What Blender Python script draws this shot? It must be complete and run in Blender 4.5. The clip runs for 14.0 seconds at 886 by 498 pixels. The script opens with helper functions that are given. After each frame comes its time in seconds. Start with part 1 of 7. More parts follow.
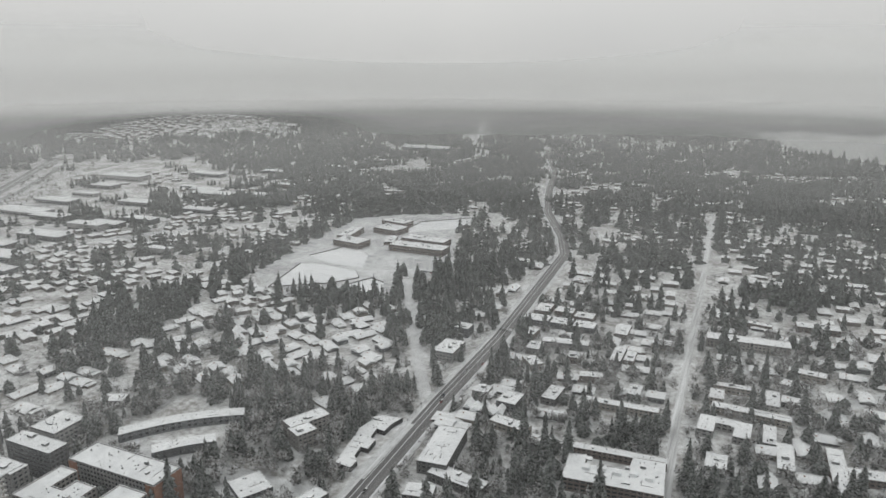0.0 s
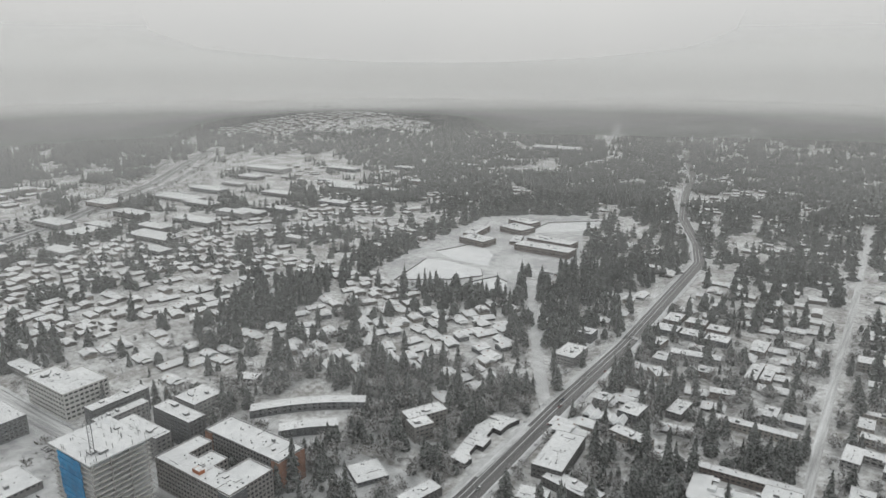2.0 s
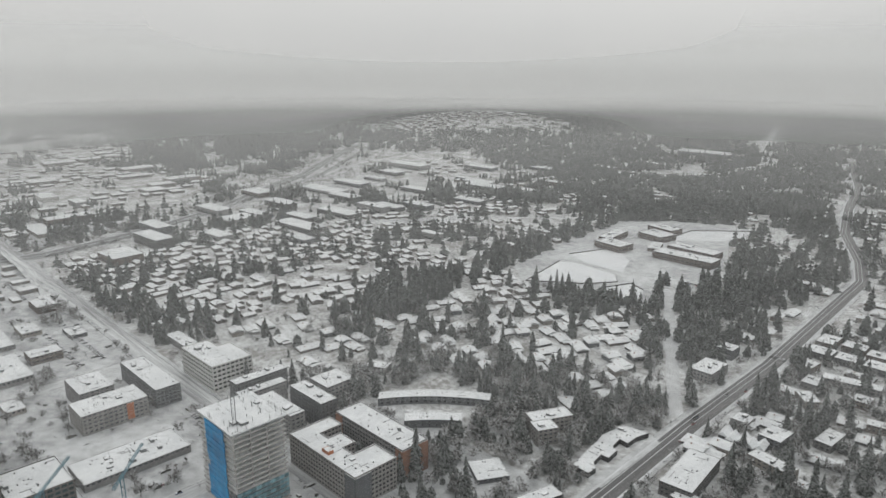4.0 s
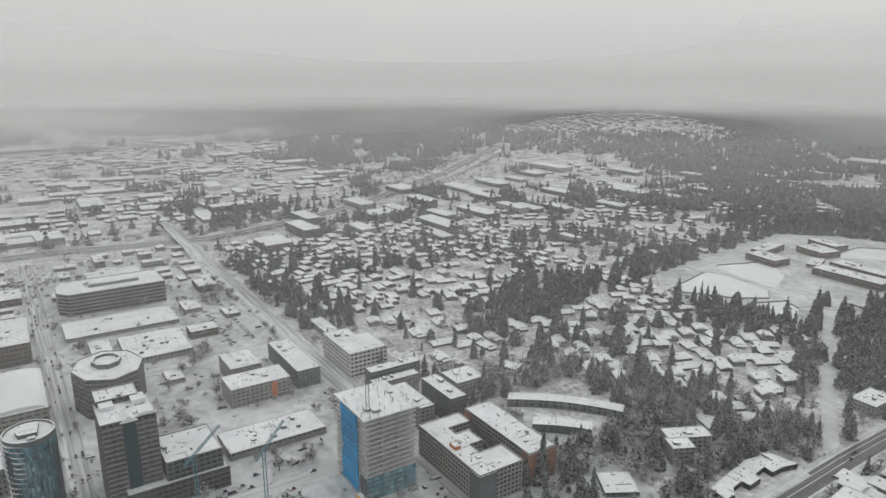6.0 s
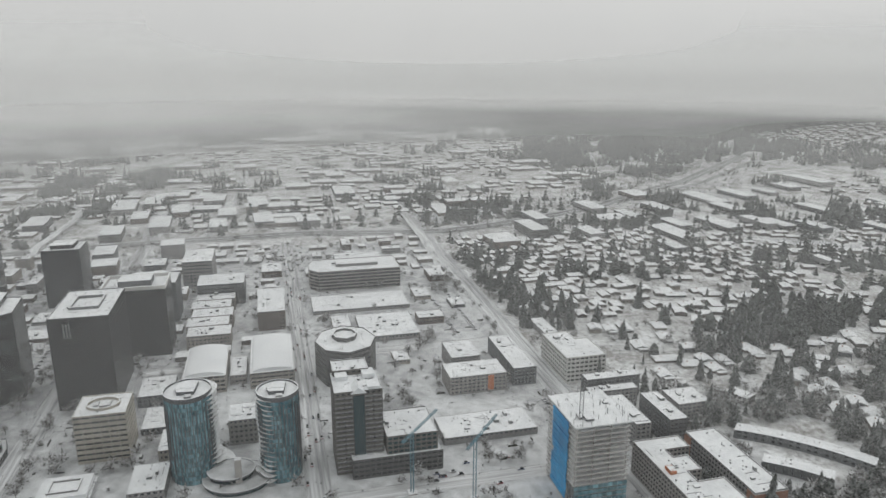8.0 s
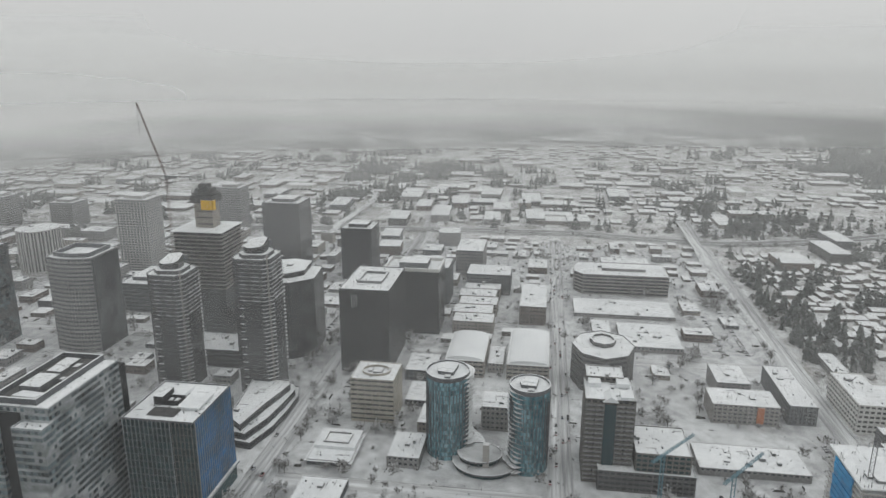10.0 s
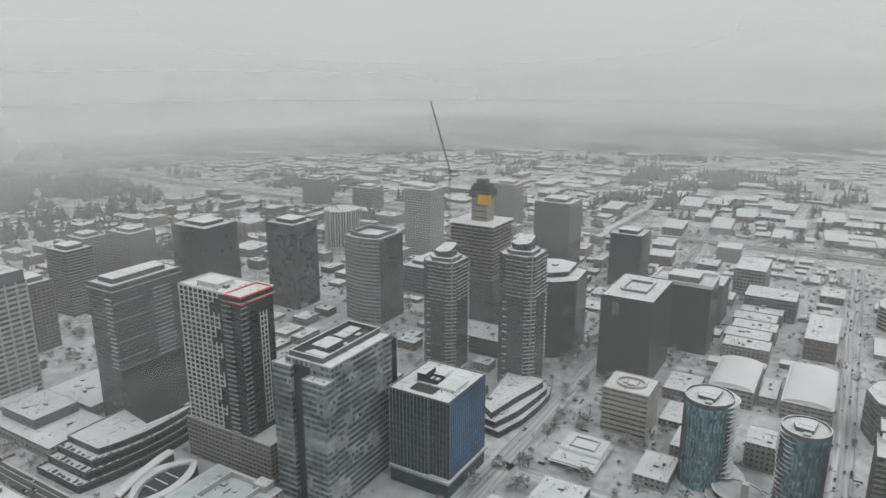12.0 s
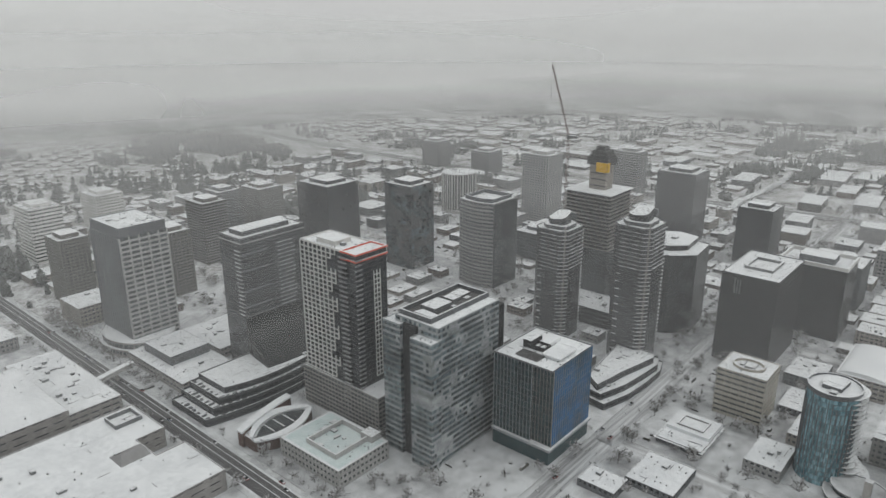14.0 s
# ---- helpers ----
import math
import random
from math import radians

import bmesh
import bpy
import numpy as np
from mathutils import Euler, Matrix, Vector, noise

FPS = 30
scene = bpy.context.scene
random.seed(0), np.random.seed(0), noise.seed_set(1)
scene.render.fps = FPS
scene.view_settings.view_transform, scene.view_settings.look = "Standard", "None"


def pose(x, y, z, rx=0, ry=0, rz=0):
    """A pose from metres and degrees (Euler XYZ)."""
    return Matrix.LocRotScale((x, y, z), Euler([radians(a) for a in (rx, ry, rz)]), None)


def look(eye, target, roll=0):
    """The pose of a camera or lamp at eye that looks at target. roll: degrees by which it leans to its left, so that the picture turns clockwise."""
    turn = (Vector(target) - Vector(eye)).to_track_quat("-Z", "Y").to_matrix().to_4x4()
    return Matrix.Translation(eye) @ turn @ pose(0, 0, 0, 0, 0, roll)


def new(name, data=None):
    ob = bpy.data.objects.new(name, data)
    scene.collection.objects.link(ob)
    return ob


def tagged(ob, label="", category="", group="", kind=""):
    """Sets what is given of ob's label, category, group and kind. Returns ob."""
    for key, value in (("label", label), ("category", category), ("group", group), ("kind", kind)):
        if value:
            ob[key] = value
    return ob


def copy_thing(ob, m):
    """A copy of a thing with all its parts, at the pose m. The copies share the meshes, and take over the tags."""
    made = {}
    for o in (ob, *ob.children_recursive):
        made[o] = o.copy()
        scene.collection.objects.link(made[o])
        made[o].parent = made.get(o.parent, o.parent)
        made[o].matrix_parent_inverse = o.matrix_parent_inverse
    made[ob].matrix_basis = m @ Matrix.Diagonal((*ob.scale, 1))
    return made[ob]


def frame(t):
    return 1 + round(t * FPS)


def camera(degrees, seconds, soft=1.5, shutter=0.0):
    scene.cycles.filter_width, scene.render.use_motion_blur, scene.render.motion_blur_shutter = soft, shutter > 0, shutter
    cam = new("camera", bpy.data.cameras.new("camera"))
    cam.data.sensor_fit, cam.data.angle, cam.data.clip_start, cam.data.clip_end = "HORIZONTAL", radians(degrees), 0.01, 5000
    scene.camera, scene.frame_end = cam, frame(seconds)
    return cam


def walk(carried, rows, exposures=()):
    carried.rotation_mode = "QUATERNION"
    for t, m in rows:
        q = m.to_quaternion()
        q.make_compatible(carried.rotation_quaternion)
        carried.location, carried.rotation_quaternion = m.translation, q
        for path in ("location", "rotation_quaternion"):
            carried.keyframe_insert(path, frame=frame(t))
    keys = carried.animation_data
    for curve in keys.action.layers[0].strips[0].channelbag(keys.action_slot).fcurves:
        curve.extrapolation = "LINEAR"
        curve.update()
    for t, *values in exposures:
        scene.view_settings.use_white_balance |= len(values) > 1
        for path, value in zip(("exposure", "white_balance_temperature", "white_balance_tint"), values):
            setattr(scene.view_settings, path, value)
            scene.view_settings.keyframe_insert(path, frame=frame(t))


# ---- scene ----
cam = camera(64.32, 14.0)
PATH = [
    (0, (0.00, 0.00, 270.00), (39.31, -88.07, 243.57), 0.06),
    (0.5, (0.15, -0.93, 269.57), (42.61, -87.51, 243.11), -0.01),
    (1, (0.35, -1.73, 269.15), (47.09, -86.09, 242.72), 0.02),
    (1.5, (0.59, -2.40, 268.75), (51.44, -84.35, 242.31), -0.03),
    (2, (0.87, -2.97, 268.35), (55.67, -82.32, 241.89), 0.00),
    (2.5, (1.18, -3.44, 267.98), (59.79, -80.02, 241.52), 0.01),
    (3, (1.52, -3.82, 267.62), (63.80, -77.45, 241.15), 0.05),
    (5.5, (3.65, -4.75, 266.12), (81.94, -61.07, 239.68), 0.16),
    (6, (4.14, -4.82, 265.89), (85.23, -57.04, 239.47), 0.15),
    (6.5, (4.64, -4.87, 265.69), (88.54, -52.46, 239.31), 0.09),
    (7, (5.15, -4.92, 265.52), (92.49, -45.90, 239.19), 0.08),
    (7.5, (5.68, -4.98, 265.39), (96.61, -37.20, 239.08), 0.06),
    (8, (6.20, -5.06, 265.28), (99.87, -28.26, 239.02), 0.09),
    (10.3, (8.65, -5.93, 265.26), (103.13, 13.68, 239.00), 0.16),
    (10.5, (8.86, -6.07, 265.30), (102.51, 17.21, 239.09), 0.18),
    (11, (9.37, -6.47, 265.42), (100.30, 25.84, 239.20), 0.16),
    (11.5, (9.87, -6.97, 265.59), (97.24, 34.03, 239.38), 0.14),
    (12, (10.36, -7.56, 265.80), (93.27, 41.81, 239.57), 0.03),
    (12.5, (10.83, -8.27, 266.06), (88.47, 49.04, 239.88), 0.02),
    (13, (11.28, -9.11, 266.37), (84.42, 53.86, 240.21), 0.01),
    (13.5, (11.70, -10.08, 266.73), (84.79, 52.93, 240.52), -0.09),
    (14, (12.11, -11.19, 267.14), (84.14, 50.79, 236.01), -0.19),
]
walk(cam, [(t, look(eye, target, roll)) for t, eye, target, roll in PATH], [(0, 0.0, 6500, 10), (7, 0.0, 6490, 10), (10.3, 0.0, 6430, 9.6), (13, 0.0, 6420, 9.4), (14, -0.04, 6440, 9.8)])

# ---- world, sun, mist ----
world = bpy.data.worlds.new("overcast")
scene.world = world
world.use_nodes = True
wn, wl = world.node_tree.nodes, world.node_tree.links
wn.clear()
sky = wn.new("ShaderNodeTexSky")
sky.sky_type, sky.sun_disc = "NISHITA", False
sky.sun_elevation, sky.sun_rotation = radians(45), radians(150)
sky.air_density, sky.dust_density = 1.0, 6.0
grey = wn.new("ShaderNodeHueSaturation")
grey.inputs["Saturation"].default_value = 0.05
wl.new(sky.outputs[0], grey.inputs["Color"])
clouds = wn.new("ShaderNodeTexNoise")
clouds.inputs["Scale"].default_value, clouds.inputs["Detail"].default_value = 3.0, 4.0
deck = wn.new("ShaderNodeValToRGB")
deck.color_ramp.elements[0].position, deck.color_ramp.elements[0].color = 0.3, (7.6, 7.67, 7.58, 1)
deck.color_ramp.elements[1].position, deck.color_ramp.elements[1].color = 0.75, (8.1, 8.14, 7.98, 1)
wl.new(clouds.outputs["Fac"], deck.inputs[0])
way = wn.new("ShaderNodeTexCoord")
split = wn.new("ShaderNodeSeparateXYZ")
wl.new(way.outputs["Generated"], split.inputs[0])
climb = wn.new("ShaderNodeMapRange")
climb.inputs[1].default_value, climb.inputs[2].default_value = 0.0, 0.9
climb.inputs[3].default_value, climb.inputs[4].default_value = 0.80, 1.22
wl.new(split.outputs[2], climb.inputs[0])
lift = wn.new("ShaderNodeVectorMath")
lift.operation = "SCALE"
wl.new(deck.outputs[0], lift.inputs[0])
wl.new(climb.outputs[0], lift.inputs[3])
cover = wn.new("ShaderNodeMix")
cover.data_type = "RGBA"
cover.inputs[0].default_value = 0.9
wl.new(grey.outputs[0], cover.inputs[6])
wl.new(lift.outputs[0], cover.inputs[7])
bg = wn.new("ShaderNodeBackground")
bg.inputs["Strength"].default_value = 0.1
wl.new(cover.outputs[2], bg.inputs[0])
wout = wn.new("ShaderNodeOutputWorld")
wl.new(bg.outputs[0], wout.inputs[0])

sun_data = bpy.data.lights.new("sun", "SUN")
sun_data.energy, sun_data.angle, sun_data.color = 0.34, radians(40), (1.0, 0.98, 0.95)
sun = new("sun", sun_data)
sun.matrix_world = pose(0, 0, 600, 45, 0, 30)


# ---- materials ----
def surface(name, colour, rough=0.8, snow=0.0, second=None, scale=0.3, island=0.0, metal=0.0, patch=0.5, bump=0.0, spec=0.4, stretch=(1, 1, 1), cover=1.0):
    """A two-toned surface: tones mixed by noise, for weathering and for reflections painted into glass, lightness
    varied piece by piece, and snow lying on what faces up.
    """
    m = bpy.data.materials.new(name)
    m.use_nodes = True
    n, l = m.node_tree.nodes, m.node_tree.links
    p = n["Principled BSDF"]
    p.inputs["Roughness"].default_value, p.inputs["Metallic"].default_value = rough, metal
    p.inputs["Specular IOR Level"].default_value = spec
    geo = n.new("ShaderNodeNewGeometry")
    grain = n.new("ShaderNodeTexNoise")
    grain.inputs["Scale"].default_value, grain.inputs["Detail"].default_value = scale, 5.0
    pull = n.new("ShaderNodeVectorMath")
    pull.operation, pull.inputs[1].default_value = "MULTIPLY", stretch
    l.new(geo.outputs["Position"], pull.inputs[0])
    l.new(pull.outputs[0], grain.inputs["Vector"])
    broad = n.new("ShaderNodeTexNoise")
    broad.inputs["Scale"].default_value, broad.inputs["Detail"].default_value = scale * 0.16, 3.0
    l.new(pull.outputs[0], broad.inputs["Vector"])
    blend2 = n.new("ShaderNodeMath")
    blend2.operation = "MULTIPLY_ADD"
    half = n.new("ShaderNodeMath")
    half.operation, half.inputs[1].default_value = "MULTIPLY", 0.5
    l.new(grain.outputs["Fac"], half.inputs[0])
    blend2.inputs[1].default_value = 0.5
    l.new(broad.outputs["Fac"], blend2.inputs[0])
    l.new(half.outputs[0], blend2.inputs[2])
    mix = n.new("ShaderNodeMix")
    mix.data_type = "RGBA"
    c2 = second or tuple(0.75 * c for c in colour)
    mix.inputs[6].default_value, mix.inputs[7].default_value = (*colour, 1), (*c2, 1)
    ramp = n.new("ShaderNodeMapRange")
    ramp.inputs[1].default_value, ramp.inputs[2].default_value = 0.39, 0.61
    l.new(blend2.outputs[0], ramp.inputs[0])
    l.new(ramp.outputs[0], mix.inputs[0])
    tone = mix.outputs[2]
    if island:
        hsv = n.new("ShaderNodeHueSaturation")
        both = n.new("ShaderNodeMath")
        both.operation = "ADD"
        info = n.new("ShaderNodeObjectInfo")
        l.new(geo.outputs["Random Per Island"], both.inputs[0])
        l.new(info.outputs["Random"], both.inputs[1])
        fold = n.new("ShaderNodeMath")
        fold.operation = "FRACT"
        l.new(both.outputs[0], fold.inputs[0])
        span = n.new("ShaderNodeMapRange")
        span.inputs[3].default_value, span.inputs[4].default_value = 1 - island, 1 + island
        l.new(fold.outputs[0], span.inputs[0])
        l.new(span.outputs[0], hsv.inputs["Value"])
        l.new(tone, hsv.inputs["Color"])
        tone = hsv.outputs[0]
    if snow:
        up = n.new("ShaderNodeSeparateXYZ")
        l.new(geo.outputs["Normal"], up.inputs[0])
        lie = n.new("ShaderNodeMapRange")
        lie.inputs[1].default_value, lie.inputs[2].default_value = 0.3, 0.7
        l.new(up.outputs[2], lie.inputs[0])
        drift = n.new("ShaderNodeTexNoise")
        drift.inputs["Scale"].default_value, drift.inputs["Detail"].default_value = patch, 4.0
        l.new(geo.outputs["Position"], drift.inputs["Vector"])
        bare = n.new("ShaderNodeMapRange")
        bare.inputs[1].default_value, bare.inputs[2].default_value = 0.62 - 0.4 * snow, 0.72 - 0.3 * snow
        l.new(drift.outputs["Fac"], bare.inputs[0])
        fac = n.new("ShaderNodeMath")
        fac.operation = "MULTIPLY"
        l.new(lie.outputs[0], fac.inputs[0])
        l.new(bare.outputs[0], fac.inputs[1])
        bare.inputs[4].default_value = cover
        white = n.new("ShaderNodeMix")
        white.data_type = "RGBA"
        white.inputs[7].default_value = (0.70, 0.72, 0.73, 1)
        l.new(fac.outputs[0], white.inputs[0])
        l.new(tone, white.inputs[6])
        tone = white.outputs[2]
    l.new(tone, p.inputs["Base Color"])
    if bump:
        b = n.new("ShaderNodeBump")
        b.inputs["Strength"].default_value, b.inputs["Distance"].default_value = bump, 0.3
        l.new(grain.outputs["Fac"], b.inputs["Height"])
        l.new(b.outputs[0], p.inputs["Normal"])
    return m


SNOW = surface("snow", (0.72, 0.74, 0.75), 0.7, second=(0.60, 0.62, 0.64), scale=0.05, bump=0.3)
LOTSNOW = surface("trodden_snow", (0.59, 0.61, 0.62), 0.7, second=(0.33, 0.338, 0.345), scale=0.11, bump=0.3)
ROOF = surface("roof_snow", (0.74, 0.76, 0.77), 0.75, second=(0.60, 0.62, 0.635), scale=0.30, bump=0.2)


def fog(name, fade=0.0, top=0.0, low=0.0, thick=0.0):
    """Distance haze on a shell round the camera: an upright ring, thin at its foot and near its top, or, without
    numbers, a low sheet that thickens with distance from the camera.
    """
    m = bpy.data.materials.new(name)
    m.use_nodes = True
    n, l = m.node_tree.nodes, m.node_tree.links
    n.clear()

    def ramp(source, a, b, lo, hi, smooth=False):
        r = n.new("ShaderNodeMapRange")
        r.interpolation_type = "SMOOTHSTEP" if smooth else "LINEAR"
        for k, v in enumerate((a, b, lo, hi)):
            r.inputs[1 + k].default_value = v
        l.new(source, r.inputs[0])
        return r.outputs[0]

    def times(a, b):
        k = n.new("ShaderNodeMath")
        k.operation, k.use_clamp = "MULTIPLY", False
        l.new(a, k.inputs[0])
        l.new(b, k.inputs[1])
        return k.outputs[0]

    geo = n.new("ShaderNodeNewGeometry")
    xyz = n.new("ShaderNodeSeparateXYZ")
    l.new(geo.outputs["Position"], xyz.inputs[0])
    if top:
        dense = times(ramp(xyz.outputs[2], -5.0, low, 0.0, thick, True), ramp(xyz.outputs[2], fade, top, 1.0, 0.0, True))
    else:
        flat = n.new("ShaderNodeVectorMath")
        flat.operation, flat.inputs[1].default_value = "MULTIPLY", (1, 1, 0)
        l.new(geo.outputs["Position"], flat.inputs[0])
        far = n.new("ShaderNodeVectorMath")
        far.operation = "LENGTH"
        l.new(flat.outputs[0], far.inputs[0])
        # distance haze put into opacity, by radius from the camera's spot
        curve = n.new("ShaderNodeValToRGB")
        stops = curve.color_ramp.elements
        stops[0].position, stops[0].color = 0.0, (0, 0, 0, 1)
        stops[1].position, stops[1].color = 1.0, (0.97, 0.97, 0.97, 1)
        for at, v in ((0.136, 0.15), (0.287, 0.36), (0.438, 0.60), (0.589, 0.79), (0.816, 0.93)):
            stops.new(at).color = (v, v, v, 1)
        l.new(ramp(far.outputs["Value"], 820.0, 3400.0, 0.0, 1.0), curve.inputs[0])
        # thinned where the camera's line of sight to the terrace hill crosses
        hill = n.new("ShaderNodeVectorMath")
        hill.operation, hill.inputs[1].default_value = "DISTANCE", (1310, -1430, 100)
        l.new(geo.outputs["Position"], hill.inputs[0])
        thin = ramp(hill.outputs["Value"], 180.0, 560.0, 0.35, 1.0, True)
        dense = times(curve.outputs[0], thin)
    wisps = n.new("ShaderNodeTexNoise")
    wisps.inputs["Scale"].default_value, wisps.inputs["Detail"].default_value = 0.004 if top else 0.0016, 3.0
    l.new(geo.outputs["Position"], wisps.inputs["Vector"])
    dense = times(dense, ramp(wisps.outputs["Fac"], 0.0, 1.0, 0.7, 1.3))
    across = n.new("ShaderNodeVectorMath")
    across.operation, across.inputs[1].default_value = "DOT_PRODUCT", (-0.35, 0.94, 0)
    l.new(geo.outputs["Position"], across.inputs[0])
    dense = times(times(dense, ramp(xyz.outputs[1], -700.0, 250.0, 0.66, 1.2)), ramp(across.outputs["Value"], 250.0, 1100.0, 1.0, 1.8))
    if not top:
        close = n.new("ShaderNodeMath")
        close.operation = "MAXIMUM"
        l.new(dense, close.inputs[0])
        l.new(times(ramp(far.outputs["Value"], 1650.0, 2900.0, 0.0, 1.0, True), thin), close.inputs[1])
        dense = times(close.outputs[0], ramp(xyz.outputs[2], 150.0, 640.0, 1.0, 0.0, True))
    whole = n.new("ShaderNodeClamp")
    l.new(dense, whole.inputs[0])
    clear, drops, back, scatter, blend, out = (n.new(k) for k in ("ShaderNodeBsdfTransparent", "ShaderNodeBsdfDiffuse", "ShaderNodeBsdfTranslucent", "ShaderNodeMixShader", "ShaderNodeMixShader", "ShaderNodeOutputMaterial"))
    drops.inputs[0].default_value = back.inputs[0].default_value = (0.90, 0.905, 0.90, 1)
    l.new(drops.outputs[0], scatter.inputs[1])
    l.new(back.outputs[0], scatter.inputs[2])
    l.new(whole.outputs[0], blend.inputs[0])
    l.new(clear.outputs[0], blend.inputs[1])
    l.new(scatter.outputs[0], blend.inputs[2])
    l.new(blend.outputs[0], out.inputs[0])
    return m


ASPHALT = surface("wet_asphalt", (0.036, 0.036, 0.038), 0.45, second=(0.085, 0.085, 0.086), scale=0.35, stretch=(1, 0.03, 1))
SLUSH = surface("slush", (0.62, 0.64, 0.65), 0.6, second=(0.42, 0.43, 0.44), scale=0.08)
STREAK = {"ew": surface("packed_snow_east", (0.64, 0.66, 0.67), 0.6, second=(0.24, 0.245, 0.25), scale=0.5, stretch=(0.03, 1, 1)), "ns": surface("packed_snow_north", (0.66, 0.68, 0.69), 0.6, second=(0.34, 0.345, 0.35), scale=0.5, stretch=(1, 0.03, 1))}
CONIFER = surface("conifer_needles", (0.040, 0.047, 0.041), 0.85, snow=0.5, second=(0.022, 0.028, 0.024), scale=0.25, island=0.6, patch=0.6, cover=0.22)
FARWOOD = surface("far_needles", (0.042, 0.048, 0.043), 0.85, snow=0.5, cover=0.15, second=(0.028, 0.033, 0.030), scale=0.03, island=0.4, patch=0.2)
TWIGS = surface("bare_twigs", (0.12, 0.114, 0.106), 0.9, snow=0.6, second=(0.065, 0.06, 0.056), scale=0.6, island=0.35, patch=0.5, cover=0.5)
BARK = surface("bark", (0.09, 0.075, 0.06), 0.9, second=(0.05, 0.042, 0.036), scale=2.0)
CONCRETE = surface("concrete", (0.36, 0.35, 0.33), 0.8, snow=0.9, second=(0.28, 0.27, 0.26), scale=0.4)
METAL = surface("grey_metal", (0.20, 0.21, 0.21), 0.5, snow=0.9, second=(0.13, 0.135, 0.14), scale=0.8, metal=0.4)
# near-black colour stands for the shade of unlit interiors
INTERIOR_SHADE = surface("interior_shade", (0.02, 0.02, 0.022), 0.7)
TONES = {
    "beige": (0.40, 0.375, 0.32), "white": (0.62, 0.62, 0.60), "grey": (0.25, 0.25, 0.25), "dark": (0.10, 0.10, 0.10), "brown": (0.145, 0.12, 0.108),
    "brick": (0.30, 0.16, 0.11), "orange": (0.46, 0.17, 0.08), "tan": (0.28, 0.26, 0.235), "slate": (0.12, 0.127, 0.135), "black": (0.026, 0.027, 0.029),
    "bluegrey": (0.30, 0.325, 0.34), "red": (0.62, 0.11, 0.07), "wood": (0.20, 0.14, 0.10), "yellow": (0.75, 0.45, 0.03), "stone": (0.27, 0.26, 0.25), "pale": (0.40, 0.40, 0.39), "maroon": (0.12, 0.075, 0.062), "rust": (0.21, 0.165, 0.155), "glassband": (0.25, 0.275, 0.285), "taupe": (0.14, 0.135, 0.125), "smoke": (0.066, 0.070, 0.074)}
WALLS = {k: surface("wall_" + k, c, 0.8, snow=0.9, scale=0.25, island=0.08) for k, c in TONES.items()}
BANDS = {k: surface("facade_" + k, c, 0.75, scale=0.25, island=0.08) for k, c in TONES.items()}
# sky reflections painted as light and dark patches of the glass bands
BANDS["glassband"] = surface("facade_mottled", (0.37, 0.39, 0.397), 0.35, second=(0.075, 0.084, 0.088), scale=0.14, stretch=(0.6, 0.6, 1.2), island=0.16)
GLASS_TEAL = surface("glass_facets", (0.035, 0.115, 0.145), 0.15, second=(0.21, 0.37, 0.42), scale=0.5, stretch=(1, 1, 0.25), island=0.45, spec=0.5)
# pale, mottled and blue: second tones put patchy reflections into the colour
GLASS = {k: surface("glass_" + k, c, r, second=s, scale=0.06, island=i, spec=sp) for k, (c, s, r, i, sp) in {
    "dark": ((0.045, 0.048, 0.052), (0.025, 0.027, 0.030), 0.12, 0.4, 0.6), "blue": ((0.006, 0.115, 0.30), (0.010, 0.040, 0.055), 0.2, 0.25, 0.3),
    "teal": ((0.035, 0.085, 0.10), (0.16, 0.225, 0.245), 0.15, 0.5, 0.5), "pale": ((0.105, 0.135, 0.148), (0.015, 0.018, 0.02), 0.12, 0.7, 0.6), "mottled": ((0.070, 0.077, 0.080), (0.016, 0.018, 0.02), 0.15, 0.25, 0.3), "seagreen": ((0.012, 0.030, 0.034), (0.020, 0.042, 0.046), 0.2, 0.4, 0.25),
    "black": ((0.014, 0.015, 0.016), (0.024, 0.025, 0.026), 0.2, 0.2, 0.15), "green": ((0.018, 0.042, 0.05), (0.03, 0.055, 0.06), 0.15, 0.35, 0.4),
    "grey": ((0.085, 0.095, 0.10), (0.05, 0.055, 0.06), 0.12, 0.35, 0.6)}.items()}
GLASS["teal"] = GLASS_TEAL
# roof snow tinted teal: spilled light put into the colour
TEAL_SPILL = surface("teal_spill_snow", (0.40, 0.50, 0.50), 0.6, second=(0.58, 0.65, 0.65), scale=0.12)
WRAP = surface("blue_wrap", (0.01, 0.30, 0.60), 0.5, second=(0.01, 0.17, 0.38), scale=0.35, island=0.15)
BALCONY = surface("balcony_concrete", (0.24, 0.24, 0.24), 0.7, snow=0.6, second=(0.17, 0.17, 0.175), scale=0.5)
STEEL = surface("painted_steel", (0.08, 0.20, 0.25), 0.5, second=(0.06, 0.14, 0.18), scale=1.0)
CARPAINT = surface("car_paint", (0.10, 0.10, 0.11), 0.4, snow=0.75, scale=1.0, island=0.8, patch=0.4)


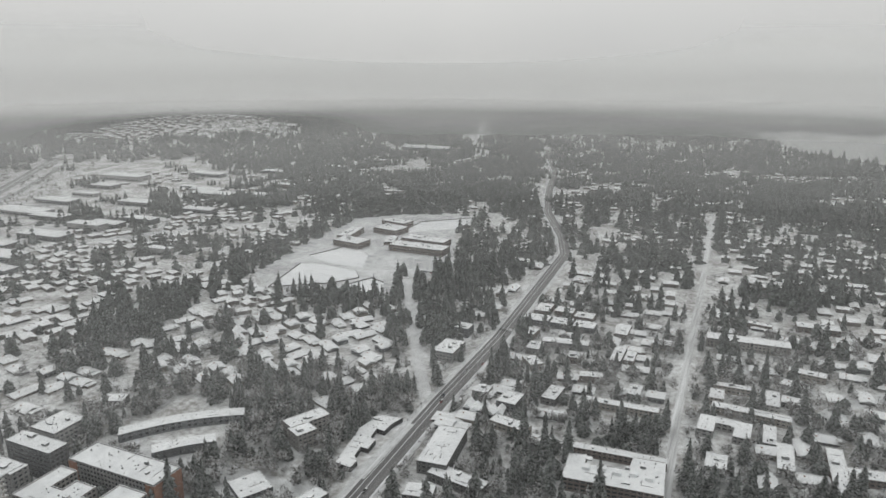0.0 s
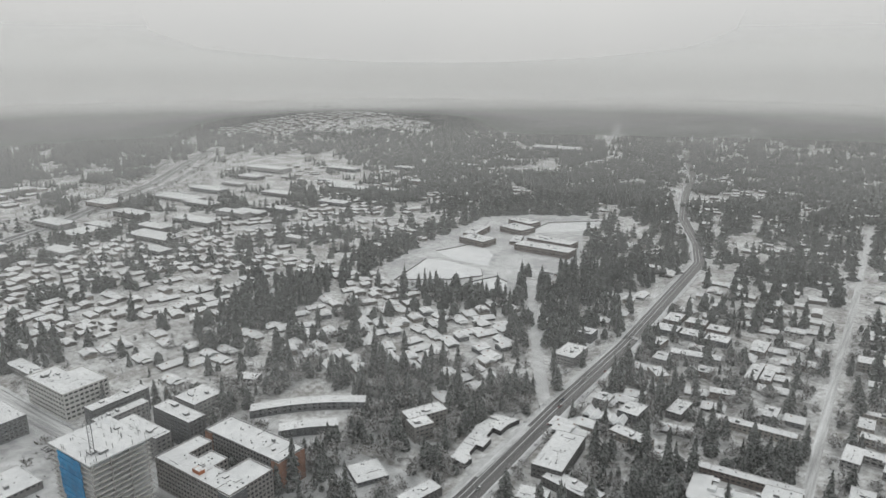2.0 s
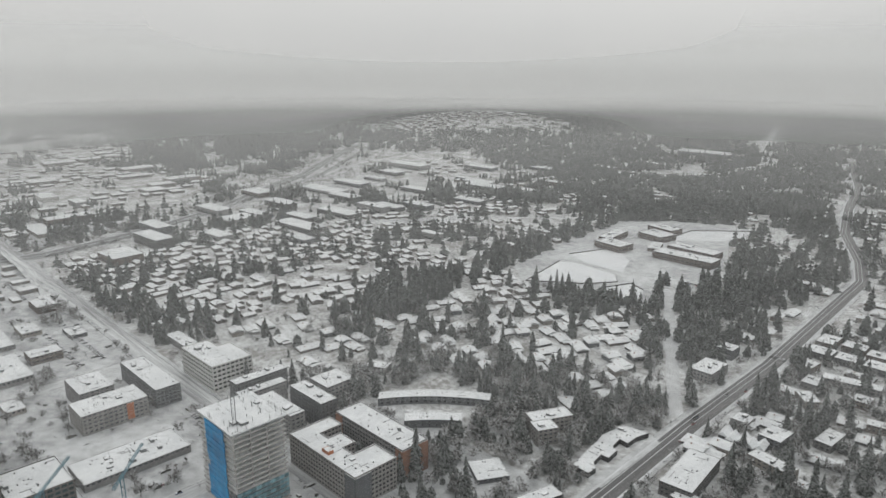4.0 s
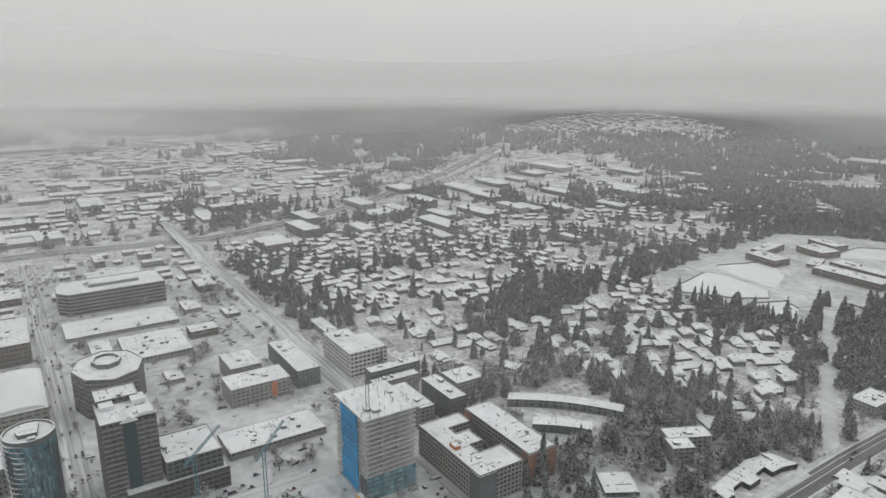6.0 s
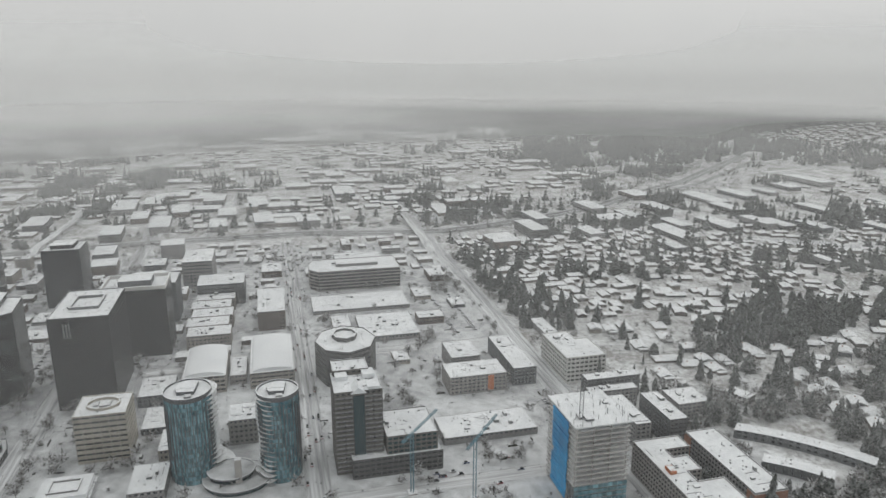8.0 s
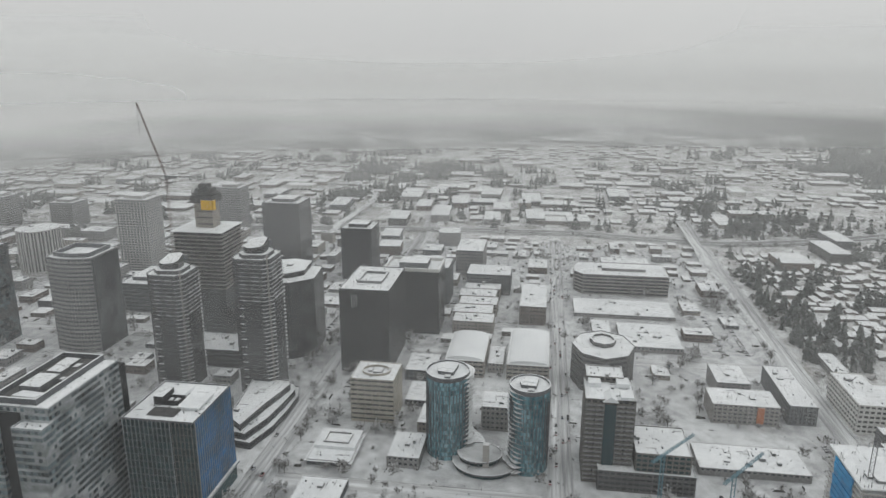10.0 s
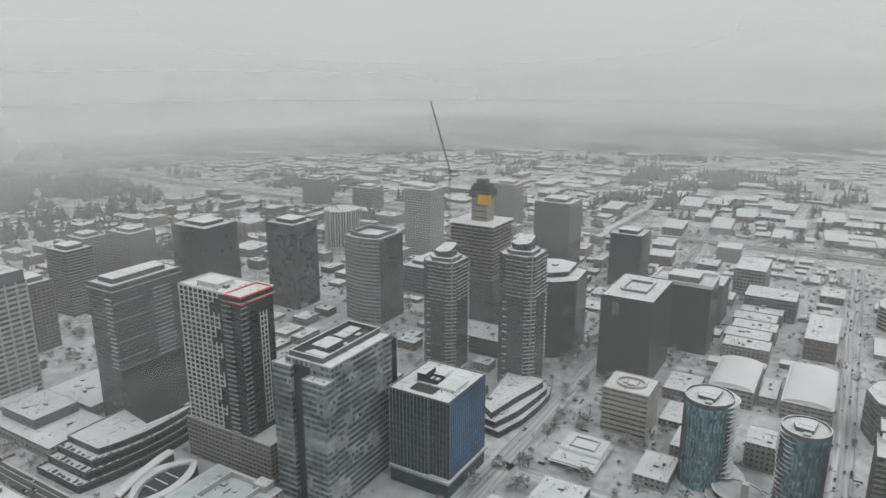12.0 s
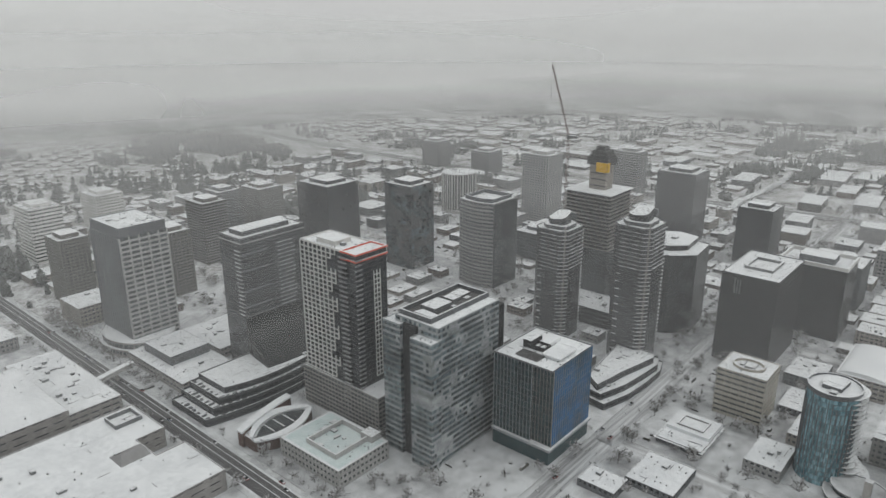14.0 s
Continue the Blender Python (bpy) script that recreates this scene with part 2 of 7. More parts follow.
# ---- mesh helpers ----
class Shell:
    """Collects boxes, prisms and panes into one mesh."""

    def __init__(self):
        self.v, self.f = [], []

    def add(self, verts, faces):
        k = len(self.v)
        self.v += verts
        self.f += [tuple(i + k for i in face) for face in faces]
        return self

    def box(self, x0, y0, z0, x1, y1, z1):
        return self.prism([(x0, y0), (x1, y0), (x1, y1), (x0, y1)], z0, z1)

    def prism(self, poly, z0, z1, top=None):
        n = len(poly)
        up = top or poly
        verts = [(x, y, z0) for x, y in poly] + [(x, y, z1) for x, y in up]
        faces = [(i, (i + 1) % n, n + (i + 1) % n, n + i) for i in range(n)]
        return self.add(verts, faces + [tuple(range(n - 1, -1, -1)), tuple(range(n, 2 * n))])

    def ring(self, outer, inner, z0, z1):
        n = len(outer)
        verts = [(x, y, z) for z in (z0, z1) for p in (outer, inner) for x, y in p]
        faces = []
        for i in range(n):
            j = (i + 1) % n
            faces += [(i, j, 2 * n + j, 2 * n + i), (n + j, n + i, 3 * n + i, 3 * n + j), (2 * n + i, 2 * n + j, 3 * n + j, 3 * n + i)]
        return self.add(verts, faces)

    def mesh(self, name):
        me = bpy.data.meshes.new(name)
        me.from_pydata(self.v, [], self.f)
        me.update()
        return me


def part(name, shape, material, parent, label="", at=(0, 0, 0), rz=0.0):
    """One mesh object under a thing or part; shape is a Shell or a mesh already made."""
    me = shape.mesh(name) if isinstance(shape, Shell) else shape
    if not me.materials:
        me.materials.append(material)
    ob = new(name, me)
    ob.parent = parent
    ob.location = at
    if rz:
        ob.rotation_euler = (0, 0, radians(rz))
    if label:
        tagged(ob, label)
    return ob


def thing(name, x, y, label, category, group="", rz=0.0, z=0.0, kind=""):
    ob = new(name)
    ob.matrix_basis = pose(x, y, z, 0, 0, rz)
    return tagged(ob, label, category, group, kind)


def setting(name, shape, material, label, category="", z=0.0, kind="structure"):
    me = shape.mesh(name) if isinstance(shape, Shell) else shape
    me.materials.append(material)
    ob = new(name, me)
    ob.location = (0, 0, z)
    return tagged(ob, label, category or name.replace("_", " "), "", kind)


def rect(w, d):
    return [(-w / 2, -d / 2), (w / 2, -d / 2), (w / 2, d / 2), (-w / 2, d / 2)]


def oval(a, b, n=20):
    return [(a * math.cos(2 * math.pi * i / n), b * math.sin(2 * math.pi * i / n)) for i in range(n)]


def inset(poly, d):
    """The outline moved inwards by d."""
    out, n = [], len(poly)
    for i in range(n):
        (ax, ay), (bx, by), (cx, cy) = poly[i - 1], poly[i], poly[(i + 1) % n]
        u, v = Vector((bx - ax, by - ay)).normalized(), Vector((cx - bx, cy - by)).normalized()
        nu, nv = Vector((-u.y, u.x)), Vector((-v.y, v.x))
        s = nu + nv
        k = d * 2 / max(s.length_squared, 0.3)
        out.append((bx + s.x * k, by + s.y * k))
    return out


def storey(poly, sh, wf=0.55, bay=3.0, pier=0.5, rec=0.25, balcony=0.0, fins=0.0, skip=(), keep=None):
    """One storey: a band of wall with piers, its panes, and balcony slabs with their fronts. Returns three meshes."""
    wall, glass, slabs = Shell(), Shell(), Shell()
    sill = sh * (1 - wf)
    wall.prism(poly, 0, sill)
    n = len(poly)
    for i in range(n):
        a, b = Vector(poly[i]), Vector(poly[(i + 1) % n])
        run = b - a
        length = run.length
        if length < 0.5:
            continue
        u = run / length
        out = Vector((u.y, -u.x))
        bays = max(1, round(length / bay))
        step = length / bays
        for k in range(bays + 1):
            c = a + u * min(max(k * step, pier / 2), length - pier / 2)
            p, q = c - u * pier / 2 + out * fins, c + u * pier / 2 + out * fins
            r, s = q - out * (rec + fins + 0.1), p - out * (rec + fins + 0.1)
            wall.prism([tuple(p), tuple(q), tuple(r), tuple(s)], sill, sh)
            if k < bays:
                g, h = a + u * (k * step) - out * rec, a + u * ((k + 1) * step) - out * rec
                (glass if keep is None or keep((g.x + h.x) / 2, (g.y + h.y) / 2) else wall).add([(g.x, g.y, sill), (h.x, h.y, sill), (h.x, h.y, sh), (g.x, g.y, sh)], [(0, 1, 2, 3)])
        if balcony and i not in skip:
            p, q = a + u * 0.6, b - u * 0.6
            r, s = q + out * balcony, p + out * balcony
            slabs.prism([tuple(p), tuple(s), tuple(r), tuple(q)][::-1], -0.12, 0.18)
            t1, t2 = r - out * 0.12, s - out * 0.12
            slabs.prism([tuple(s), tuple(r), tuple(t1), tuple(t2)], 0.18, 1.1)
    return wall, glass, slabs.mesh("balcony") if balcony else None


def contains(poly, x, y):
    hit = False
    for (ax, ay), (bx, by) in zip(poly, poly[1:] + poly[:1]):
        if (ay > y) != (by > y) and x < (bx - ax) * (y - ay) / (by - ay) + ax:
            hit = not hit
    return hit


def roof_parts(parent, poly, z, wall, clutter=4, seed=1, lip=1.0):
    """Snow-covered flat roof behind a parapet, with plant boxes, vents and a stair head."""
    rng = random.Random(seed)
    deck_part = part("roof", Shell().prism(inset(poly, 0.35), z - 0.3, z + 0.25), ROOF, parent, "snow-covered flat roof")
    part("parapet", Shell().ring(poly, inset(poly, 0.4), z - 0.2, z + lip), wall, deck_part)
    inner = inset(poly, 2.5)
    xs, ys = [p[0] for p in inner], [p[1] for p in inner]
    dots = Shell()
    x0, x1, y0, y1 = min(xs), max(xs), min(ys), max(ys)
    for k in range(int(min(46, 3 + abs((x1 - x0) * (y1 - y0)) / 45))):
        x, y = rng.uniform(x0, x1), rng.uniform(y0, y1)
        if not contains(inner, x, y):
            continue
        w, d, h = rng.uniform(0.3, 0.9), rng.uniform(0.3, 0.9), rng.uniform(0.4, 1.2)
        if rng.random() < 0.18:
            w, d = rng.choice(((rng.uniform(4, 9), 0.25), (0.25, rng.uniform(4, 9))))
            h = 0.45
        dots.box(x - w / 2, y - d / 2, z + 0.15, x + w / 2, y + d / 2, z + h)
    if dots.v:
        part("roof_vents", dots, BANDS["slate"], deck_part, "small vents, pipes and hatches")["kind"] = "stuff"
    for k in range((clutter + 1) // 2):
        w, d, h = rng.uniform(1.5, 5.0), rng.uniform(1.5, 4.0), rng.uniform(0.8, 2.4)
        x, y = rng.uniform(0.7 * min(xs), 0.7 * max(xs)), rng.uniform(0.7 * min(ys), 0.7 * max(ys))
        s = Shell().box(x - w / 2, y - d / 2, z + 0.2, x + w / 2, y + d / 2, z + h)
        s.box(x - w / 2 - 0.1, y - d / 2 - 0.1, z + h, x + w / 2 + 0.1, y + d / 2 + 0.1, z + h + 0.15)
        part("rooftop_unit", s, METAL, parent)


def building(name, label, category, x, y, poly, floors, sh, wall, glass, rz=0.0, base=0.0, clutter=5, group="", lip=1.0, roof=True, parent=None, mottle=0.0, **style):
    """A building of like storeys: dark core, wall bands with piers, window bands, flat roof. With a parent it adds another volume to it."""
    host = parent or thing(name, x, y, label, category, group, rz)
    dx, dy = (x, y) if parent else (0, 0)
    poly = [(px + dx, py + dy) for px, py in poly]
    top = base + floors * sh
    part("core", Shell().prism(inset(poly, style.get("rec", 0.25) + 0.25), base, top - 0.1), INTERIOR_SHADE, host)
    wall_shell, glass_shell, bm_ = storey(poly, sh, **style)
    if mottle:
        # patches of panes take the wall tone, imitating reflections
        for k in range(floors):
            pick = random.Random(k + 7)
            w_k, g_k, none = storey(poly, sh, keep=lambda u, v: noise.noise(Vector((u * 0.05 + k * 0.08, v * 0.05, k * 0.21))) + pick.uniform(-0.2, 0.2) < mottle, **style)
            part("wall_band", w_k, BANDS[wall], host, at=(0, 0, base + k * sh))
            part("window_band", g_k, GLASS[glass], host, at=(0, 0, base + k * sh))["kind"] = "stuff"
    elif math.hypot(host.location.x, host.location.y) > 500:
        for nm, shell, mat in (("wall_bands", wall_shell, BANDS[wall]), ("window_bands", glass_shell, GLASS[glass])):
            tall = Shell()
            for k in range(floors):
                tall.add([(vx, vy, vz + base + k * sh) for vx, vy, vz in shell.v], shell.f)
            part(nm, tall, mat, host)["kind"] = "stuff"
    else:
        wm, gm = wall_shell.mesh("wall_band"), glass_shell.mesh("window_band")
        for k in range(floors):
            part("wall_band", wm, BANDS[wall], host, at=(0, 0, base + k * sh))
            part("window_band", gm, GLASS[glass], host, at=(0, 0, base + k * sh))["kind"] = "stuff"
    for k in range(1, floors if bm_ else 0):
        part("balcony", bm_, BALCONY, host, at=(0, 0, base + k * sh))
    if roof:
        roof_parts(host, poly, top, WALLS[wall], clutter, int(abs(x) + abs(y)), lip)
    return host


def from_corner(x0, y0, x1, y1):
    return (x0 + x1) / 2, (y0 + y1) / 2, rect(x1 - x0, y1 - y0)

# ---- ground, roads ----
def height(x, y):
    """Far hills: a terrace of houses to the south-east, a wooded ridge to the south, level ground downtown."""
    h = 0.0
    for cx, cy, rx, ry, top in HILLS:
        d = ((x - cx) / rx) ** 2 + ((y - cy) / ry) ** 2
        h += top * math.exp(-d)
    return h


HILLS = [(1660, -1810, 400, 380, 78), (640, -2620, 430, 430, 44), (2600, -700, 700, 900, 24), (1250, 1900, 900, 420, 26), (3100, 500, 600, 900, 30)]
grid = Shell()
steps = sorted({round(s * 6000 * (abs(k) / 60) ** 1.6, 1) for k in range(61) for s in (-1, 1)})
n_side = len(steps)
grid.add([(x, y, height(x, y)) for y in steps for x in steps],
         [(j * n_side + i, j * n_side + i + 1, (j + 1) * n_side + i + 1, (j + 1) * n_side + i) for j in range(n_side - 1) for i in range(n_side - 1)])
GROUND = surface("snowy_ground", (0.66, 0.68, 0.69), 0.8, second=(0.24, 0.235, 0.225), scale=0.2, bump=0.3)
LAKE = [(66, -2716), (-30, -2460), (-125, -2220), (-420, -1950), (-1300, -2000), (-1300, -2600), (-160, -2930), (35, -2834)]
WATER = surface("lake_water", (0.20, 0.215, 0.22), 0.15, second=(0.26, 0.275, 0.28), scale=0.01, spec=0.6)
setting("lake", Shell().prism(LAKE, -1, 0), WATER, "pale grey lake beyond the woods", "water", 6.0)
setting("ground", grid, GROUND, "snow-covered ground with bare patches reaching the horizon")


def ribbon(points, width):
    """A strip of level road along a line of points."""
    s = Shell()
    pts = [Vector(p) for p in points]
    verts = []
    for i, p in enumerate(pts):
        d = (pts[min(i + 1, len(pts) - 1)] - pts[max(i - 1, 0)]).normalized()
        nrm = Vector((-d.y, d.x))
        for k in (0.5, -0.5):
            q = p + nrm * width * k
            verts.append((q.x, q.y, height(q.x, q.y)))
    s.add(verts, [(2 * i, 2 * i + 1, 2 * i + 3, 2 * i + 2) for i in range(len(pts) - 1)])
    return s


def fine(points, step=40.0):
    out = []
    for (ax, ay), (bx, by) in zip(points, points[1:]):
        n = max(1, int(math.hypot(bx - ax, by - ay) / step))
        out += [(ax + (bx - ax) * i / n, ay + (by - ay) * i / n) for i in range(n)]
    return out + [points[-1]]


def shifted(pts, off):
    out = []
    for i, p in enumerate(pts):
        d = (Vector(pts[min(i + 1, len(pts) - 1)]) - Vector(pts[max(i - 1, 0)])).normalized()
        out.append((p[0] - d.y * off, p[1] + d.x * off))
    return out


GREYSLUSH = surface("grey_slush", (0.10, 0.103, 0.106), 0.5, second=(0.20, 0.205, 0.21), scale=0.06)


def road(name, points, width, wet, label):
    """A carriageway: bare wet asphalt with slush ridges, or packed snow with worn tracks; snowy pavements with a kerb step."""
    pts = fine(points)
    east = abs(points[0][0] - points[-1][0]) > abs(points[0][1] - points[-1][1])
    slant = 3 * min(abs(points[0][0] - points[-1][0]), abs(points[0][1] - points[-1][1])) > max(abs(points[0][0] - points[-1][0]), abs(points[0][1] - points[-1][1]))
    setting(name, ribbon(pts, width), SLUSH if slant and not wet else ASPHALT if wet == 2 else GREYSLUSH if name in ("road_9", "road_10") else STREAK["ew" if east else "ns"], label, "road", 1.0 if name in ("road_9", "road_10", "road_15", "road_16") else 0.25)
    if wet == 2:
        for off, wd in ((-0.48, 1.5), (-0.02, 0.5), (0.24, 0.5), (0.48, 1.9)):
            setting("slush_ridge", ribbon(shifted(pts, off * width), wd), SLUSH, "ridge of ploughed slush between lanes", "slush", 0.32)
    elif name in ("road_9", "road_10"):
        for off in (-0.47, -0.03, 0.46):
            setting("snow_ridge", ribbon(shifted(pts, off * width), 0.07 * width), SLUSH, "ploughed snow ridge between motorway lanes", "road", 1.06)
    if wet and name not in ("road_9", "road_10"):
        for side in (-1, 1):
            s = ribbon(shifted(pts, side * (width / 2 + 2.0)), 3.2)
            k = len(s.v)
            s.v = [(x, y, z + 0.15) for x, y, z in s.v] + [(x, y, z - 0.25) for x, y, z in s.v]
            s.f += [(2 * i + c, 2 * i + 2 + c, 2 * i + 2 + c + k, 2 * i + c + k) for i in range(len(pts) - 1) for c in (0, 1)]
            setting("pavement", s, LOTSNOW, "snow-covered pavement with a kerb", "pavement", 0.35)


road("road_1", [(216, 1500), (216, 700), (213, 300), (209, -100), (208, -330), (213, -470), (214, -620), (233, -946), (262, -1040), (330, -1200), (385, -1400), (440, -1650), (560, -2000)], 17, 2, "wet dark asphalt arterial road with slushy edges")
road("road_2", [(120, -23), (1040, -23)], 16, 1, "snow-covered city street with wheel tracks")
road("road_3", [(225, 174), (1000, 172), (1400, 190)], 16, 1, "slushy city street between office towers")
road("road_4", [(222, -226), (500, -226), (800, -228), (1200, -235), (1700, -260)], 14, 1, "snowy avenue with slushy wheel tracks")
road("road_5", [(392, 420), (392, -320)], 12, 0, "snow-covered side street")
road("road_6", [(614, 600), (614, -226)], 13, 0, "snow-covered cross street")
road("road_7", [(28, -360), (30, -412), (34, -504), (38, -623), (41, -726), (44, -866), (60, -1300)], 7.0, 0, "snow-covered residential street")
road("road_8", [(226, -472), (229, -477), (257, -524), (289, -581), (329, -652), (358, -701), (383, -750)], 11, 0, "snow-covered lane leading to the school")
MOTORWAY = [(1010, 1500), (1030, 600), (1085, 150), (1090, -52), (1062, -200), (1054, -263), (1074, -354), (1113, -459), (1166, -580), (1294, -757), (1374, -890), (1488, -1025), (1603, -1175), (1660, -1260)]
road("road_9", MOTORWAY, 30, 1, "slushy multi-lane motorway")
road("road_10", [(1124, -500), (1205, -650), (1280, -805), (1368, -945), (1470, -1075), (1586, -1235)], 15, 1, "slushy motorway carriageway")
road("road_15", [(1283, -815), (1340, -925), (1405, -1035), (1432, -1129), (1431, -1274), (1395, -1400)], 11, 0, "snowy motorway ramp")
road("road_16", [(1290, -850), (1213, -867), (1189, -890), (1227, -941), (1290, -985), (1322, -996), (1338, -967), (1300, -900)], 13, 0, "looping motorway ramp under snow")
road("road_17", [(1277, -533), (1247, -565), (1266, -622), (1289, -666), (1346, -725), (1418, -747), (1387, -696), (1330, -690)], 13, 0, "looping motorway ramp under snow")
road("road_18", [(905, -700), (838, -800), (780, -890), (660, -1010)], 9, 0, "snow-covered suburban road")
road("road_19", [(662, -1773), (801, -2041), (870, -2267), (985, -2654)], 15, 0, "broad snow-covered far road")
road("road_11", [(-62, -400), (-58, -488), (-56, -530), (-63, -562), (-79, -588), (-118, -630), (-220, -650), (-400, -650)], 11, 0, "snow-covered curving street")
road("road_12", [(120, -640), (420, -640)], 9, 0, "snow-covered side street")
road("road_13", [(330, -625), (320, -530), (320, -439)], 9, 0, "snow-covered residential lane")
road("road_14", [(880, 240), (1000, 180), (1085, 100), (1400, 60), (2000, 40)], 16, 0, "snow-covered bridge road over the motorway")

road("road_20", [(1443, 512), (1542, 515), (1680, 520), (1967, 548)], 14, 0, "snow-covered road through the business park")


def viaduct(points, width, deck, label):
    """A road deck on piers: slab with edges, parapets and columns."""
    ob = thing("viaduct", 0, 0, label, "bridge")
    pts = fine(points, 20.0)
    top = ribbon(pts, width)
    n = len(pts)
    lift = [deck * min(1.0, 5.0 * min(i, n - 1 - i) / n) for i in range(n)]
    verts = [(x, y, z + 0.35 + lift[i // 2]) for i, (x, y, z) in enumerate(top.v)]
    s = Shell()
    k = len(verts)
    s.add(verts + [(x, y, z - 1.3) for x, y, z in verts], top.f + [(2 * i + c, 2 * i + 2 + c, 2 * i + 2 + c + k, 2 * i + c + k) for i in range(n - 1) for c in (0, 1)] + [tuple(v + k for v in f) for f in top.f])
    part("deck", s, STREAK["ew"], ob)
    for i in range(4, n - 4, 3):
        x, y = pts[i]
        if lift[i] > 3:
            part("pier", Shell().box(x - 1.2, y - 1.2, -1, x + 1.2, y + 1.2, height(x, y) + lift[i] - 0.9), CONCRETE, ob)


viaduct([(1443, 512), (1446, 429), (1412, 369), (1324, 317), (1234, 307), (1058, 317), (931, 308)], 11, 9, "curving concrete viaduct carrying a snowy ramp")
viaduct([(930, -219), (1000, -221), (1060, -222), (1130, -224), (1222, -228)], 14, 7, "concrete overpass carrying the avenue over the motorway")


def lot(x0, y0, x1, y1, label):
    setting("city_lot", Shell().box(x0, y0, 0, x1, y1, 0.2), LOTSNOW, label, "lot")


for lx0, ly0, lx1, ly1 in ((226, -216, 385, -34), (399, -216, 606, -34), (622, -216, 1010, -34), (226, -12, 385, 163), (399, -12, 606, 163), (622, -12, 1010, 163), (226, 185, 385, 420), (399, 185, 606, 420), (622, 185, 980, 420), (226, 421, 606, 640), (622, 421, 980, 640), (0, 180, 203, 640), (226, -330, 385, -236)):
    lot(lx0, ly0, lx1, ly1, "city block paved and covered with snow")

# ---- haze shells round the camera, standing in for misty air ----
for radius, thick, foot, fade, top in ((240, 0.06, 50, 150, 300), (470, 0.10, 60, 150, 300), (860, 0.14, 65, 140, 300), (1350, 0.14, 80, 130, 300), (2900, 0.20, 100, 140, 330)):
    veil = Shell()
    ring_pts = oval(radius, radius, 96)
    veil.add([(px, py, z) for z in (-8, top) for px, py in ring_pts], [(i, (i + 1) % 96, 96 + (i + 1) % 96, 96 + i) for i in range(96)])
    setting("mist_bank", veil, fog("mist", fade, top, foot, thick), "thin grey ring of mist, distance haze built round the camera", "mist", kind="stuff")

sheet = Shell()
profile = ((810, 100), (2600, 100), (3300, 106), (4300, 122), (4800, 160), (5200, 225), (5480, 320), (5640, 450), (5720, 640))
sheet.add([(r * math.cos(2 * math.pi * i / 96), r * math.sin(2 * math.pi * i / 96), z) for r, z in profile for i in range(96)], [(96 * k + i, 96 * k + (i + 1) % 96, 96 * k + 96 + (i + 1) % 96, 96 * k + 96 + i) for k in range(len(profile) - 1) for i in range(96)])
haze_sheet = setting("mist_bank", sheet, fog("haze_sheet"), "low sheet of mist, distance haze built round the camera", "mist", kind="stuff")
haze_sheet.data.polygons.foreach_set("use_smooth", [True] * len(haze_sheet.data.polygons))


# ---- downtown towers ----
def extra(host, name, shape, material, label="", at=(0, 0, 0)):
    return part(name, shape, material, host, label, at)


def lattice(shell, a, b, wide, bays):
    """A square lattice boom from a to b: four chords and zigzag braces."""
    a, b = Vector(a), Vector(b)
    u = (b - a).normalized()
    p = u.cross(Vector((0.3, 0.7, 0.1))).normalized()
    q = u.cross(p)
    corners = [p + q, p - q, -p - q, -p + q]

    def bar(s, e, t):
        d = (e - s).normalized()
        m = d.cross(Vector((0.2, 0.5, 0.83))).normalized() * t
        n = d.cross(m)
        shell.add([tuple(c + o) for c in (s, e) for o in (m, n, -m, -n)], [(0, 1, 5, 4), (1, 2, 6, 5), (2, 3, 7, 6), (3, 0, 4, 7)])

    for c in corners:
        bar(a + c * wide / 2, b + c * wide / 2, 0.16)
    for i in range(bays):
        s, e = a.lerp(b, i / bays), a.lerp(b, (i + 1) / bays)
        for k in range(4):
            bar(s + corners[k] * wide / 2, e + corners[(k + 1) % 4] * wide / 2, 0.09)
    return shell


# grey concrete-grid office tower on the arterial
t = building("office_tower", "grey office tower with a pale concrete window grid", "tower", *from_corner(251, 537, 293, 590), 24, 4.15, "pale", "grey", wf=0.56, bay=8.0, pier=1.3, roof=False)
extra(t, "crown", Shell().prism(rect(40, 51), 99.6, 107), WALLS["slate"])
roof_parts(t, rect(40, 51), 107, WALLS["slate"], 3, 3)
side = Shell()
for k in range(13):
    side.box(-21.35, -25 + k * 4, 0, -20.95, -22.4 + k * 4, 99.5)
extra(t, "side_fins", side, WALLS["slate"])
# dark residential slab with balconies
t = building("apartment_tower", "dark glass residential tower with balcony bands", "tower", *from_corner(293, 430, 352, 458), 34, 3.25, "smoke", "dark", wf=0.8, bay=4, pier=0.1, rec=0.08, roof=False)
for k in range(15, 32):
    part("balcony", Shell().box(3, -15.3, 3.25 * k, 17 + (k % 5) * 0.6, -13.9, 3.25 * k + 0.35), BALCONY, t)
    part("side_balcony", Shell().box(-30.8, -13, 3.25 * k, -29.4, -6, 3.25 * k + 0.35), BALCONY, t)
for k in (17, 21, 26, 30):
    part("light_band", Shell().box(-29.6, -14.3, 3.25 * k, -6, -13.9, 3.25 * k + 1.4), BANDS["slate"], t)
roof_parts(t, rect(59, 28), 110.5, WALLS["dark"], 4, 8)
extra(t, "base_rim", Shell().prism([(-41, -43), (-32, -48), (-18, -50.5), (6, -50), (29.4, -46), (29.4, -13), (-31, -13), (-41, -22)], 16.2, 17.0), ROOF, "snowy rim of the flared base")
flare = Shell()
net = []
for k in range(13):
    out = (1 - k / 12) ** 2.3
    for c in range(9):
        fx = c / 8
        net.append((-30.3 - 5 * out + (60 + 5 * out) * fx, -14.3 - out * (30 + 4 * math.sin(math.pi * fx) - 3 * fx), 17 + 31 * k / 12))
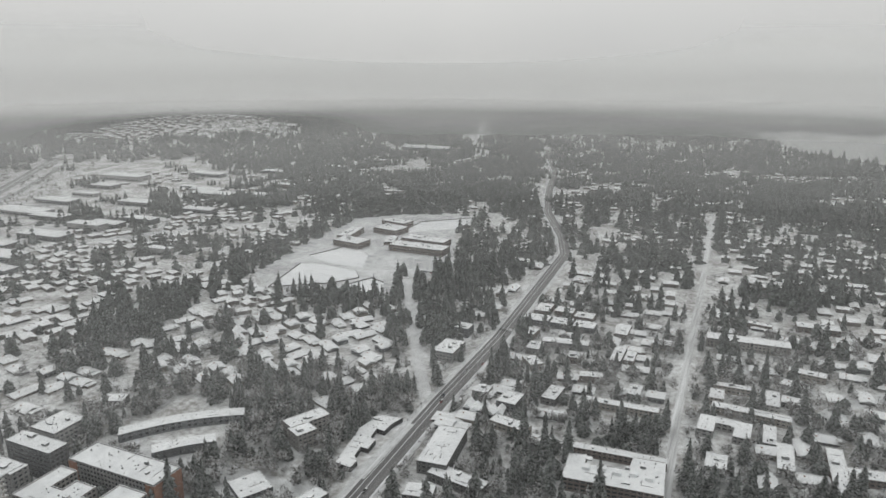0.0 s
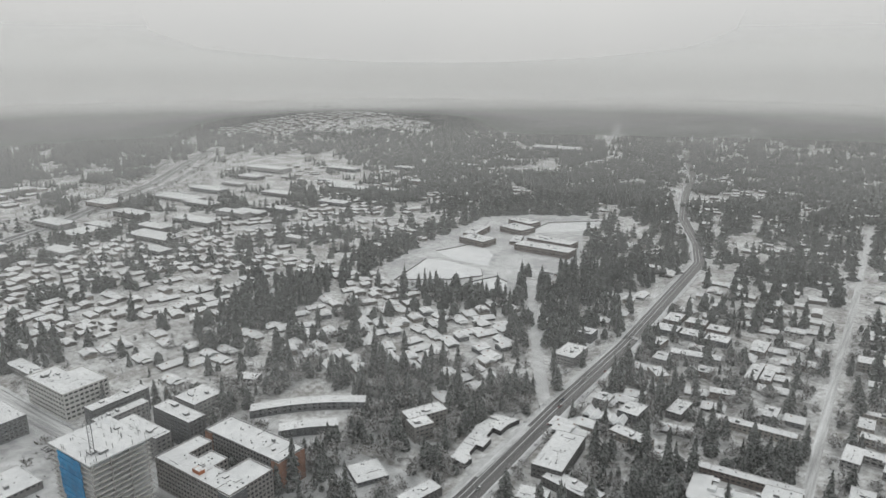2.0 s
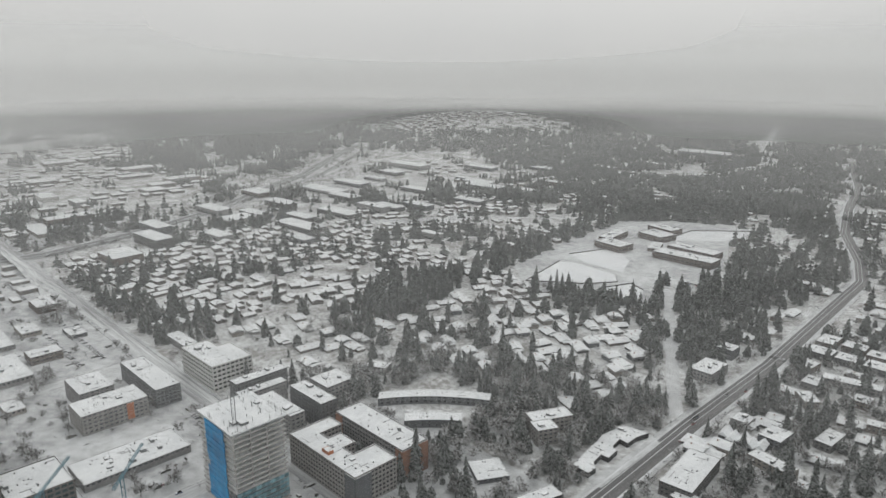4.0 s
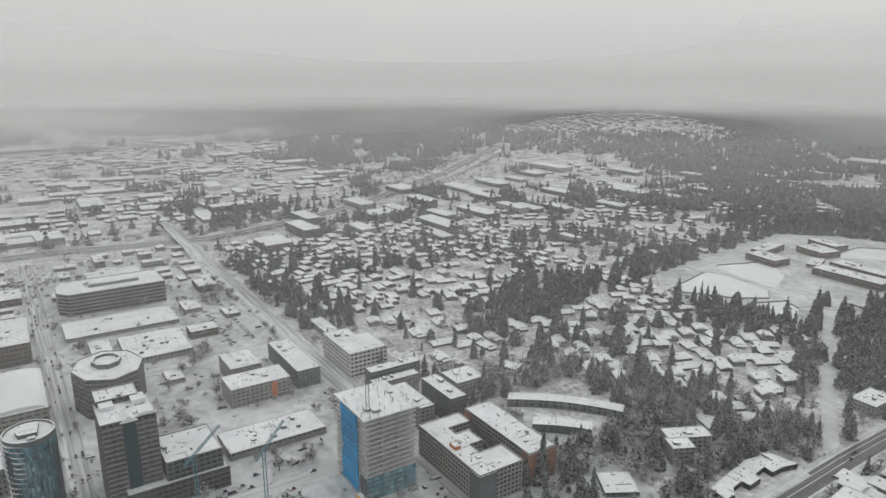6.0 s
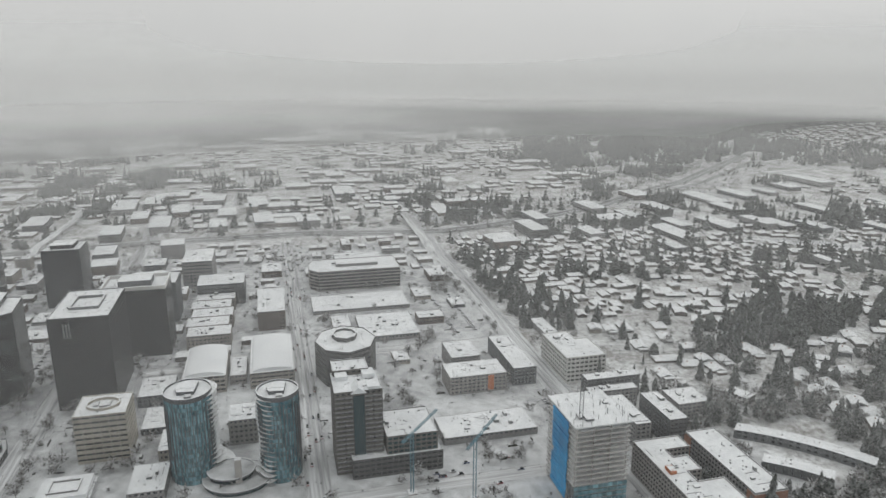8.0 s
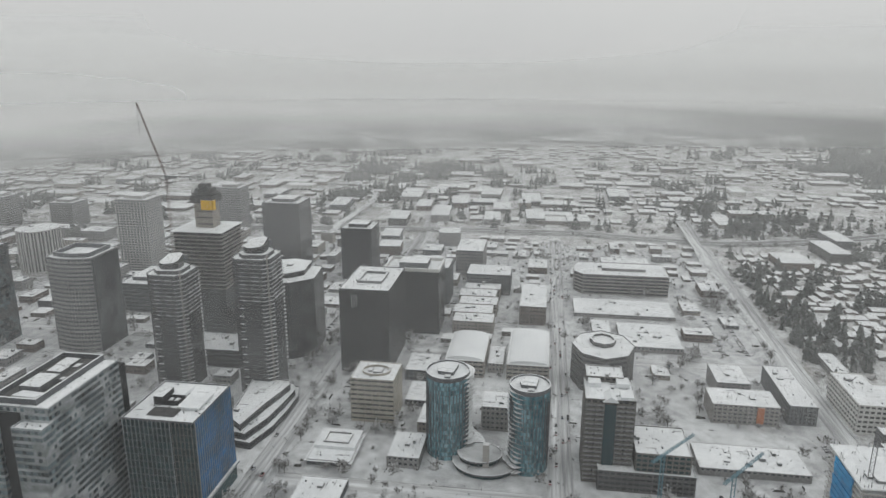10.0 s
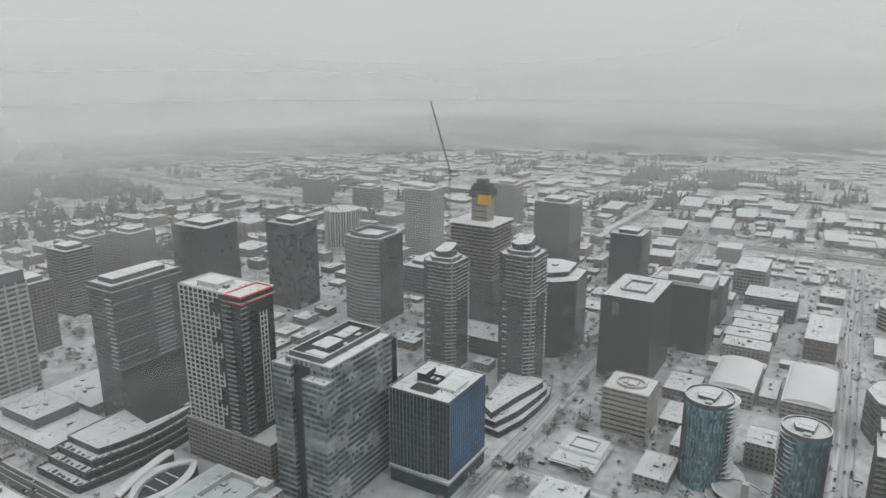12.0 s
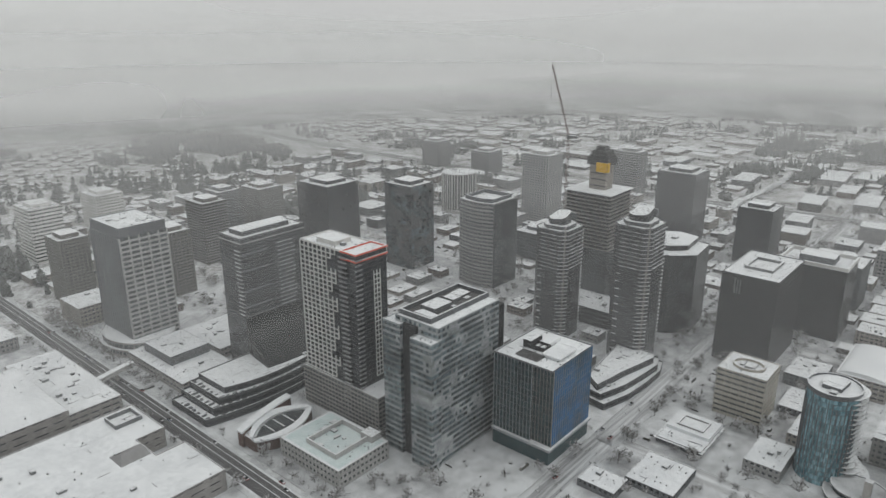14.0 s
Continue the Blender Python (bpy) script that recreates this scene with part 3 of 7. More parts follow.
side_net = [(-30.3, -13.4, 17 + 31 * k / 12) for k in range(13)]
flare.add(net + side_net, [(9 * k + c, 9 * k + c + 1, 9 * k + c + 10, 9 * k + c + 9) for k in range(12) for c in range(8)] + [(117 + k, 9 * k, 9 * k + 9, 118 + k) for k in range(12)])
extra(t, "flared_glass", flare, GLASS["black"], "smooth dark flared glass base")
extra(t, "flare_edge", Shell().box(-30.6, -14.9, 47.8, 29.8, -13.9, 48.5), BANDS["slate"])
extra(t, "roof_line", Shell().ring(rect(60.2, 29.2), rect(59, 28), 106.8, 107.4), WALLS["stone"])
extra(t, "plant_house", Shell().prism([(-24, -8), (20, -8), (24, 8), (-24, 9)], 110.5, 114.5), WALLS["smoke"])
extra(t, "plant_roof", Shell().prism([(-10, -7.5), (12, -7.5), (12, 7), (-10, 7)], 114.5, 115), ROOF)
# white-framed apartment tower with red roof edge
t = building("apartment_tower", "dark glass apartment tower with white frames and red roof edge", "tower", *from_corner(296, 306, 323, 362), 37, 3.35, "smoke", "dark", wf=0.82, bay=3.4, pier=0.12, rec=0.1, roof=False)
frames = []
for odd in range(3):
    f = Shell()
    for k in range(9):
        if k + odd > 1:
            f.box(-14.1, -8 + k * 4.46 - 0.36, 0, -13.45, -8 + k * 4.46 + 0.32, 3.35)
    f.box(-14.1, (0.6, -3.9, -8.3)[odd], 0, -13.45, 28, 0.6)
    frames.append(f.mesh("facade_frame"))
strip = Shell()
for k in range(3):
    strip.box(1.5 + k * 2.8 - 0.25, -28.5, 0, 1.5 + k * 2.8 + 0.25, -27.9, 3.35)
strip = strip.box(1.5, -28.5, 0, 7.1, -27.9, 0.55).mesh("window_frame")
west_rail = Shell().box(-15.4, -19.5, -0.1, -13.4, -12.5, 0.15).box(-15.4, -19.5, 0.15, -15.25, -12.5, 1.0).mesh("balcony")
south_rail = Shell().box(-14.6, -29.4, -0.1, -9.5, -27.9, 0.15).box(-14.6, -29.4, 0.15, -9.5, -29.25, 1.0).mesh("balcony")
for k in range(37):
    part("facade_frame", frames[(k // 3 + k // 7) % 3], WALLS["white"], t, at=(0, 0, k * 3.35))
    if 9 < k < 33:
        part("window_frame", strip, WALLS["white"], t, at=(0, 0, k * 3.35))
    part("balcony", west_rail, BALCONY, t, at=(0, 0, k * 3.35))
    part("balcony", south_rail, BALCONY, t, at=(0, 0, k * 3.35))
roof_parts(t, rect(27, 56), 124, WALLS["white"], 5, 6, 1.2)
for z in (119.6, 124.2):
    extra(t, "roof_band", Shell().ring([(-14.5, -29), (14.3, -29), (14.3, -14), (-14.5, -14)], [(-13.2, -27.6), (13, -27.6), (13, -14.4), (-13.2, -14.4)], z, z + 1.1), WALLS["red"], "red roof edge band")
extra(t, "penthouse", Shell().box(-8, -2, 124, 6, 16, 127).box(-8.5, -2.5, 127, 6.5, 16.5, 127.5), WALLS["white"])
t = building("podium_block", "grey residential podium below the white-framed tower", "apartment", *from_corner(294, 288, 346, 365), 9, 3.2, "stone", "grey", wf=0.6, bay=3.4, pier=0.55, clutter=3)
# pale banded glass tower, its reflections painted as band and pane tones
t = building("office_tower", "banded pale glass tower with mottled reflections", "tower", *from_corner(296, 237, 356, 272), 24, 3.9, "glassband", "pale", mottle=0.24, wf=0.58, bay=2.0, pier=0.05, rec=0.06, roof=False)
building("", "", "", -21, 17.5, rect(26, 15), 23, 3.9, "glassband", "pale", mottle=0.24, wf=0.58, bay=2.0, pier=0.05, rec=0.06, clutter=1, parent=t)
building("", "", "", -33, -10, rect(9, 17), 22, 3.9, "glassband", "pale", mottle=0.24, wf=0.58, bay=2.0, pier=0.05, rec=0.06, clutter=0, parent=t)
# black box added between the bays, the recess's shade put into its colour
extra(t, "dark_recess", Shell().box(-31.5, -1.4, 0, -29.5, 9.9, 91), BANDS["black"])
roof_parts(t, rect(60, 35), 93.6, WALLS["glassband"], 6, 5, 0.8)
extra(t, "plant_floor", Shell().box(-26, -8, 93.8, 29, 16, 94.3), BANDS["dark"])
extra(t, "roof_screen", Shell().ring([(-27, -9), (30, -9), (30, 17), (-27, 17)], [(-26, -8), (29, -8), (29, 16), (-26, 16)], 93.6, 97.2), WALLS["slate"])
extra(t, "plant_house", Shell().box(-16, -3, 93.6, 0, 9, 98.4), METAL)
extra(t, "plant_house", Shell().prism([(-24, -6), (-18, -7), (-17, 6), (-23, 8)], 93.6, 96.5), ROOF)
extra(t, "cooling_tower", Shell().box(6, 1, 93.6, 14, 10, 96.6), METAL)
extra(t, "cooling_tower", Shell().box(16, 3, 93.6, 26, 12, 95.8), METAL)
extra(t, "roof_walk", Shell().box(-29, -16.5, 93.9, 29, -10.5, 94.3), ROOF)
extra(t, "edge_blade", Shell().box(30, -17.5, 0, 36, 10, 90), GLASS["black"])
# dark teal office block, a blue reflection painted on its south panes
t = building("office_block", "cobalt blue glass office block with pale fins", "office", *from_corner(341, 200, 388, 229), 12, 4.4, "bluegrey", "seagreen", base=12.2, wf=0.975, bay=2.6, pier=0.16, fins=0.3, roof=False)
building("", "", "", 1.5, -20.5, rect(46, 17), 12, 4.4, "stone", "seagreen", base=12.2, wf=0.975, bay=2.6, pier=0.14, fins=0.3, roof=False, parent=t)
# blue on the south face only: a reflection put into the pane colour
south = Shell()
for k in range(12):
    for c in range(18):
        south.add([(-21.4 + c * 2.55, -29.07, 12.5 + k * 4.4), (-18.95 + c * 2.55, -29.07, 12.5 + k * 4.4), (-18.95 + c * 2.55, -29.07, 16.6 + k * 4.4), (-21.4 + c * 2.55, -29.07, 16.6 + k * 4.4)], [(0, 1, 2, 3)])
extra(t, "blue_glazing", south, GLASS["blue"], "blue reflection painted on the south panes")["kind"] = "stuff"
extra(t, "lobby", Shell().prism([(-24, -29), (24.5, -29), (24.5, 14), (-24, 14)], 0, 10.6), GLASS["seagreen"])
extra(t, "ledge", Shell().prism([(-25.5, -30.5), (26, -30.5), (26, 14.5), (-25.5, 14.5)], 10.6, 12.2), WALLS["bluegrey"], "white band over the lobby")
roof_parts(t, [(-23.5, -29), (24.5, -29), (24.5, 14.5), (-23.5, 14.5)], 65, WALLS["slate"], 3, 9, 1.2)
extra(t, "plant_house", Shell().box(-5, -1, 65, 8, 5, 70.6), WALLS["black"], "dark plant house with snowy top")
extra(t, "plant_screen", Shell().ring([(-5, -11), (3, -11), (3, -1.1), (-5, -1.1)], [(-4.6, -10.6), (2.6, -10.6), (2.6, -1.5), (-4.6, -1.5)], 65, 68.4), BANDS["black"])
extra(t, "chiller", Shell().box(-3.6, -9, 65.2, 1.4, -6.4, 67.2).box(-3.2, -8.6, 67.2, 1.0, -6.8, 67.5), METAL)
extra(t, "chiller", Shell().box(-3.6, -5, 65.2, 1.4, -2.6, 67.2).box(-3.2, -4.6, 67.2, 1.0, -3.0, 67.5), METAL)
extra(t, "raised_deck", Shell().box(3.4, -9, 65, 18, -1.4, 67.6), ROOF)
extra(t, "raised_deck", Shell().box(-9, -25, 65.2, 9, -12.8, 66.6).box(-9.8, -25.8, 66.6, 9.8, -12, 67.5), ROOF)
grille = Shell()
for k in range(9):
    grille.box(-17.6 + k, -14, 65.4, -17.1 + k, 2, 66.3)
extra(t, "plant_grille", grille.box(-18, -14.4, 65.2, -8.6, 2.4, 65.6), BANDS["dark"], "dark louvred grille")
extra(t, "edge_step", Shell().box(-12, -28.4, 65.2, 22, -26.6, 66.0), WALLS["slate"])
# twin residential towers
for tx, ty, fl in ((516, 291, 30), (516, 218, 35)):
    poly = [(-16, -11), (-11, -16), (12, -16), (17, -10), (17, 10), (12, 16), (-10, 16), (-16, 10)]
    t = building("apartment_tower", "slender dark residential tower with balcony stacks", "tower", tx, ty, poly, fl, 3.25, "smoke", "dark", wf=0.88, bay=3.6, pier=0.12, rec=0.06, roof=False, group="twin residential towers")
    zt = fl * 3.25
    for k in range(2, fl):
        z = 3.25 * k
        part("balcony", Shell().prism([(-17.3, -11.6), (-11.6, -17.3), (-9.5, -16.9), (-11, -16), (-16, -11), (-16.8, -9)], z, z + 0.32), BALCONY, t)
        part("balcony", Shell().prism([(10.5, -17.2), (13, -17.2), (18.2, -10.6), (17, -9), (12, -16), (10.5, -16)], z, z + 0.32), BALCONY, t)
        if k > fl - 11:
            bow = 0.9 + 0.5 * math.sin(k * 1.1)
            part("slab_edge", Shell().prism([(-9.5, -16.1), (-6, -16.3 - bow), (2, -16.3 - bow * 0.3), (8, -16.3 - bow), (10.5, -16.1)], z, z + 0.38), BALCONY, t)
            part("slab_edge", Shell().prism([(-16.1, -9), (-16.2, 9), (-16.4 - bow, 5), (-16.4, 0), (-16.4 - bow, -6)], z, z + 0.38), BALCONY, t)
        elif k % 2:
            part("balcony", Shell().box(-17.2, 5.5, z, -15.9, 9.5, z + 0.32), BALCONY, t)
    part("corner_blade", Shell().prism([(-14.3, -14.3), (-13.5, -15.1), (-12.9, -14.5), (-13.7, -13.7)], 0, zt + 5), WALLS["stone"], t)
    roof_parts(t, poly, zt, WALLS["smoke"], 0, 2, 1.0)
    crown = [(-7, -6), (-4, -8.5), (6, -8), (9, -4), (8, 6), (-4, 8), (-8, 4)]
    part("crown_step", Shell().prism([(x * 1.45, y * 1.45) for x, y in crown], zt, zt + 3.4), WALLS["smoke"], t, "stepped crown storey with snow on its edge")
    crown_part = part("crown", Shell().prism(crown, zt + 3.4, zt + 8), GLASS["dark"], t)
    n = len(crown)
    tilt = [zt + 10.5 + 0.30 * x - 0.12 * y for x, y in crown]
    part("crown_roof", Shell().add([(x, y, zt + 8) for x, y in crown] + [(x, y, z) for (x, y), z in zip(crown, tilt)], [(i, (i + 1) % n, n + (i + 1) % n, n + i) for i in range(n)] + [tuple(range(n, 2 * n))]), WALLS["smoke"], crown_part, "tilted snowy crown roof")
    part("crown_fin", Shell().prism([(13.5, -8), (14.3, -8), (14.3, 6), (13.5, 6)], zt, zt + 10), WALLS["slate"], crown_part)
# many-sided dark glass tower with a stepped roof
poly = [(-30, -8), (-14, -25), (25, -21), (31, 4), (22, 25), (-20, 25), (-31, 9)]
t = building("office_tower", "many-sided dark glass office tower with stepped snowy roof", "tower", 603, 222, poly, 18, 4.0, "black", "mottled", wf=0.93, bay=4, pier=0.1, rec=0.06, clutter=0)
extra(t, "upper_storey", Shell().prism([(x * 0.74 + 6, y * 0.7 + 5) for x, y in poly], 72, 77, [(x * 0.72 + 6, y * 0.68 + 5) for x, y in poly]), GLASS["black"])
extra(t, "upper_roof", Shell().prism([(x * 0.76 + 6, y * 0.72 + 5) for x, y in poly], 77, 77.6), ROOF)
extra(t, "rooftop_unit", Shell().box(4, 2, 77.6, 10, 7, 79.2), METAL)
# black glass offices
t = building("office_tower", "black glass office tower with snowy roof", "tower", *from_corner(556, 121, 625, 164), 19, 3.95, "black", "black", wf=0.9, bay=2.5, pier=0.08, rec=0.06, clutter=5)
s = Shell()
for k in range(3):
    s.box(-35.0, 6 + k * 2.0, 60, -34.6, 7.1 + k * 2.0, 71)
extra(t, "wall_louvre", s, METAL)
extra(t, "roof_well", Shell().ring(rect(30, 22), rect(27, 19), 75, 77.6), METAL)
t = building("office_tower", "black glass office tower with pale roof band", "tower", *from_corner(651, 93, 692, 147), 16, 4.0, "black", "black", wf=0.9, bay=2.5, pier=0.08, rec=0.06, clutter=2)
extra(t, "roof_band", Shell().ring(rect(42, 55), rect(39, 52), 64.2, 67.5), WALLS["white"])
extra(t, "plant_house", Shell().box(-10, -14, 64.3, 10, 14, 70), WALLS["slate"])
# beige banded block
t = building("office_block", "beige banded office block with a rooftop drum", "office", *from_corner(472, 99, 503, 132), 9, 3.85, "beige", "dark", wf=0.40, bay=5.2, pier=0.4, clutter=0)
extra(t, "roof_drum", Shell().ring(oval(9, 11, 18), oval(8, 10, 18), 34.6, 36.8), WALLS["beige"])
extra(t, "drum_plant", Shell().box(-4, -5, 34.8, 3, 2, 36.4).box(-2, 3, 34.8, 4, 6, 36.0), METAL)
prng0 = random.Random(14)
# unfinished tower with a yellow core screen, and its crane
t = building("tower_under_construction", "unfinished tower with glazed lower floors and open slabs above", "tower", *from_corner(585, 280, 629, 328), 17, 3.5, "slate", "mottled", wf=0.9, bay=4, pier=0.15, rec=0.08, roof=False)
open_floor = Shell().prism(rect(46, 50), 0, 0.5)
for cx in (-20, -7, 7, 20):
    for cy in (-22, -8, 8, 22):
        open_floor.box(cx - 0.4, cy - 0.4, 0.7, cx + 0.4, cy + 0.4, 3.5)
om = open_floor.mesh("floor_slab")
for k in range(15):
    part("floor_slab", om, BANDS["stone"], t, at=(0, 0, 59.5 + 3.5 * k))
# added near-black block paints the shade between the open slabs
extra(t, "slab_core", Shell().box(-20.5, -22.5, 59, 20.5, 22.5, 112), INTERIOR_SHADE)
extra(t, "top_deck", Shell().prism(rect(45, 49), 112, 112.8), ROOF)
extra(t, "core_tower", Shell().box(-6, -9, 112, 9, 8, 142), BANDS["tan"])
extra(t, "jump_form", Shell().box(-8, -11, 136, 11, 10, 143).box(-7, -10, 144, 10, 9, 145).box(-5, -8, 143, 8, 7, 149).box(-3, -5, 149, 5, 4, 153), BANDS["dark"], "dark jump-form platforms round the core")
poles = Shell()
for k in range(26):
    px, py = prng0.uniform(-8, 11), prng0.uniform(-11, 10)
    poles.box(px - 0.15, py - 0.15, 143, px + 0.15, py + 0.15, 146 + prng0.uniform(0, 7))
extra(t, "scaffold", poles, METAL)["kind"] = "stuff"
extra(t, "core_steps", Shell().box(-6.6, -9.4, 116, -6.1, 6, 117).box(-6.6, -9.4, 122, -6.1, 6, 123).box(-6.6, -9.4, 128, -6.1, 6, 128.6), BANDS["dark"])
extra(t, "core_screen", Shell().box(-8.4, -11.4, 130, -7.9, 0, 139).box(-8.4, -11.4, 130, -3, -10.9, 139), WALLS["yellow"], "yellow jump-form screen")
t = thing("tower_crane", 600, 336, "luffing tower crane in rusty red and grey", "crane")
part("mast", lattice(Shell(), (0, 0, 0), (0, 0, 158), 2.0, 40), BANDS["rust"], t)
part("jib", lattice(Shell(), (0, 0, 160), (-12, 14, 226), 1.1, 22), BANDS["rust"], t, "raised rusty jib")
part("counter_jib", Shell().box(-1.2, -1.2, 157, 1.2, 1.2, 161).box(0, -9, 158, 2.5, 0, 160.5), METAL, t)
part("hoist_rope", Shell().box(-12.1, 13.9, 196, -11.9, 14.1, 226), METAL, t)
# other towers in the mist
for label, x0, y0, x1, y1, fl, sh, wall, glass, st in (
        ("dark slab office tower with flat crown", 832, 297, 876, 345, 22, 4.0, "smoke", "dark", dict(wf=0.85, bay=3, pier=0.1, rec=0.08)),
        ("dark office tower with snowy roof", 812, 200, 852, 238, 16, 4.0, "smoke", "dark", dict(wf=0.85, bay=3, pier=0.1, rec=0.08)),
        # mottle paints sky reflections onto this tower
        ("grey glass tower with faceted front", 551, 498, 588, 538, 24, 3.9, "smoke", "pale", dict(wf=0.85, bay=4, pier=0.08, rec=0.05, mottle=0.1)),
        ("dark slab office tower with crown", 542, 626, 592, 683, 19, 4.0, "smoke", "dark", dict(wf=0.85, bay=4, pier=0.15, rec=0.1)),
        ("pale ribbed residential tower", 803, 484, 839, 526, 28, 3.3, "pale", "grey", dict(wf=0.7, bay=4, pier=1.0)),
        ("banded pale office tower with dark side", 287, 838, 323, 882, 15, 4.2, "white", "dark", dict(wf=0.45, bay=4, pier=0.2)),
        ("brown apartment tower with ribs", 257, 681, 285, 714, 20, 3.3, "taupe", "dark", dict(wf=0.5, bay=4, pier=1.4)),
        ("white concrete office block in mist", 393, 915, 431, 960, 12, 3.9, "white", "dark", dict(wf=0.35, bay=5, pier=1.4)),
        ("brown apartment tower with balconies", 413, 687, 444, 722, 22, 3.2, "taupe", "dark", dict(wf=0.5, bay=4, pier=1.0, balcony=1.2)),
        ("brown apartment tower with balconies", 535, 755, 573, 799, 17, 3.2, "taupe", "dark", dict(wf=0.5, bay=4, pier=1.0)),
        ("grey apartment tower with snowy roof", 470, 745, 500, 780, 20, 3.2, "slate", "dark", dict(wf=0.5, bay=4, pier=1.0)),
        ("grey apartment tower with snowy roof", 338, 625, 362, 660, 20, 3.3, "taupe", "dark", dict(wf=0.5, bay=4, pier=1.2)),
        ("far grey tower in mist", 1000, 850, 1036, 890, 13, 3.6, "grey", "grey", dict(bay=5, pier=0.8)),
        ("far grey office in mist", 1005, 735, 1045, 775, 11, 3.6, "grey", "grey", dict(bay=5, pier=0.8)),
        ("domed residential tower in mist", 997, 449, 1030, 488, 21, 3.5, "grey", "grey", dict(bay=4, pier=0.8)),
        ("grey office block in mist", 735, 95, 775, 150, 11, 3.9, "slate", "grey", dict(bay=4, pier=0.5)),
        ("grey office block in mist", 665, 400, 730, 440, 8, 3.9, "slate", "grey", dict(bay=4, pier=0.5))):
    t = building("office_tower" if "apart" not in label and "resid" not in label else "apartment_tower", label, "tower", *from_corner(x0, y0, x1, y1), fl, sh, wall, glass, clutter=3, **st)
    w, d, z = x1 - x0, y1 - y0, fl * sh
    extra(t, "plant_house", Shell().box(-w * 0.3, -d * 0.3, z, w * 0.3, d * 0.3, z + 4.2).box(-w * 0.31, -d * 0.31, z + 4.2, w * 0.31, d * 0.31, z + 4.6), WALLS[wall])
# curved-front tower and the striped drum
bow = [(-21, 22)] + [(-21 - 5 * math.sin(math.pi * i / 8), 22 - 44 * i / 8) for i in range(1, 8)] + [(-21, -22), (20, -22), (20, 22)]
t = building("office_tower", "grey office tower with a curved ribbed front", "tower", 583, 417, bow, 23, 3.9, "grey", "grey", wf=0.5, bay=3, pier=0.5, clutter=3)
extra(t, "side_glazing", Shell().box(-20.8, -22.5, 0, 19.9, -22.05, 89), GLASS["mottled"], "dark side glazing")
extra(t, "roof_screen", Shell().ring([(p[0] * 0.8, p[1] * 0.8) for p in bow], [(p[0] * 0.76, p[1] * 0.76) for p in bow], 89.7, 94), WALLS["slate"])
building("office_tower", "drum-shaped office with white vertical stripes", "office", 788, 625, oval(27, 25, 20), 1, 56, "pale", "dark", wf=0.9, bay=3.4, pier=1.3, clutter=5)

# ---- tower wrapped in blue ----
t = thing("tower_under_construction", 368, -188, "unfinished concrete tower partly wrapped in blue sheeting", "tower")
slab_mesh = Shell().prism(rect(42, 36), 0, 0.55)
for cx in (-19.5, -10, 0, 10, 19.5):
    for cy in (-16.5, -5.5, 5.5, 16.5):
        slab_mesh.box(cx - 0.35, cy - 0.35, 0.55, cx + 0.35, cy + 0.35, 3.25)
slab_mesh.ring(rect(41.6, 35.6), rect(41.4, 35.4), 0.55, 0.85)
sm = slab_mesh.mesh("floor_slab")
for k in range(17):
    part("floor_slab", sm, CONCRETE, t, at=(0, 0, 3.25 * k))
# near-black filler imitates shade inside the open floors
part("slab_core", Shell().box(-15, -12, 0, 17, 13, 55), INTERIOR_SHADE, t)
part("roof_slab", Shell().prism(rect(43, 37), 55.2, 56), ROOF, t, "snow-covered top slab")
wrng = random.Random(23)
for k in range(15):
    x0, x1, z0 = -12 + wrng.uniform(0, 1.6), 12.2 - (wrng.uniform(0, 7) if wrng.random() < 0.3 else 0.2), 2 + 3.5 * k
    y1 = 18.35 + wrng.uniform(0.0, 0.35)
    part("blue_wrap", Shell().add([(x0, y1, z0), (x1, y1 - 0.2, z0 + wrng.uniform(0, 0.4)), (x1, y1 + 0.1, z0 + 3.3), (x0, y1, z0 + 3.4 + wrng.uniform(-0.5, 0.1)), (x0, 18.06, z0), (x1, 18.06, z0), (x1, 18.06, z0 + 3.3), (x0, 18.06, z0 + 3.3)], [(1, 0, 3, 2), (4, 5, 6, 7), (0, 1, 5, 4), (2, 3, 7, 6), (1, 2, 6, 5), (3, 0, 4, 7)]), WRAP, t, "torn blue weather sheeting")
lower = Shell()
for k in range(5):
    for c in range(11):
        lower.box(-21.4, -17.5 + c * 3.2, 0.6 + 3.25 * k, -21.15, -14.5 + c * 3.2, 3.15 + 3.25 * k)
part("curtain_wall", lower, GLASS["teal"], t, "new teal glazing on the lower floors")
part("curtain_wall", Shell().box(-21.2, 14.5, 0, -14, 18.4, 16), GLASS["grey"], t)
props = Shell()
prng = random.Random(4)
for k in range(46):
    px, py = prng.uniform(-20, 20), prng.uniform(-17, 17)
    if k % 3 == 0:
        px = prng.choice((-20.5, 20.5))
    elif k % 3 == 1:
        py = prng.choice((-17.5, -8, 17.5))
    props.box(px - 0.12, py - 0.12, 56, px + 0.12, py + 0.12, 56 + prng.uniform(1.2, 4.0))
for k in range(12):
    px, py = prng.uniform(-18, 16), prng.uniform(-15, 14)
    props.box(px, py, 56 + 2.2, px + prng.uniform(2, 6), py + 0.25, 56 + 2.45)
part("formwork_props", props, METAL, t)
part("deck_crates", Shell().box(-16, 4, 56, -10, 9, 57.6).box(-12, 9.5, 56, -8, 12, 57.2).box(2, -14, 56, 5, -11, 57), METAL, t)
part("mast", lattice(Shell(), (-12, 11, 52), (-12, 11, 76), 2.0, 10), METAL, t, "grey climbing mast")
part("hoist_yard", Shell().box(-24, 19, 0, -16, 22, 5), WALLS["yellow"], t, "yellow hoist at the foot")
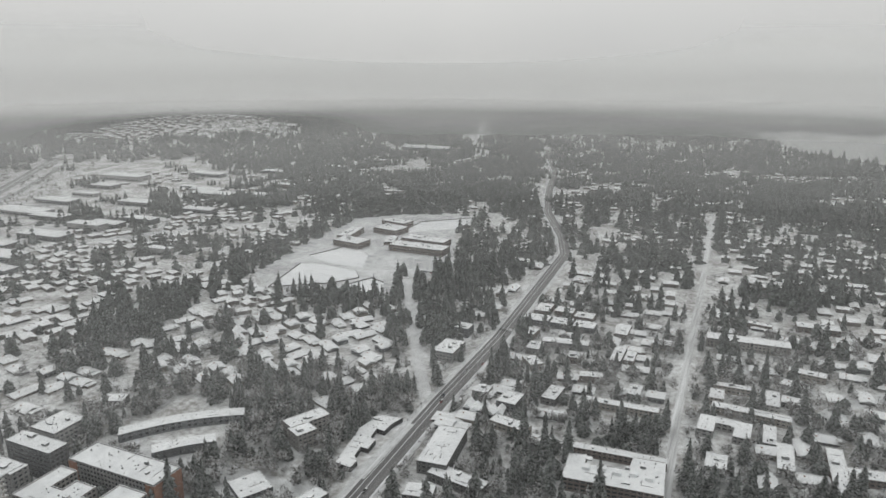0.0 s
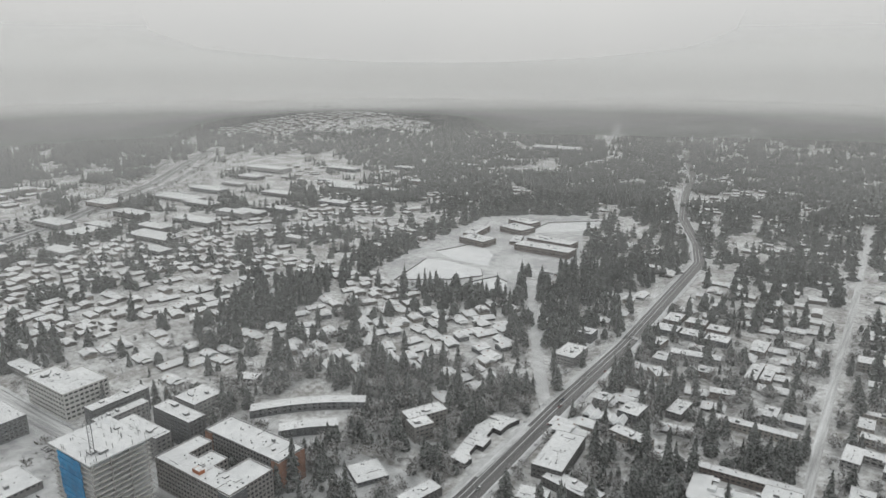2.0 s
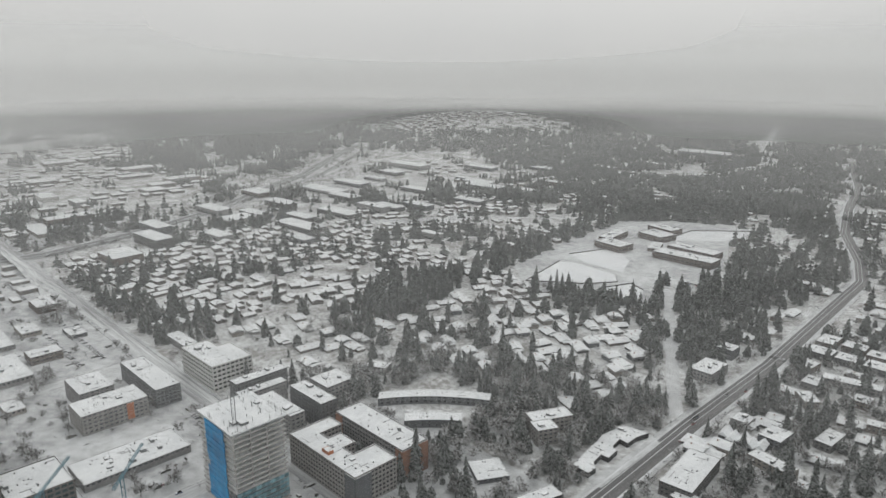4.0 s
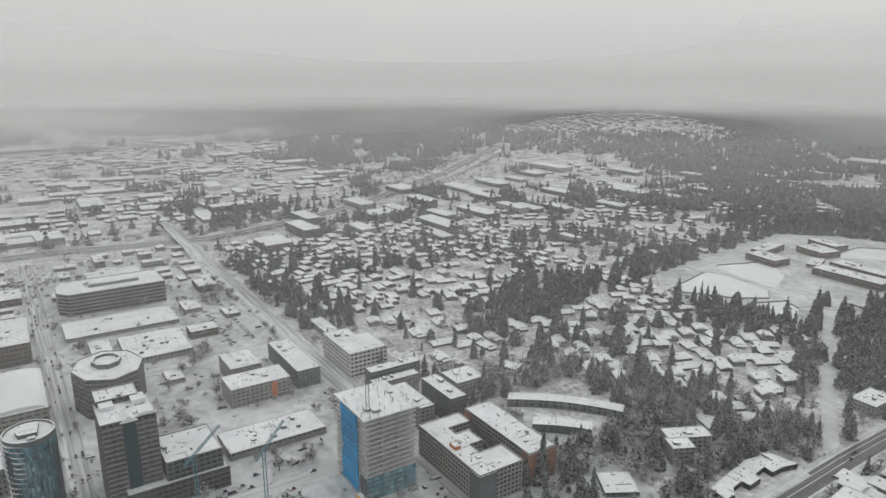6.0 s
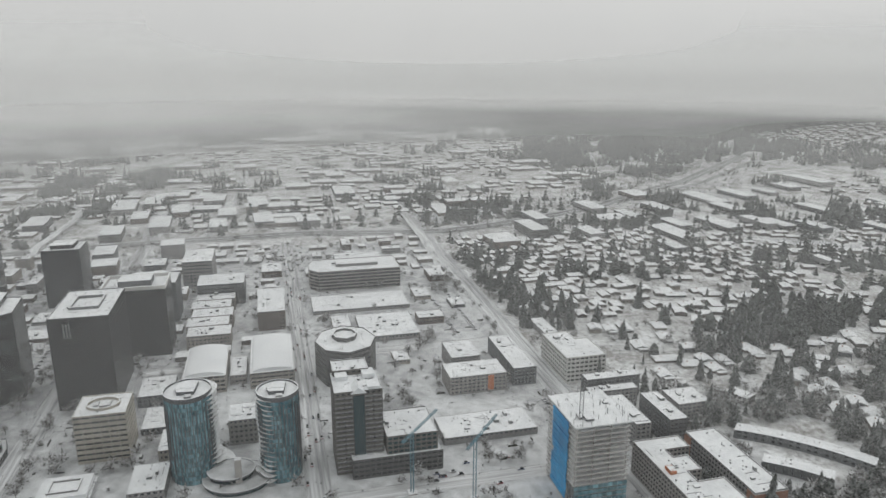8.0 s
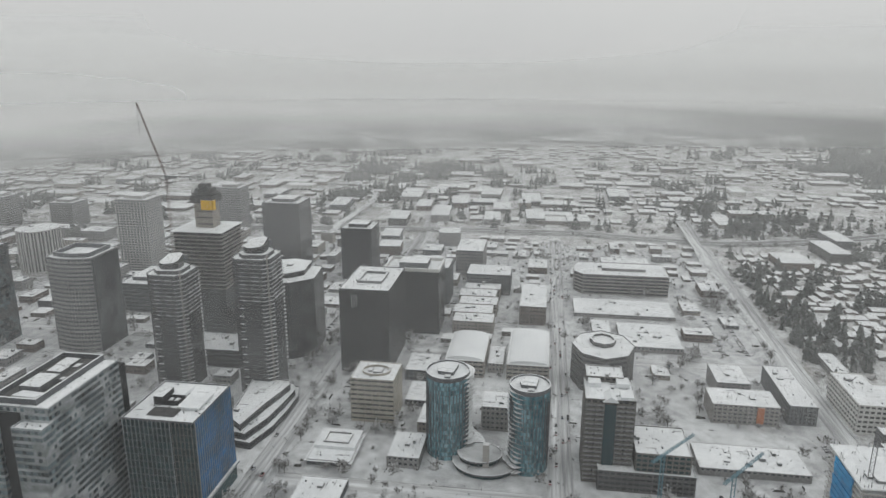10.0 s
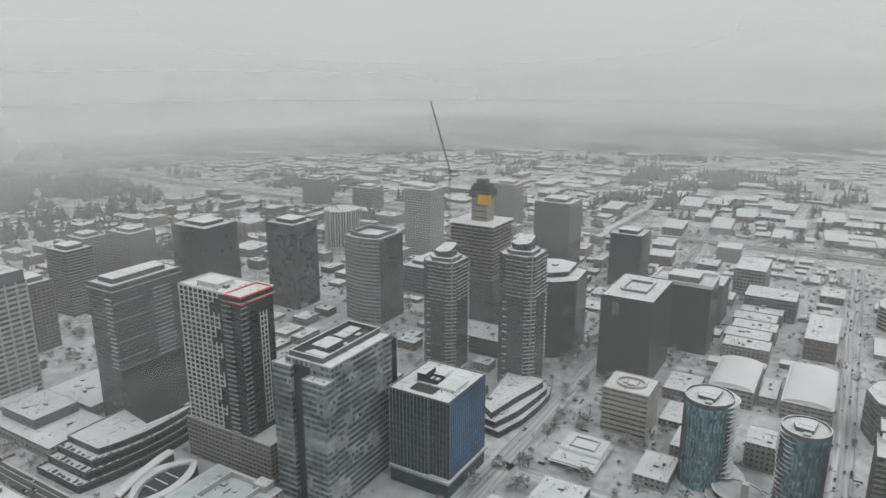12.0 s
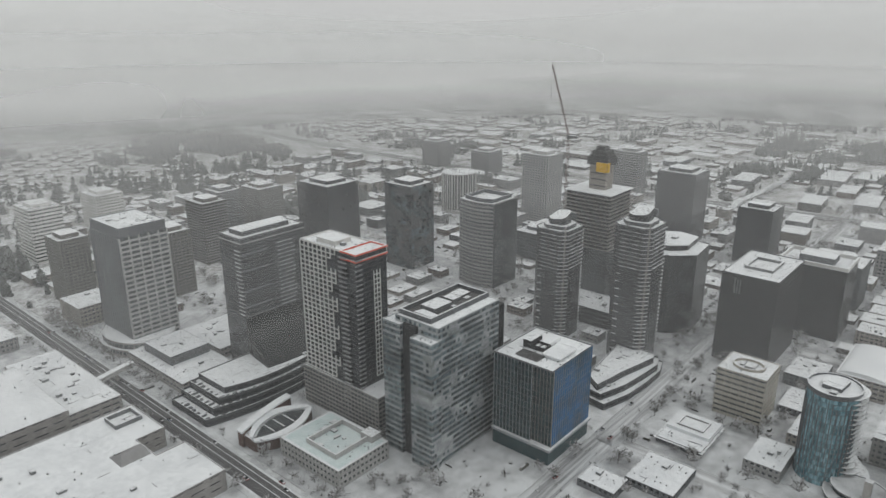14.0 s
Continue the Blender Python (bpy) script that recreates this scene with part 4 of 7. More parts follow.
for mx, my in ((372, -116), (388, -80)):
    t = thing("tower_crane", mx, my, "slim teal tower crane mast standing in snow", "crane", "teal cranes")
    part("mast", lattice(Shell(), (0, 0, 0), (0, 0, 42), 1.8, 16), STEEL, t)
    part("jib", lattice(Shell(), (-10, 8, 42), (26, -22, 42), 1.2, 16), STEEL, t)
    part("footing", Shell().box(-3, -3, 0, 3, 3, 1), CONCRETE, t)

# ---- glass ovals ----
def arc_slab(a, b, lo, hi, out, wave, n=12):
    """A balcony slab along the oval from angle lo to hi, its outer edge swinging in and out."""
    inner, outer = [], []
    for i in range(n + 1):
        q = radians(lo + (hi - lo) * i / n)
        fade = math.sin(math.pi * i / n) ** 0.5
        r = fade * (out + wave * math.sin(3.0 * math.pi * i / n))
        inner.append(((a - 0.2) * math.cos(q), (b - 0.2) * math.sin(q)))
        outer.append(((a + r) * math.cos(q), (b + r) * math.sin(q)))
    return inner[::-1] + outer


for gx, gy, ga, gb, fl in ((433, -1, 15.5, 13.5, 18), (446, 55, 17.5, 15, 18)):
    poly = oval(ga, gb, 28)
    t = building("apartment_tower", "oval teal glass apartment tower with mottled panes", "tower", gx, gy, poly, fl, 3.22, "slate", "teal", wf=0.93, bay=1.3, pier=0.06, rec=0.1, roof=False, group="glass ovals")
    z = fl * 3.22
    tall = gy > 20
    part("roof", Shell().prism(inset(poly, 0.5), z - 0.3, z + 0.2), ROOF, t, "snow-covered oval roof")
    rim = Shell()
    up = [(x, y) for x, y in poly]
    n = len(up)
    inner = inset(poly, 0.7)
    crest = [z + 1.2 + 1.6 * (0.5 - 0.5 * x / ga) for x, y in up]
    rim.add([(x, y, z - 0.4) for x, y in up] + [(x, y, c) for (x, y), c in zip(up, crest)] + [(x, y, z) for x, y in inner] + [(x, y, c) for (x, y), c in zip(inner, crest)],
            [f for i in range(n) for f in ((i, (i + 1) % n, n + (i + 1) % n, n + i), (2 * n + (i + 1) % n, 2 * n + i, 3 * n + i, 3 * n + (i + 1) % n), (n + i, n + (i + 1) % n, 3 * n + (i + 1) % n, 3 * n + i))])
    part("roof_rim", rim, WALLS["slate"], t)
    part("roof_plant", Shell().prism([(-ga * 0.35, -gb * 0.3), (ga * 0.5, -gb * 0.42), (ga * 0.6, gb * 0.2), (ga * 0.1, gb * 0.5), (-ga * 0.3, gb * 0.4)], z, z + 2.6), WALLS["slate"], t)
    part("roof_deck", Shell().prism([(-ga * 0.1, -gb * 0.3), (ga * 0.5, -gb * 0.35), (ga * 0.5, gb * 0.2), (0, gb * 0.3)], z + 2.6, z + 3.1), ROOF, t)
    part("rooftop_unit", Shell().box(-ga * 0.62, -3, z, -ga * 0.4, 1, z + 1.5), METAL, t)
    lo, hi = (-125, -20) if tall else (85, 165)
    for k in range(1, fl + 1):
        swing = 1.2 * math.sin(k * 0.55)
        spread = (max(0.0, 5.5 - k) ** 1.6 * 0.9 + (1.6 if k > fl - 6 else 0.6)) if tall else max(0.0, 4.5 - k) ** 1.5 * 0.8 - 0.6
        zs = 3.22 * k - 0.2
        part("terrace_slab", Shell().prism(arc_slab(ga, gb, lo, hi, 1.5 + spread, swing), zs, zs + 0.3), WALLS["grey"], t)
    for k in range(1, 17):
        part("wave_fin", Shell().prism([((ga + 0.5 + 0.4 * math.sin(k)) * math.cos(q), (gb + 0.5 + 0.4 * math.sin(k)) * math.sin(q)) for q in (radians(112 + 9 * k), radians(113.2 + 9 * k))] + [((ga - 0.1) * math.cos(q), (gb - 0.1) * math.sin(q)) for q in (radians(113.2 + 9 * k), radians(112 + 9 * k))], 4 + 3.22 * (k * 7 % 5), z - 3.22 * (k * 5 % 4)), BANDS["slate"], t)
t = thing("podium_block", 428, 27, "curved terrace podium between glass ovals", "podium")
for k in range(2):
    part("terrace", Shell().prism([(x + 3 * k, y + 4 * k) for x, y in oval(18 - 6 * k, 21 - 7 * k, 24)], 3.6 * k, 3.6 * k + 2.9), GLASS["seagreen"], t)
    part("terrace_roof", Shell().prism([(x + 3 * k, y + 4 * k) for x, y in oval(19 - 6 * k, 22 - 7 * k, 24)], 3.6 * k + 2.9, 3.6 * k + 3.4), LOTSNOW, t)
    part("terrace_edge", Shell().ring([(x + 3 * k, y + 4 * k) for x, y in oval(19.3 - 6 * k, 22.3 - 7 * k, 24)], [(x + 3 * k, y + 4 * k) for x, y in oval(18.6 - 6 * k, 21.6 - 7 * k, 24)], 3.6 * k + 2.8, 3.6 * k + 3.9), WALLS["slate"], t)
part("stair_tower", Shell().box(-9, -3, 0, -5, 1, 20), CONCRETE, t)

# ---- eight-sided office, long office, stepped masonry tower ----
poly = oval(31, 26, 8)
t = building("office_block", "dark eight-sided office block with snowy roof", "office", 572, -59, poly, 8, 4.0, "dark", "dark", wf=0.5, bay=4, pier=0.4, clutter=0)
part("roof_well", Shell().ring([(x * 0.42 + 5, y * 0.42) for x, y in poly], [(x * 0.36 + 5, y * 0.36) for x, y in poly], 32, 36), WALLS["dark"], t)
part("well_roof", Shell().prism([(x * 0.38 + 5, y * 0.38) for x, y in poly], 33.5, 34), ROOF, t)
poly = [(-26, -54), (26, -54), (26, 46), (10, 52), (-14, 52), (-26, 42)]
t = building("office_block", "long office block with dark window bands", "office", 826, -95, poly, 6, 3.9, "stone", "dark", wf=0.6, bay=7, pier=0.1, clutter=6)
part("plant_house", Shell().box(-8, -30, 23.4, 12, 20, 27), WALLS["grey"], t)
t = building("apartment_tower", "stepped masonry apartment tower with gabled dormer", "tower", *from_corner(418, -67, 448, -36), 18, 3.25, "taupe", "dark", wf=0.48, bay=3.8, pier=1.5, clutter=2)
building("", "", "", 20, 2, rect(18, 24), 19, 3.25, "taupe", "dark", wf=0.48, bay=3.8, pier=1.5, clutter=3, parent=t)
part("glazed_bay", Shell().box(-15.8, -3.6, 0, -14.8, 3.6, 56), GLASS["green"], t, "green glazed bay")
for k in range(1, 18):
    for y0, y1 in ((-15, -9.5), (-9, -4), (4, 9), (9.5, 15)):
        part("balcony", Shell().box(-16.5, y0, 3.25 * k - 0.1, -14.9, y1, 3.25 * k + 0.2).box(-16.5, y0, 3.25 * k + 0.2, -16.35, y1, 3.25 * k + 1.05), BALCONY, t)
part("gable", Shell().add([(-16.4, -5, 58), (-16.4, 5, 58), (-16.4, 0, 62), (-4, -5, 58), (-4, 5, 58), (-4, 0, 62)], [(0, 2, 1), (3, 4, 5), (0, 3, 5, 2), (1, 2, 5, 4)]), ROOF, t, "snowy gable")
for k, (px, py, ph) in enumerate(((-10, -10, 60.5), (8, -9, 61), (8, 9, 60.5))):
    part("roof_pavilion", Shell().box(px - 5, py - 4, 58.5, px + 5, py + 4, ph + 1), ROOF, t)
building("", "", "", -2, -34, rect(36, 34), 8, 3.25, "taupe", "green", wf=0.6, bay=3.8, pier=0.8, clutter=7, parent=t)
building("", "", "", -14, -24, rect(18, 60), 4, 3.4, "dark", "dark", wf=0.5, bay=3.8, pier=0.8, clutter=5, parent=t)
# ---- apartment courts on the avenue ----
t = building("apartment_block", "brick and orange apartment bar with snowy roof", "apartment", *from_corner(308, -288, 380, -266), 7, 3.1, "grey", "dark", wf=0.55, bay=3, pier=1.0, clutter=3)
part("brick_bay", Shell().box(-36.3, -11.2, 0, -29, 11.2, 21.5), WALLS["brick"], t, "orange brick corner bay")
part("brick_bay", Shell().box(29, -11.2, 0, 36.3, 11.2, 21.5), WALLS["brick"], t, "orange brick corner bay")
comb = [(-36, -16.5), (-14, -16.5), (-14, 1), (-3, 1), (-3, -9), (13, -9), (13, 1), (22, 1), (22, -16.5), (36, -16.5), (36, 16.5), (-36, 16.5)]
t = building("apartment_block", "brown apartment block with deep courts and snowy roof", "apartment", 341, -242, comb, 7, 3.1, "stone", "dark", wf=0.55, bay=3, pier=1.0, clutter=6)
part("stair_head", Shell().box(-4, 9, 21.7, 3, 13, 24.5), WALLS["orange"], t, "orange stair head")
part("corner_bay", Shell().box(-36.4, 4, 0, -35.8, 16.8, 21.5).box(-36.4, 16.3, 0, -26, 16.9, 21.5), WALLS["slate"], t)
poly = [(-28, -18), (10, -18), (10, -6), (28, -6), (28, 18), (-28, 18)]
t = building("office_block", "white concrete office block with punched windows", "office", 536, -254, poly, 6, 3.8, "white", "dark", wf=0.5, bay=4.2, pier=1.1, clutter=5)

# ---- low buildings ----


def keep_clear(x, y, w, d, rz=0.0):
    c, s = abs(math.cos(radians(rz))), abs(math.sin(radians(rz)))
    claim((x - (w * c + d * s) / 2, y - (w * s + d * c) / 2, x + (w * c + d * s) / 2, y + (w * s + d * c) / 2))


CELLS = {}


def claim(box):
    """Notes a taken rectangle in the cells that it touches."""
    for i in range(int(box[0] // 60), int(box[2] // 60) + 1):
        for j in range(int(box[1] // 60), int(box[3] // 60) + 1):
            CELLS.setdefault((i, j), []).append(box)


def free(x, y, gap):
    for i in (int((x - gap) // 60), int((x + gap) // 60)):
        for j in (int((y - gap) // 60), int((y + gap) // 60)):
            for x0, y0, x1, y1 in CELLS.get((i, j), ()):
                if x0 - gap < x < x1 + gap and y0 - gap < y < y1 + gap:
                    return False
    return True


def low(label, x, y, w, d, floors, wall, rz=0.0, name="apartment_block", category="apartment", sh=3.1, clutter=4, **style):
    style = {"wf": 0.45, "bay": 3.6, "pier": 1.5, **style}
    keep_clear(x, y, w, d, rz)
    return building(name, label, category, x, y, rect(w, d), floors, sh, wall, "grey" if wall in ("stone", "tan", "pale", "grey") else "dark", rz=rz, clutter=clutter, lip=0.5, **style)


low("grey apartment block with snowy flat roof", 283, -387, 32, 14, 4, "stone", 64)
low("grey apartment wing with snowy flat roof", 276, -372, 16, 14, 4, "stone", 64)
zig = [(239, -357), (247, -404), (244, -426), (226, -429), (229, -418), (229, -407), (236, -408), (234, -395), (229, -393), (228, -381), (234, -381), (232, -369), (227, -364), (227, -356)]
building("shop_row", "single-storey shops with one stepped snowy roof", "shop", 235, -392, [(x - 235, y + 392) for x, y in zig], 1, 3.6, "dark", "dark", clutter=3, lip=0.3, wf=0.5, bay=3, pier=0.4)
keep_clear(233, -392, 24, 76)
low("dark timber hall with snowy flat roof", 178, -399, 21, 50, 3, "dark", 6, "hall", "hall", clutter=0)
low("dark timber hall wing beside the road", 155, -371, 40, 13, 2, "dark", -10, "hall", "hall", clutter=1)
low("dark low shop with snowy roof", 231, -310, 28, 12, 2, "dark", 76, "shop", "shop", clutter=2)
low("low garage with snow-covered deck", 276, -313, 22, 23, 1, "slate", 60, "garage", "garage", clutter=0)
low("grey office with snowy flat roof beside the road", 243, -559, 20, 31, 3, "grey", 0, "office_block", "office")
low("grey office with snowy flat roof beside the road", 250, -612, 15, 16, 3, "slate", 0, "office_block", "office", clutter=2)
WEST_BLOCKS = (
    (194, -707, 16, 26, 2, "brown", 0), (171, -708, 20, 17, 2, "brown", 0), (148, -700, 20, 17, 2, "brown", 0), (190, -674, 22, 19, 2, "slate", 0), (166, -674, 21, 18, 2, "slate", 0), (142, -674, 22, 19, 2, "slate", 0),
    (187, -634, 12, 20, 2, "brown", -6), (173, -602, 13, 19, 2, "grey", 0), (149, -623, 44, 13, 2, "grey", 8), (133, -595, 13, 15, 2, "brown", 0), (165, -568, 20, 12, 2, "tan", -48), (186, -497, 13, 14, 2, "grey", 0),
    (158, -486, 16, 21, 3, "slate", -4), (131, -514, 12, 25, 2, "dark", -4), (147, -453, 30, 12, 2, "tan", -11), (172, -349, 19, 15, 2, "dark", 12),
    (77, -516, 58, 9, 2, "tan", 2), (67, -444, 68, 8, 2, "brown", 4), (-11, -690, 74, 17, 3, "stone", 3), (-3, -586, 32, 8, 2, "tan", 2), (9, -566, 11, 18, 2, "tan", 0), (-32, -575, 11, 28, 2, "pale", 0), (-17, -545, 57, 10, 2, "tan", -3),
    (-30, -513, 9, 28, 2, "grey", 0), (3, -461, 14, 20, 2, "grey", 0), (-40, -486, 11, 36, 2, "pale", 0), (-72, -479, 11, 64, 2, "brown", 2), (-90, -484, 26, 13, 2, "brown", 10),
    (15, -760, 13, 19, 2, "grey", 0), (-19, -749, 28, 9, 2, "brown", -10), (-75, -765, 40, 16, 2, "brown", 2), (97, -614, 10, 36, 2, "dark", 0), (86, -613, 9, 24, 2, "brown", 0), (104, -676, 13, 30, 2, "brown", 0), (64, -658, 18, 14, 2, "tan", 0), (71, -546, 11, 20, 2, "grey", 0),
    (110, -560, 20, 11, 2, "brown", 12), (-60, -640, 30, 11, 2, "tan", -8))
for lx, ly, lw, ld, lf, lc, lr in WEST_BLOCKS:
    low("flat-roofed apartment block under snow", lx, ly, lw, ld, lf, lc, lr, clutter=2, sh=2.9)
court = [(32, 15), (32, -15), (20, -17), (20, -6), (-8, -8), (-10, -24), (-31, -24), (-31, 15)]
keep_clear(62, -413, 64, 40)
t = building("apartment_block", "long brown apartment court with a wide snowy deck", "apartment", 62, -412, [(x, y) for x, y in court[::-1]], 3, 3.0, "brown", "dark", rz=5, clutter=7, lip=0.5, wf=0.55, bay=4, pier=1.0)
for k in range(5):
    part("stair_head", Shell().box(-24 + 10 * k, -3 - 2 * (k % 2), 9, -19 + 10 * k, 2 - 2 * (k % 2), 11.4), ROOF, t)
elbow = [(-18, -13), (19, -13), (19, 12), (7, 12), (7, -3), (-6, -3), (-6, 12), (-18, 12)]
keep_clear(0, -512, 40, 28)
building("apartment_block", "grey apartment court open to the street under snow", "apartment", 0, -512, elbow, 2, 2.9, "grey", "dark", rz=-3, clutter=3, lip=0.4, wf=0.5, bay=4, pier=1.2)
# row of small gables by the road
for k in range(5):
    gx, gy = 186 - 6.5 * k, -466 + (1.5 if k % 2 else -1.5)
    t = thing("townhouse", gx, gy, "narrow gabled townhouse with steep snowy roof", "house", "townhouses by the road", 6)
    part("wall", Shell().prism([(-3, -6), (3, -6), (3, 6), (-3, 6)], 0, 6), WALLS["slate"], t)
    part("roof", Shell().add([(-3.4, -6.5, 5.8), (3.4, -6.5, 5.8), (3.4, 6.5, 5.8), (-3.4, 6.5, 5.8), (0, -6.5, 9), (0, 6.5, 9)], [(0, 4, 5, 3), (1, 2, 5, 4), (0, 1, 4), (2, 3, 5), (3, 2, 1, 0)]), ROOF, t, "steep snowy roof")
    part("window", Shell().box(-1.2, 5.9, 2.5, 1.2, 6.1, 4.5), GLASS["dark"], t)
keep_clear(173, -466, 36, 16)


def crescent(x, y, length, width, floors, rz, sag):
    """A gently curved apartment bar."""
    n = 8
    pts = []
    for side in (-1, 1):
        row = []
        for i in range(n + 1):
            u = i / n - 0.5
            row.append((u * length, side * width / 2 + sag * (1 - 4 * u * u)))
        pts += row if side < 0 else row[::-1]
    for i in range(9):
        u = (i / 8 - 0.5) * length * 0.94
        v = sag * (1 - 4 * (i / 8 - 0.5) ** 2)
        keep_clear(x + u * math.cos(radians(rz)) - v * math.sin(radians(rz)), y + u * math.sin(radians(rz)) + v * math.cos(radians(rz)), 11, 11)
    return building("apartment_block", "long curved apartment bar with smooth snowy roof", "apartment", x, y, pts, floors, 3.2, "slate", "dark", rz=rz, clutter=0, lip=0.3, wf=0.5, bay=7, pier=2.4)


crescent(370, -354, 90, 12, 2, 44, -6)
crescent(347, -330, 43, 12, 2, 46, -2)

# blocks south of the avenue
low("grey apartment block with deep court and snowy roof", 433, -300, 24, 26, 6, "grey", 0)
low("brown apartment block with snowy roof", 418, -272, 42, 14, 7, "slate", 0)
low("grey apartment block with tall bays", 424, -248, 44, 12, 6, "grey", 0)
low("grey office bar with snowy roof", 480, -262, 11, 46, 6, "slate", 0, "office_block", "office")
low("grey office bar with snowy roof", 464, -255, 9, 40, 5, "grey", 0, "office_block", "office")
low("dark flat-roofed pavilion among firs", 449, -360, 20, 13, 2, "dark", 25, "pavilion", "house", clutter=0)
low("low retail row with snowy roof", 610, -262, 70, 14, 2, "grey", 0, "shop_row", "shop")
# blocks north of the avenue
low("low parking building with snow-covered deck", 453, -148, 32, 70, 1, "grey", 0, "parking_deck", "garage", 5.5, 14, wf=0.3)
t = low("grey apartment block with orange bay", 524, -160, 28, 48, 5, "stone", 0)
part("orange_bay", Shell().box(-14.5, -13, 2, -13.8, -8, 15), WALLS["orange"], t, "orange panelled bay")
low("grey apartment block with snowy roof", 566, -160, 36, 26, 5, "grey", 0)
low("dark brick apartment block on the avenue", 551, -202, 72, 20, 5, "slate", 0)
low("wide single-storey market hall with snowy roof", 667, -110, 62, 56, 1, "grey", 0, "shop_row", "shop", 5.5, 16)
low("low shop with snowy roof", 683, -66, 44, 18, 1, "tan", 0, "shop", "shop", 4.5, 5)
low("parking deck under snow", 748, -93, 50, 104, 1, "grey", 0, "parking_deck", "garage", 4.0, 10, wf=0.3)
low("low shop under snow", 760, -165, 30, 18, 1, "tan", 0, "shop", "shop", 4.5, 3)
low("low shop under snow", 590, -110, 22, 14, 1, "tan", 0, "shop", "shop", 4.0, 2)
# blocks between the second and fourth streets
low("low bank building with snowy roof", 432, 81, 33, 22, 2, "grey", 0, "shop", "shop", 4.0, 3)
low("low flat-roofed hall under smooth snow", 519, 78, 34, 38, 1, "slate", 0, "shop", "shop", 5.0, 1)
low("low plaza building with snowy roof", 478, 70, 30, 20, 2, "tan", 0, "shop", "shop", 4.0, 0)
t = low("low square pavilion with raised snowy roof", 429, 131, 37, 30, 1, "slate", 0, "pavilion", "shop", 4.0, 2, wf=0.6)
part("raised_roof", Shell().prism([(-4, -14.5), (19.5, -14.5), (19.5, 14.5), (-4, 14.5)], 4.3, 6.6), ROOF, t)
part("roof_well", Shell().ring([(0, -9), (14, -9), (14, 9), (0, 9)], [(1, -8), (13, -8), (13, 8), (1, 8)], 6.6, 7.8), WALLS["grey"], t)
part("eaves", Shell().ring([(-20, -16.5), (20.5, -16.5), (20.5, 16.5), (-20, 16.5)], [(-18, -14.8), (18.3, -14.8), (18.3, 14.8), (-18, 14.8)], 3.4, 3.9), WALLS["slate"], t)
low("low shop with snowy roof", 373, 126, 34, 30, 1, "slate", 0, "shop", "shop", 5.0, 2)
low("low shop with snowy roof", 345, 150, 18, 24, 1, "slate", 0, "shop", "shop", 5.0, 2)
low("grey office with snowy roof", 565, 93, 36, 26, 3, "slate", 0, "office_block", "office")
low("office wing with snowy roof", 728, 2, 76, 27, 5, "brown", 0, "office_block", "office", 4.0, 4)
low("grey office block with flat roof", 800, 55, 40, 50, 6, "slate", 0, "office_block", "office", 4.0)
low("grey office block with flat roof", 880, 85, 60, 34, 8, "grey", 0, "office_block", "office", 4.0)
low("low shop with snowy roof", 890, 0, 40, 24, 2, "brown", 0, "shop", "shop", 4.0)
low("low office with snowy roof", 900, -110, 40, 60, 3, "grey", 0, "office_block", "office", 4.0)
for k in range(5):
    low("terraced block with stepped snowy roofs", 668 + k * 26, 60 + 3 * (k % 2), 24, 40, 4, "tan", 0, "terrace_block", "apartment", 3.4, 5)


def vault(x, y, w, d, wall_h, rise, label):
    """A hall under a shallow barrel roof, built over storeys with banded windows."""
    keep_clear(x, y, w, d)
    host = building("office_block", label, "office", x, y, rect(w, d), 4, wall_h / 4, "tan", "dark", wf=0.45, bay=5, pier=1.0, roof=False)
    inner, n = d * 0.94, 14
    arc = Shell()
    verts, faces = [], []
    for sx in (-w / 2 + 2, w / 2 - 2):
        for i in range(n + 1):
            a = math.pi * i / n
            verts.append((sx, -inner / 2 * math.cos(a), wall_h + rise * math.sin(a)))
    faces = [(i, n + 1 + i, n + 2 + i, i + 1) for i in range(n)] + [tuple(range(n + 1)), tuple(range(2 * n + 1, n, -1))]
    arc.add(verts, faces)
    part("barrel_roof", arc, SNOW, host, "snow-covered barrel roof")
    part("roof", Shell().box(-w / 2, -d / 2, wall_h - 0.2, w / 2, d / 2, wall_h + 0.3), WALLS["tan"], host)
    return host


vault(592, 57, 64, 34, 15, 3.4, "barrel-roofed hall with snow and tan walls")
vault(600, 3, 80, 36, 14, 3.4, "barrel-roofed hall with snow and tan walls")
# the arterial's west side and podiums
mall = [(-78, -57), (59, -57), (59, -12), (40, -12), (40, 13), (59, 13), (59, 57), (-78, 57)]
keep_clear(130, 375, 140, 116)
t = building("shopping_mall", "huge flat shopping mall roof under smooth snow", "mall", 138, 375, mall, 3, 4.6, "stone", "dark", clutter=9, lip=0.9, wf=0.2, bay=12, pier=4)
part("skylight_hip", Shell().prism([(20, -8), (39, -8), (39, 8), (20, 8)], 14, 17, [(24, -1), (38, -1), (38, 1), (24, 1)]), BANDS["grey"], t, "grey hipped skylight")
part("plant_court", Shell().ring(rect(18, 16), rect(16.5, 14.5), 14, 17), METAL, t, at=(46, 42, 0))
low("shopping mall hall under smooth snow", 100, 494, 124, 94, 4, "stone", 0, "shopping_mall", "mall", 4.9, 0, wf=0.2, bay=12, pier=4)
low("shopping mall front with crowded roof plant", 181, 510, 38, 112, 3, "stone", 0, "shopping_mall", "mall", 4.0, 30, wf=0.3, bay=8, pier=2)
t = thing("footbridge", 218, 501, "covered footbridge with snowy roof over the arterial", "bridge", rz=15)
part("deck", Shell().box(-16, -2.2, 5.5, 16, 2.2, 9), WALLS["pale"], t)
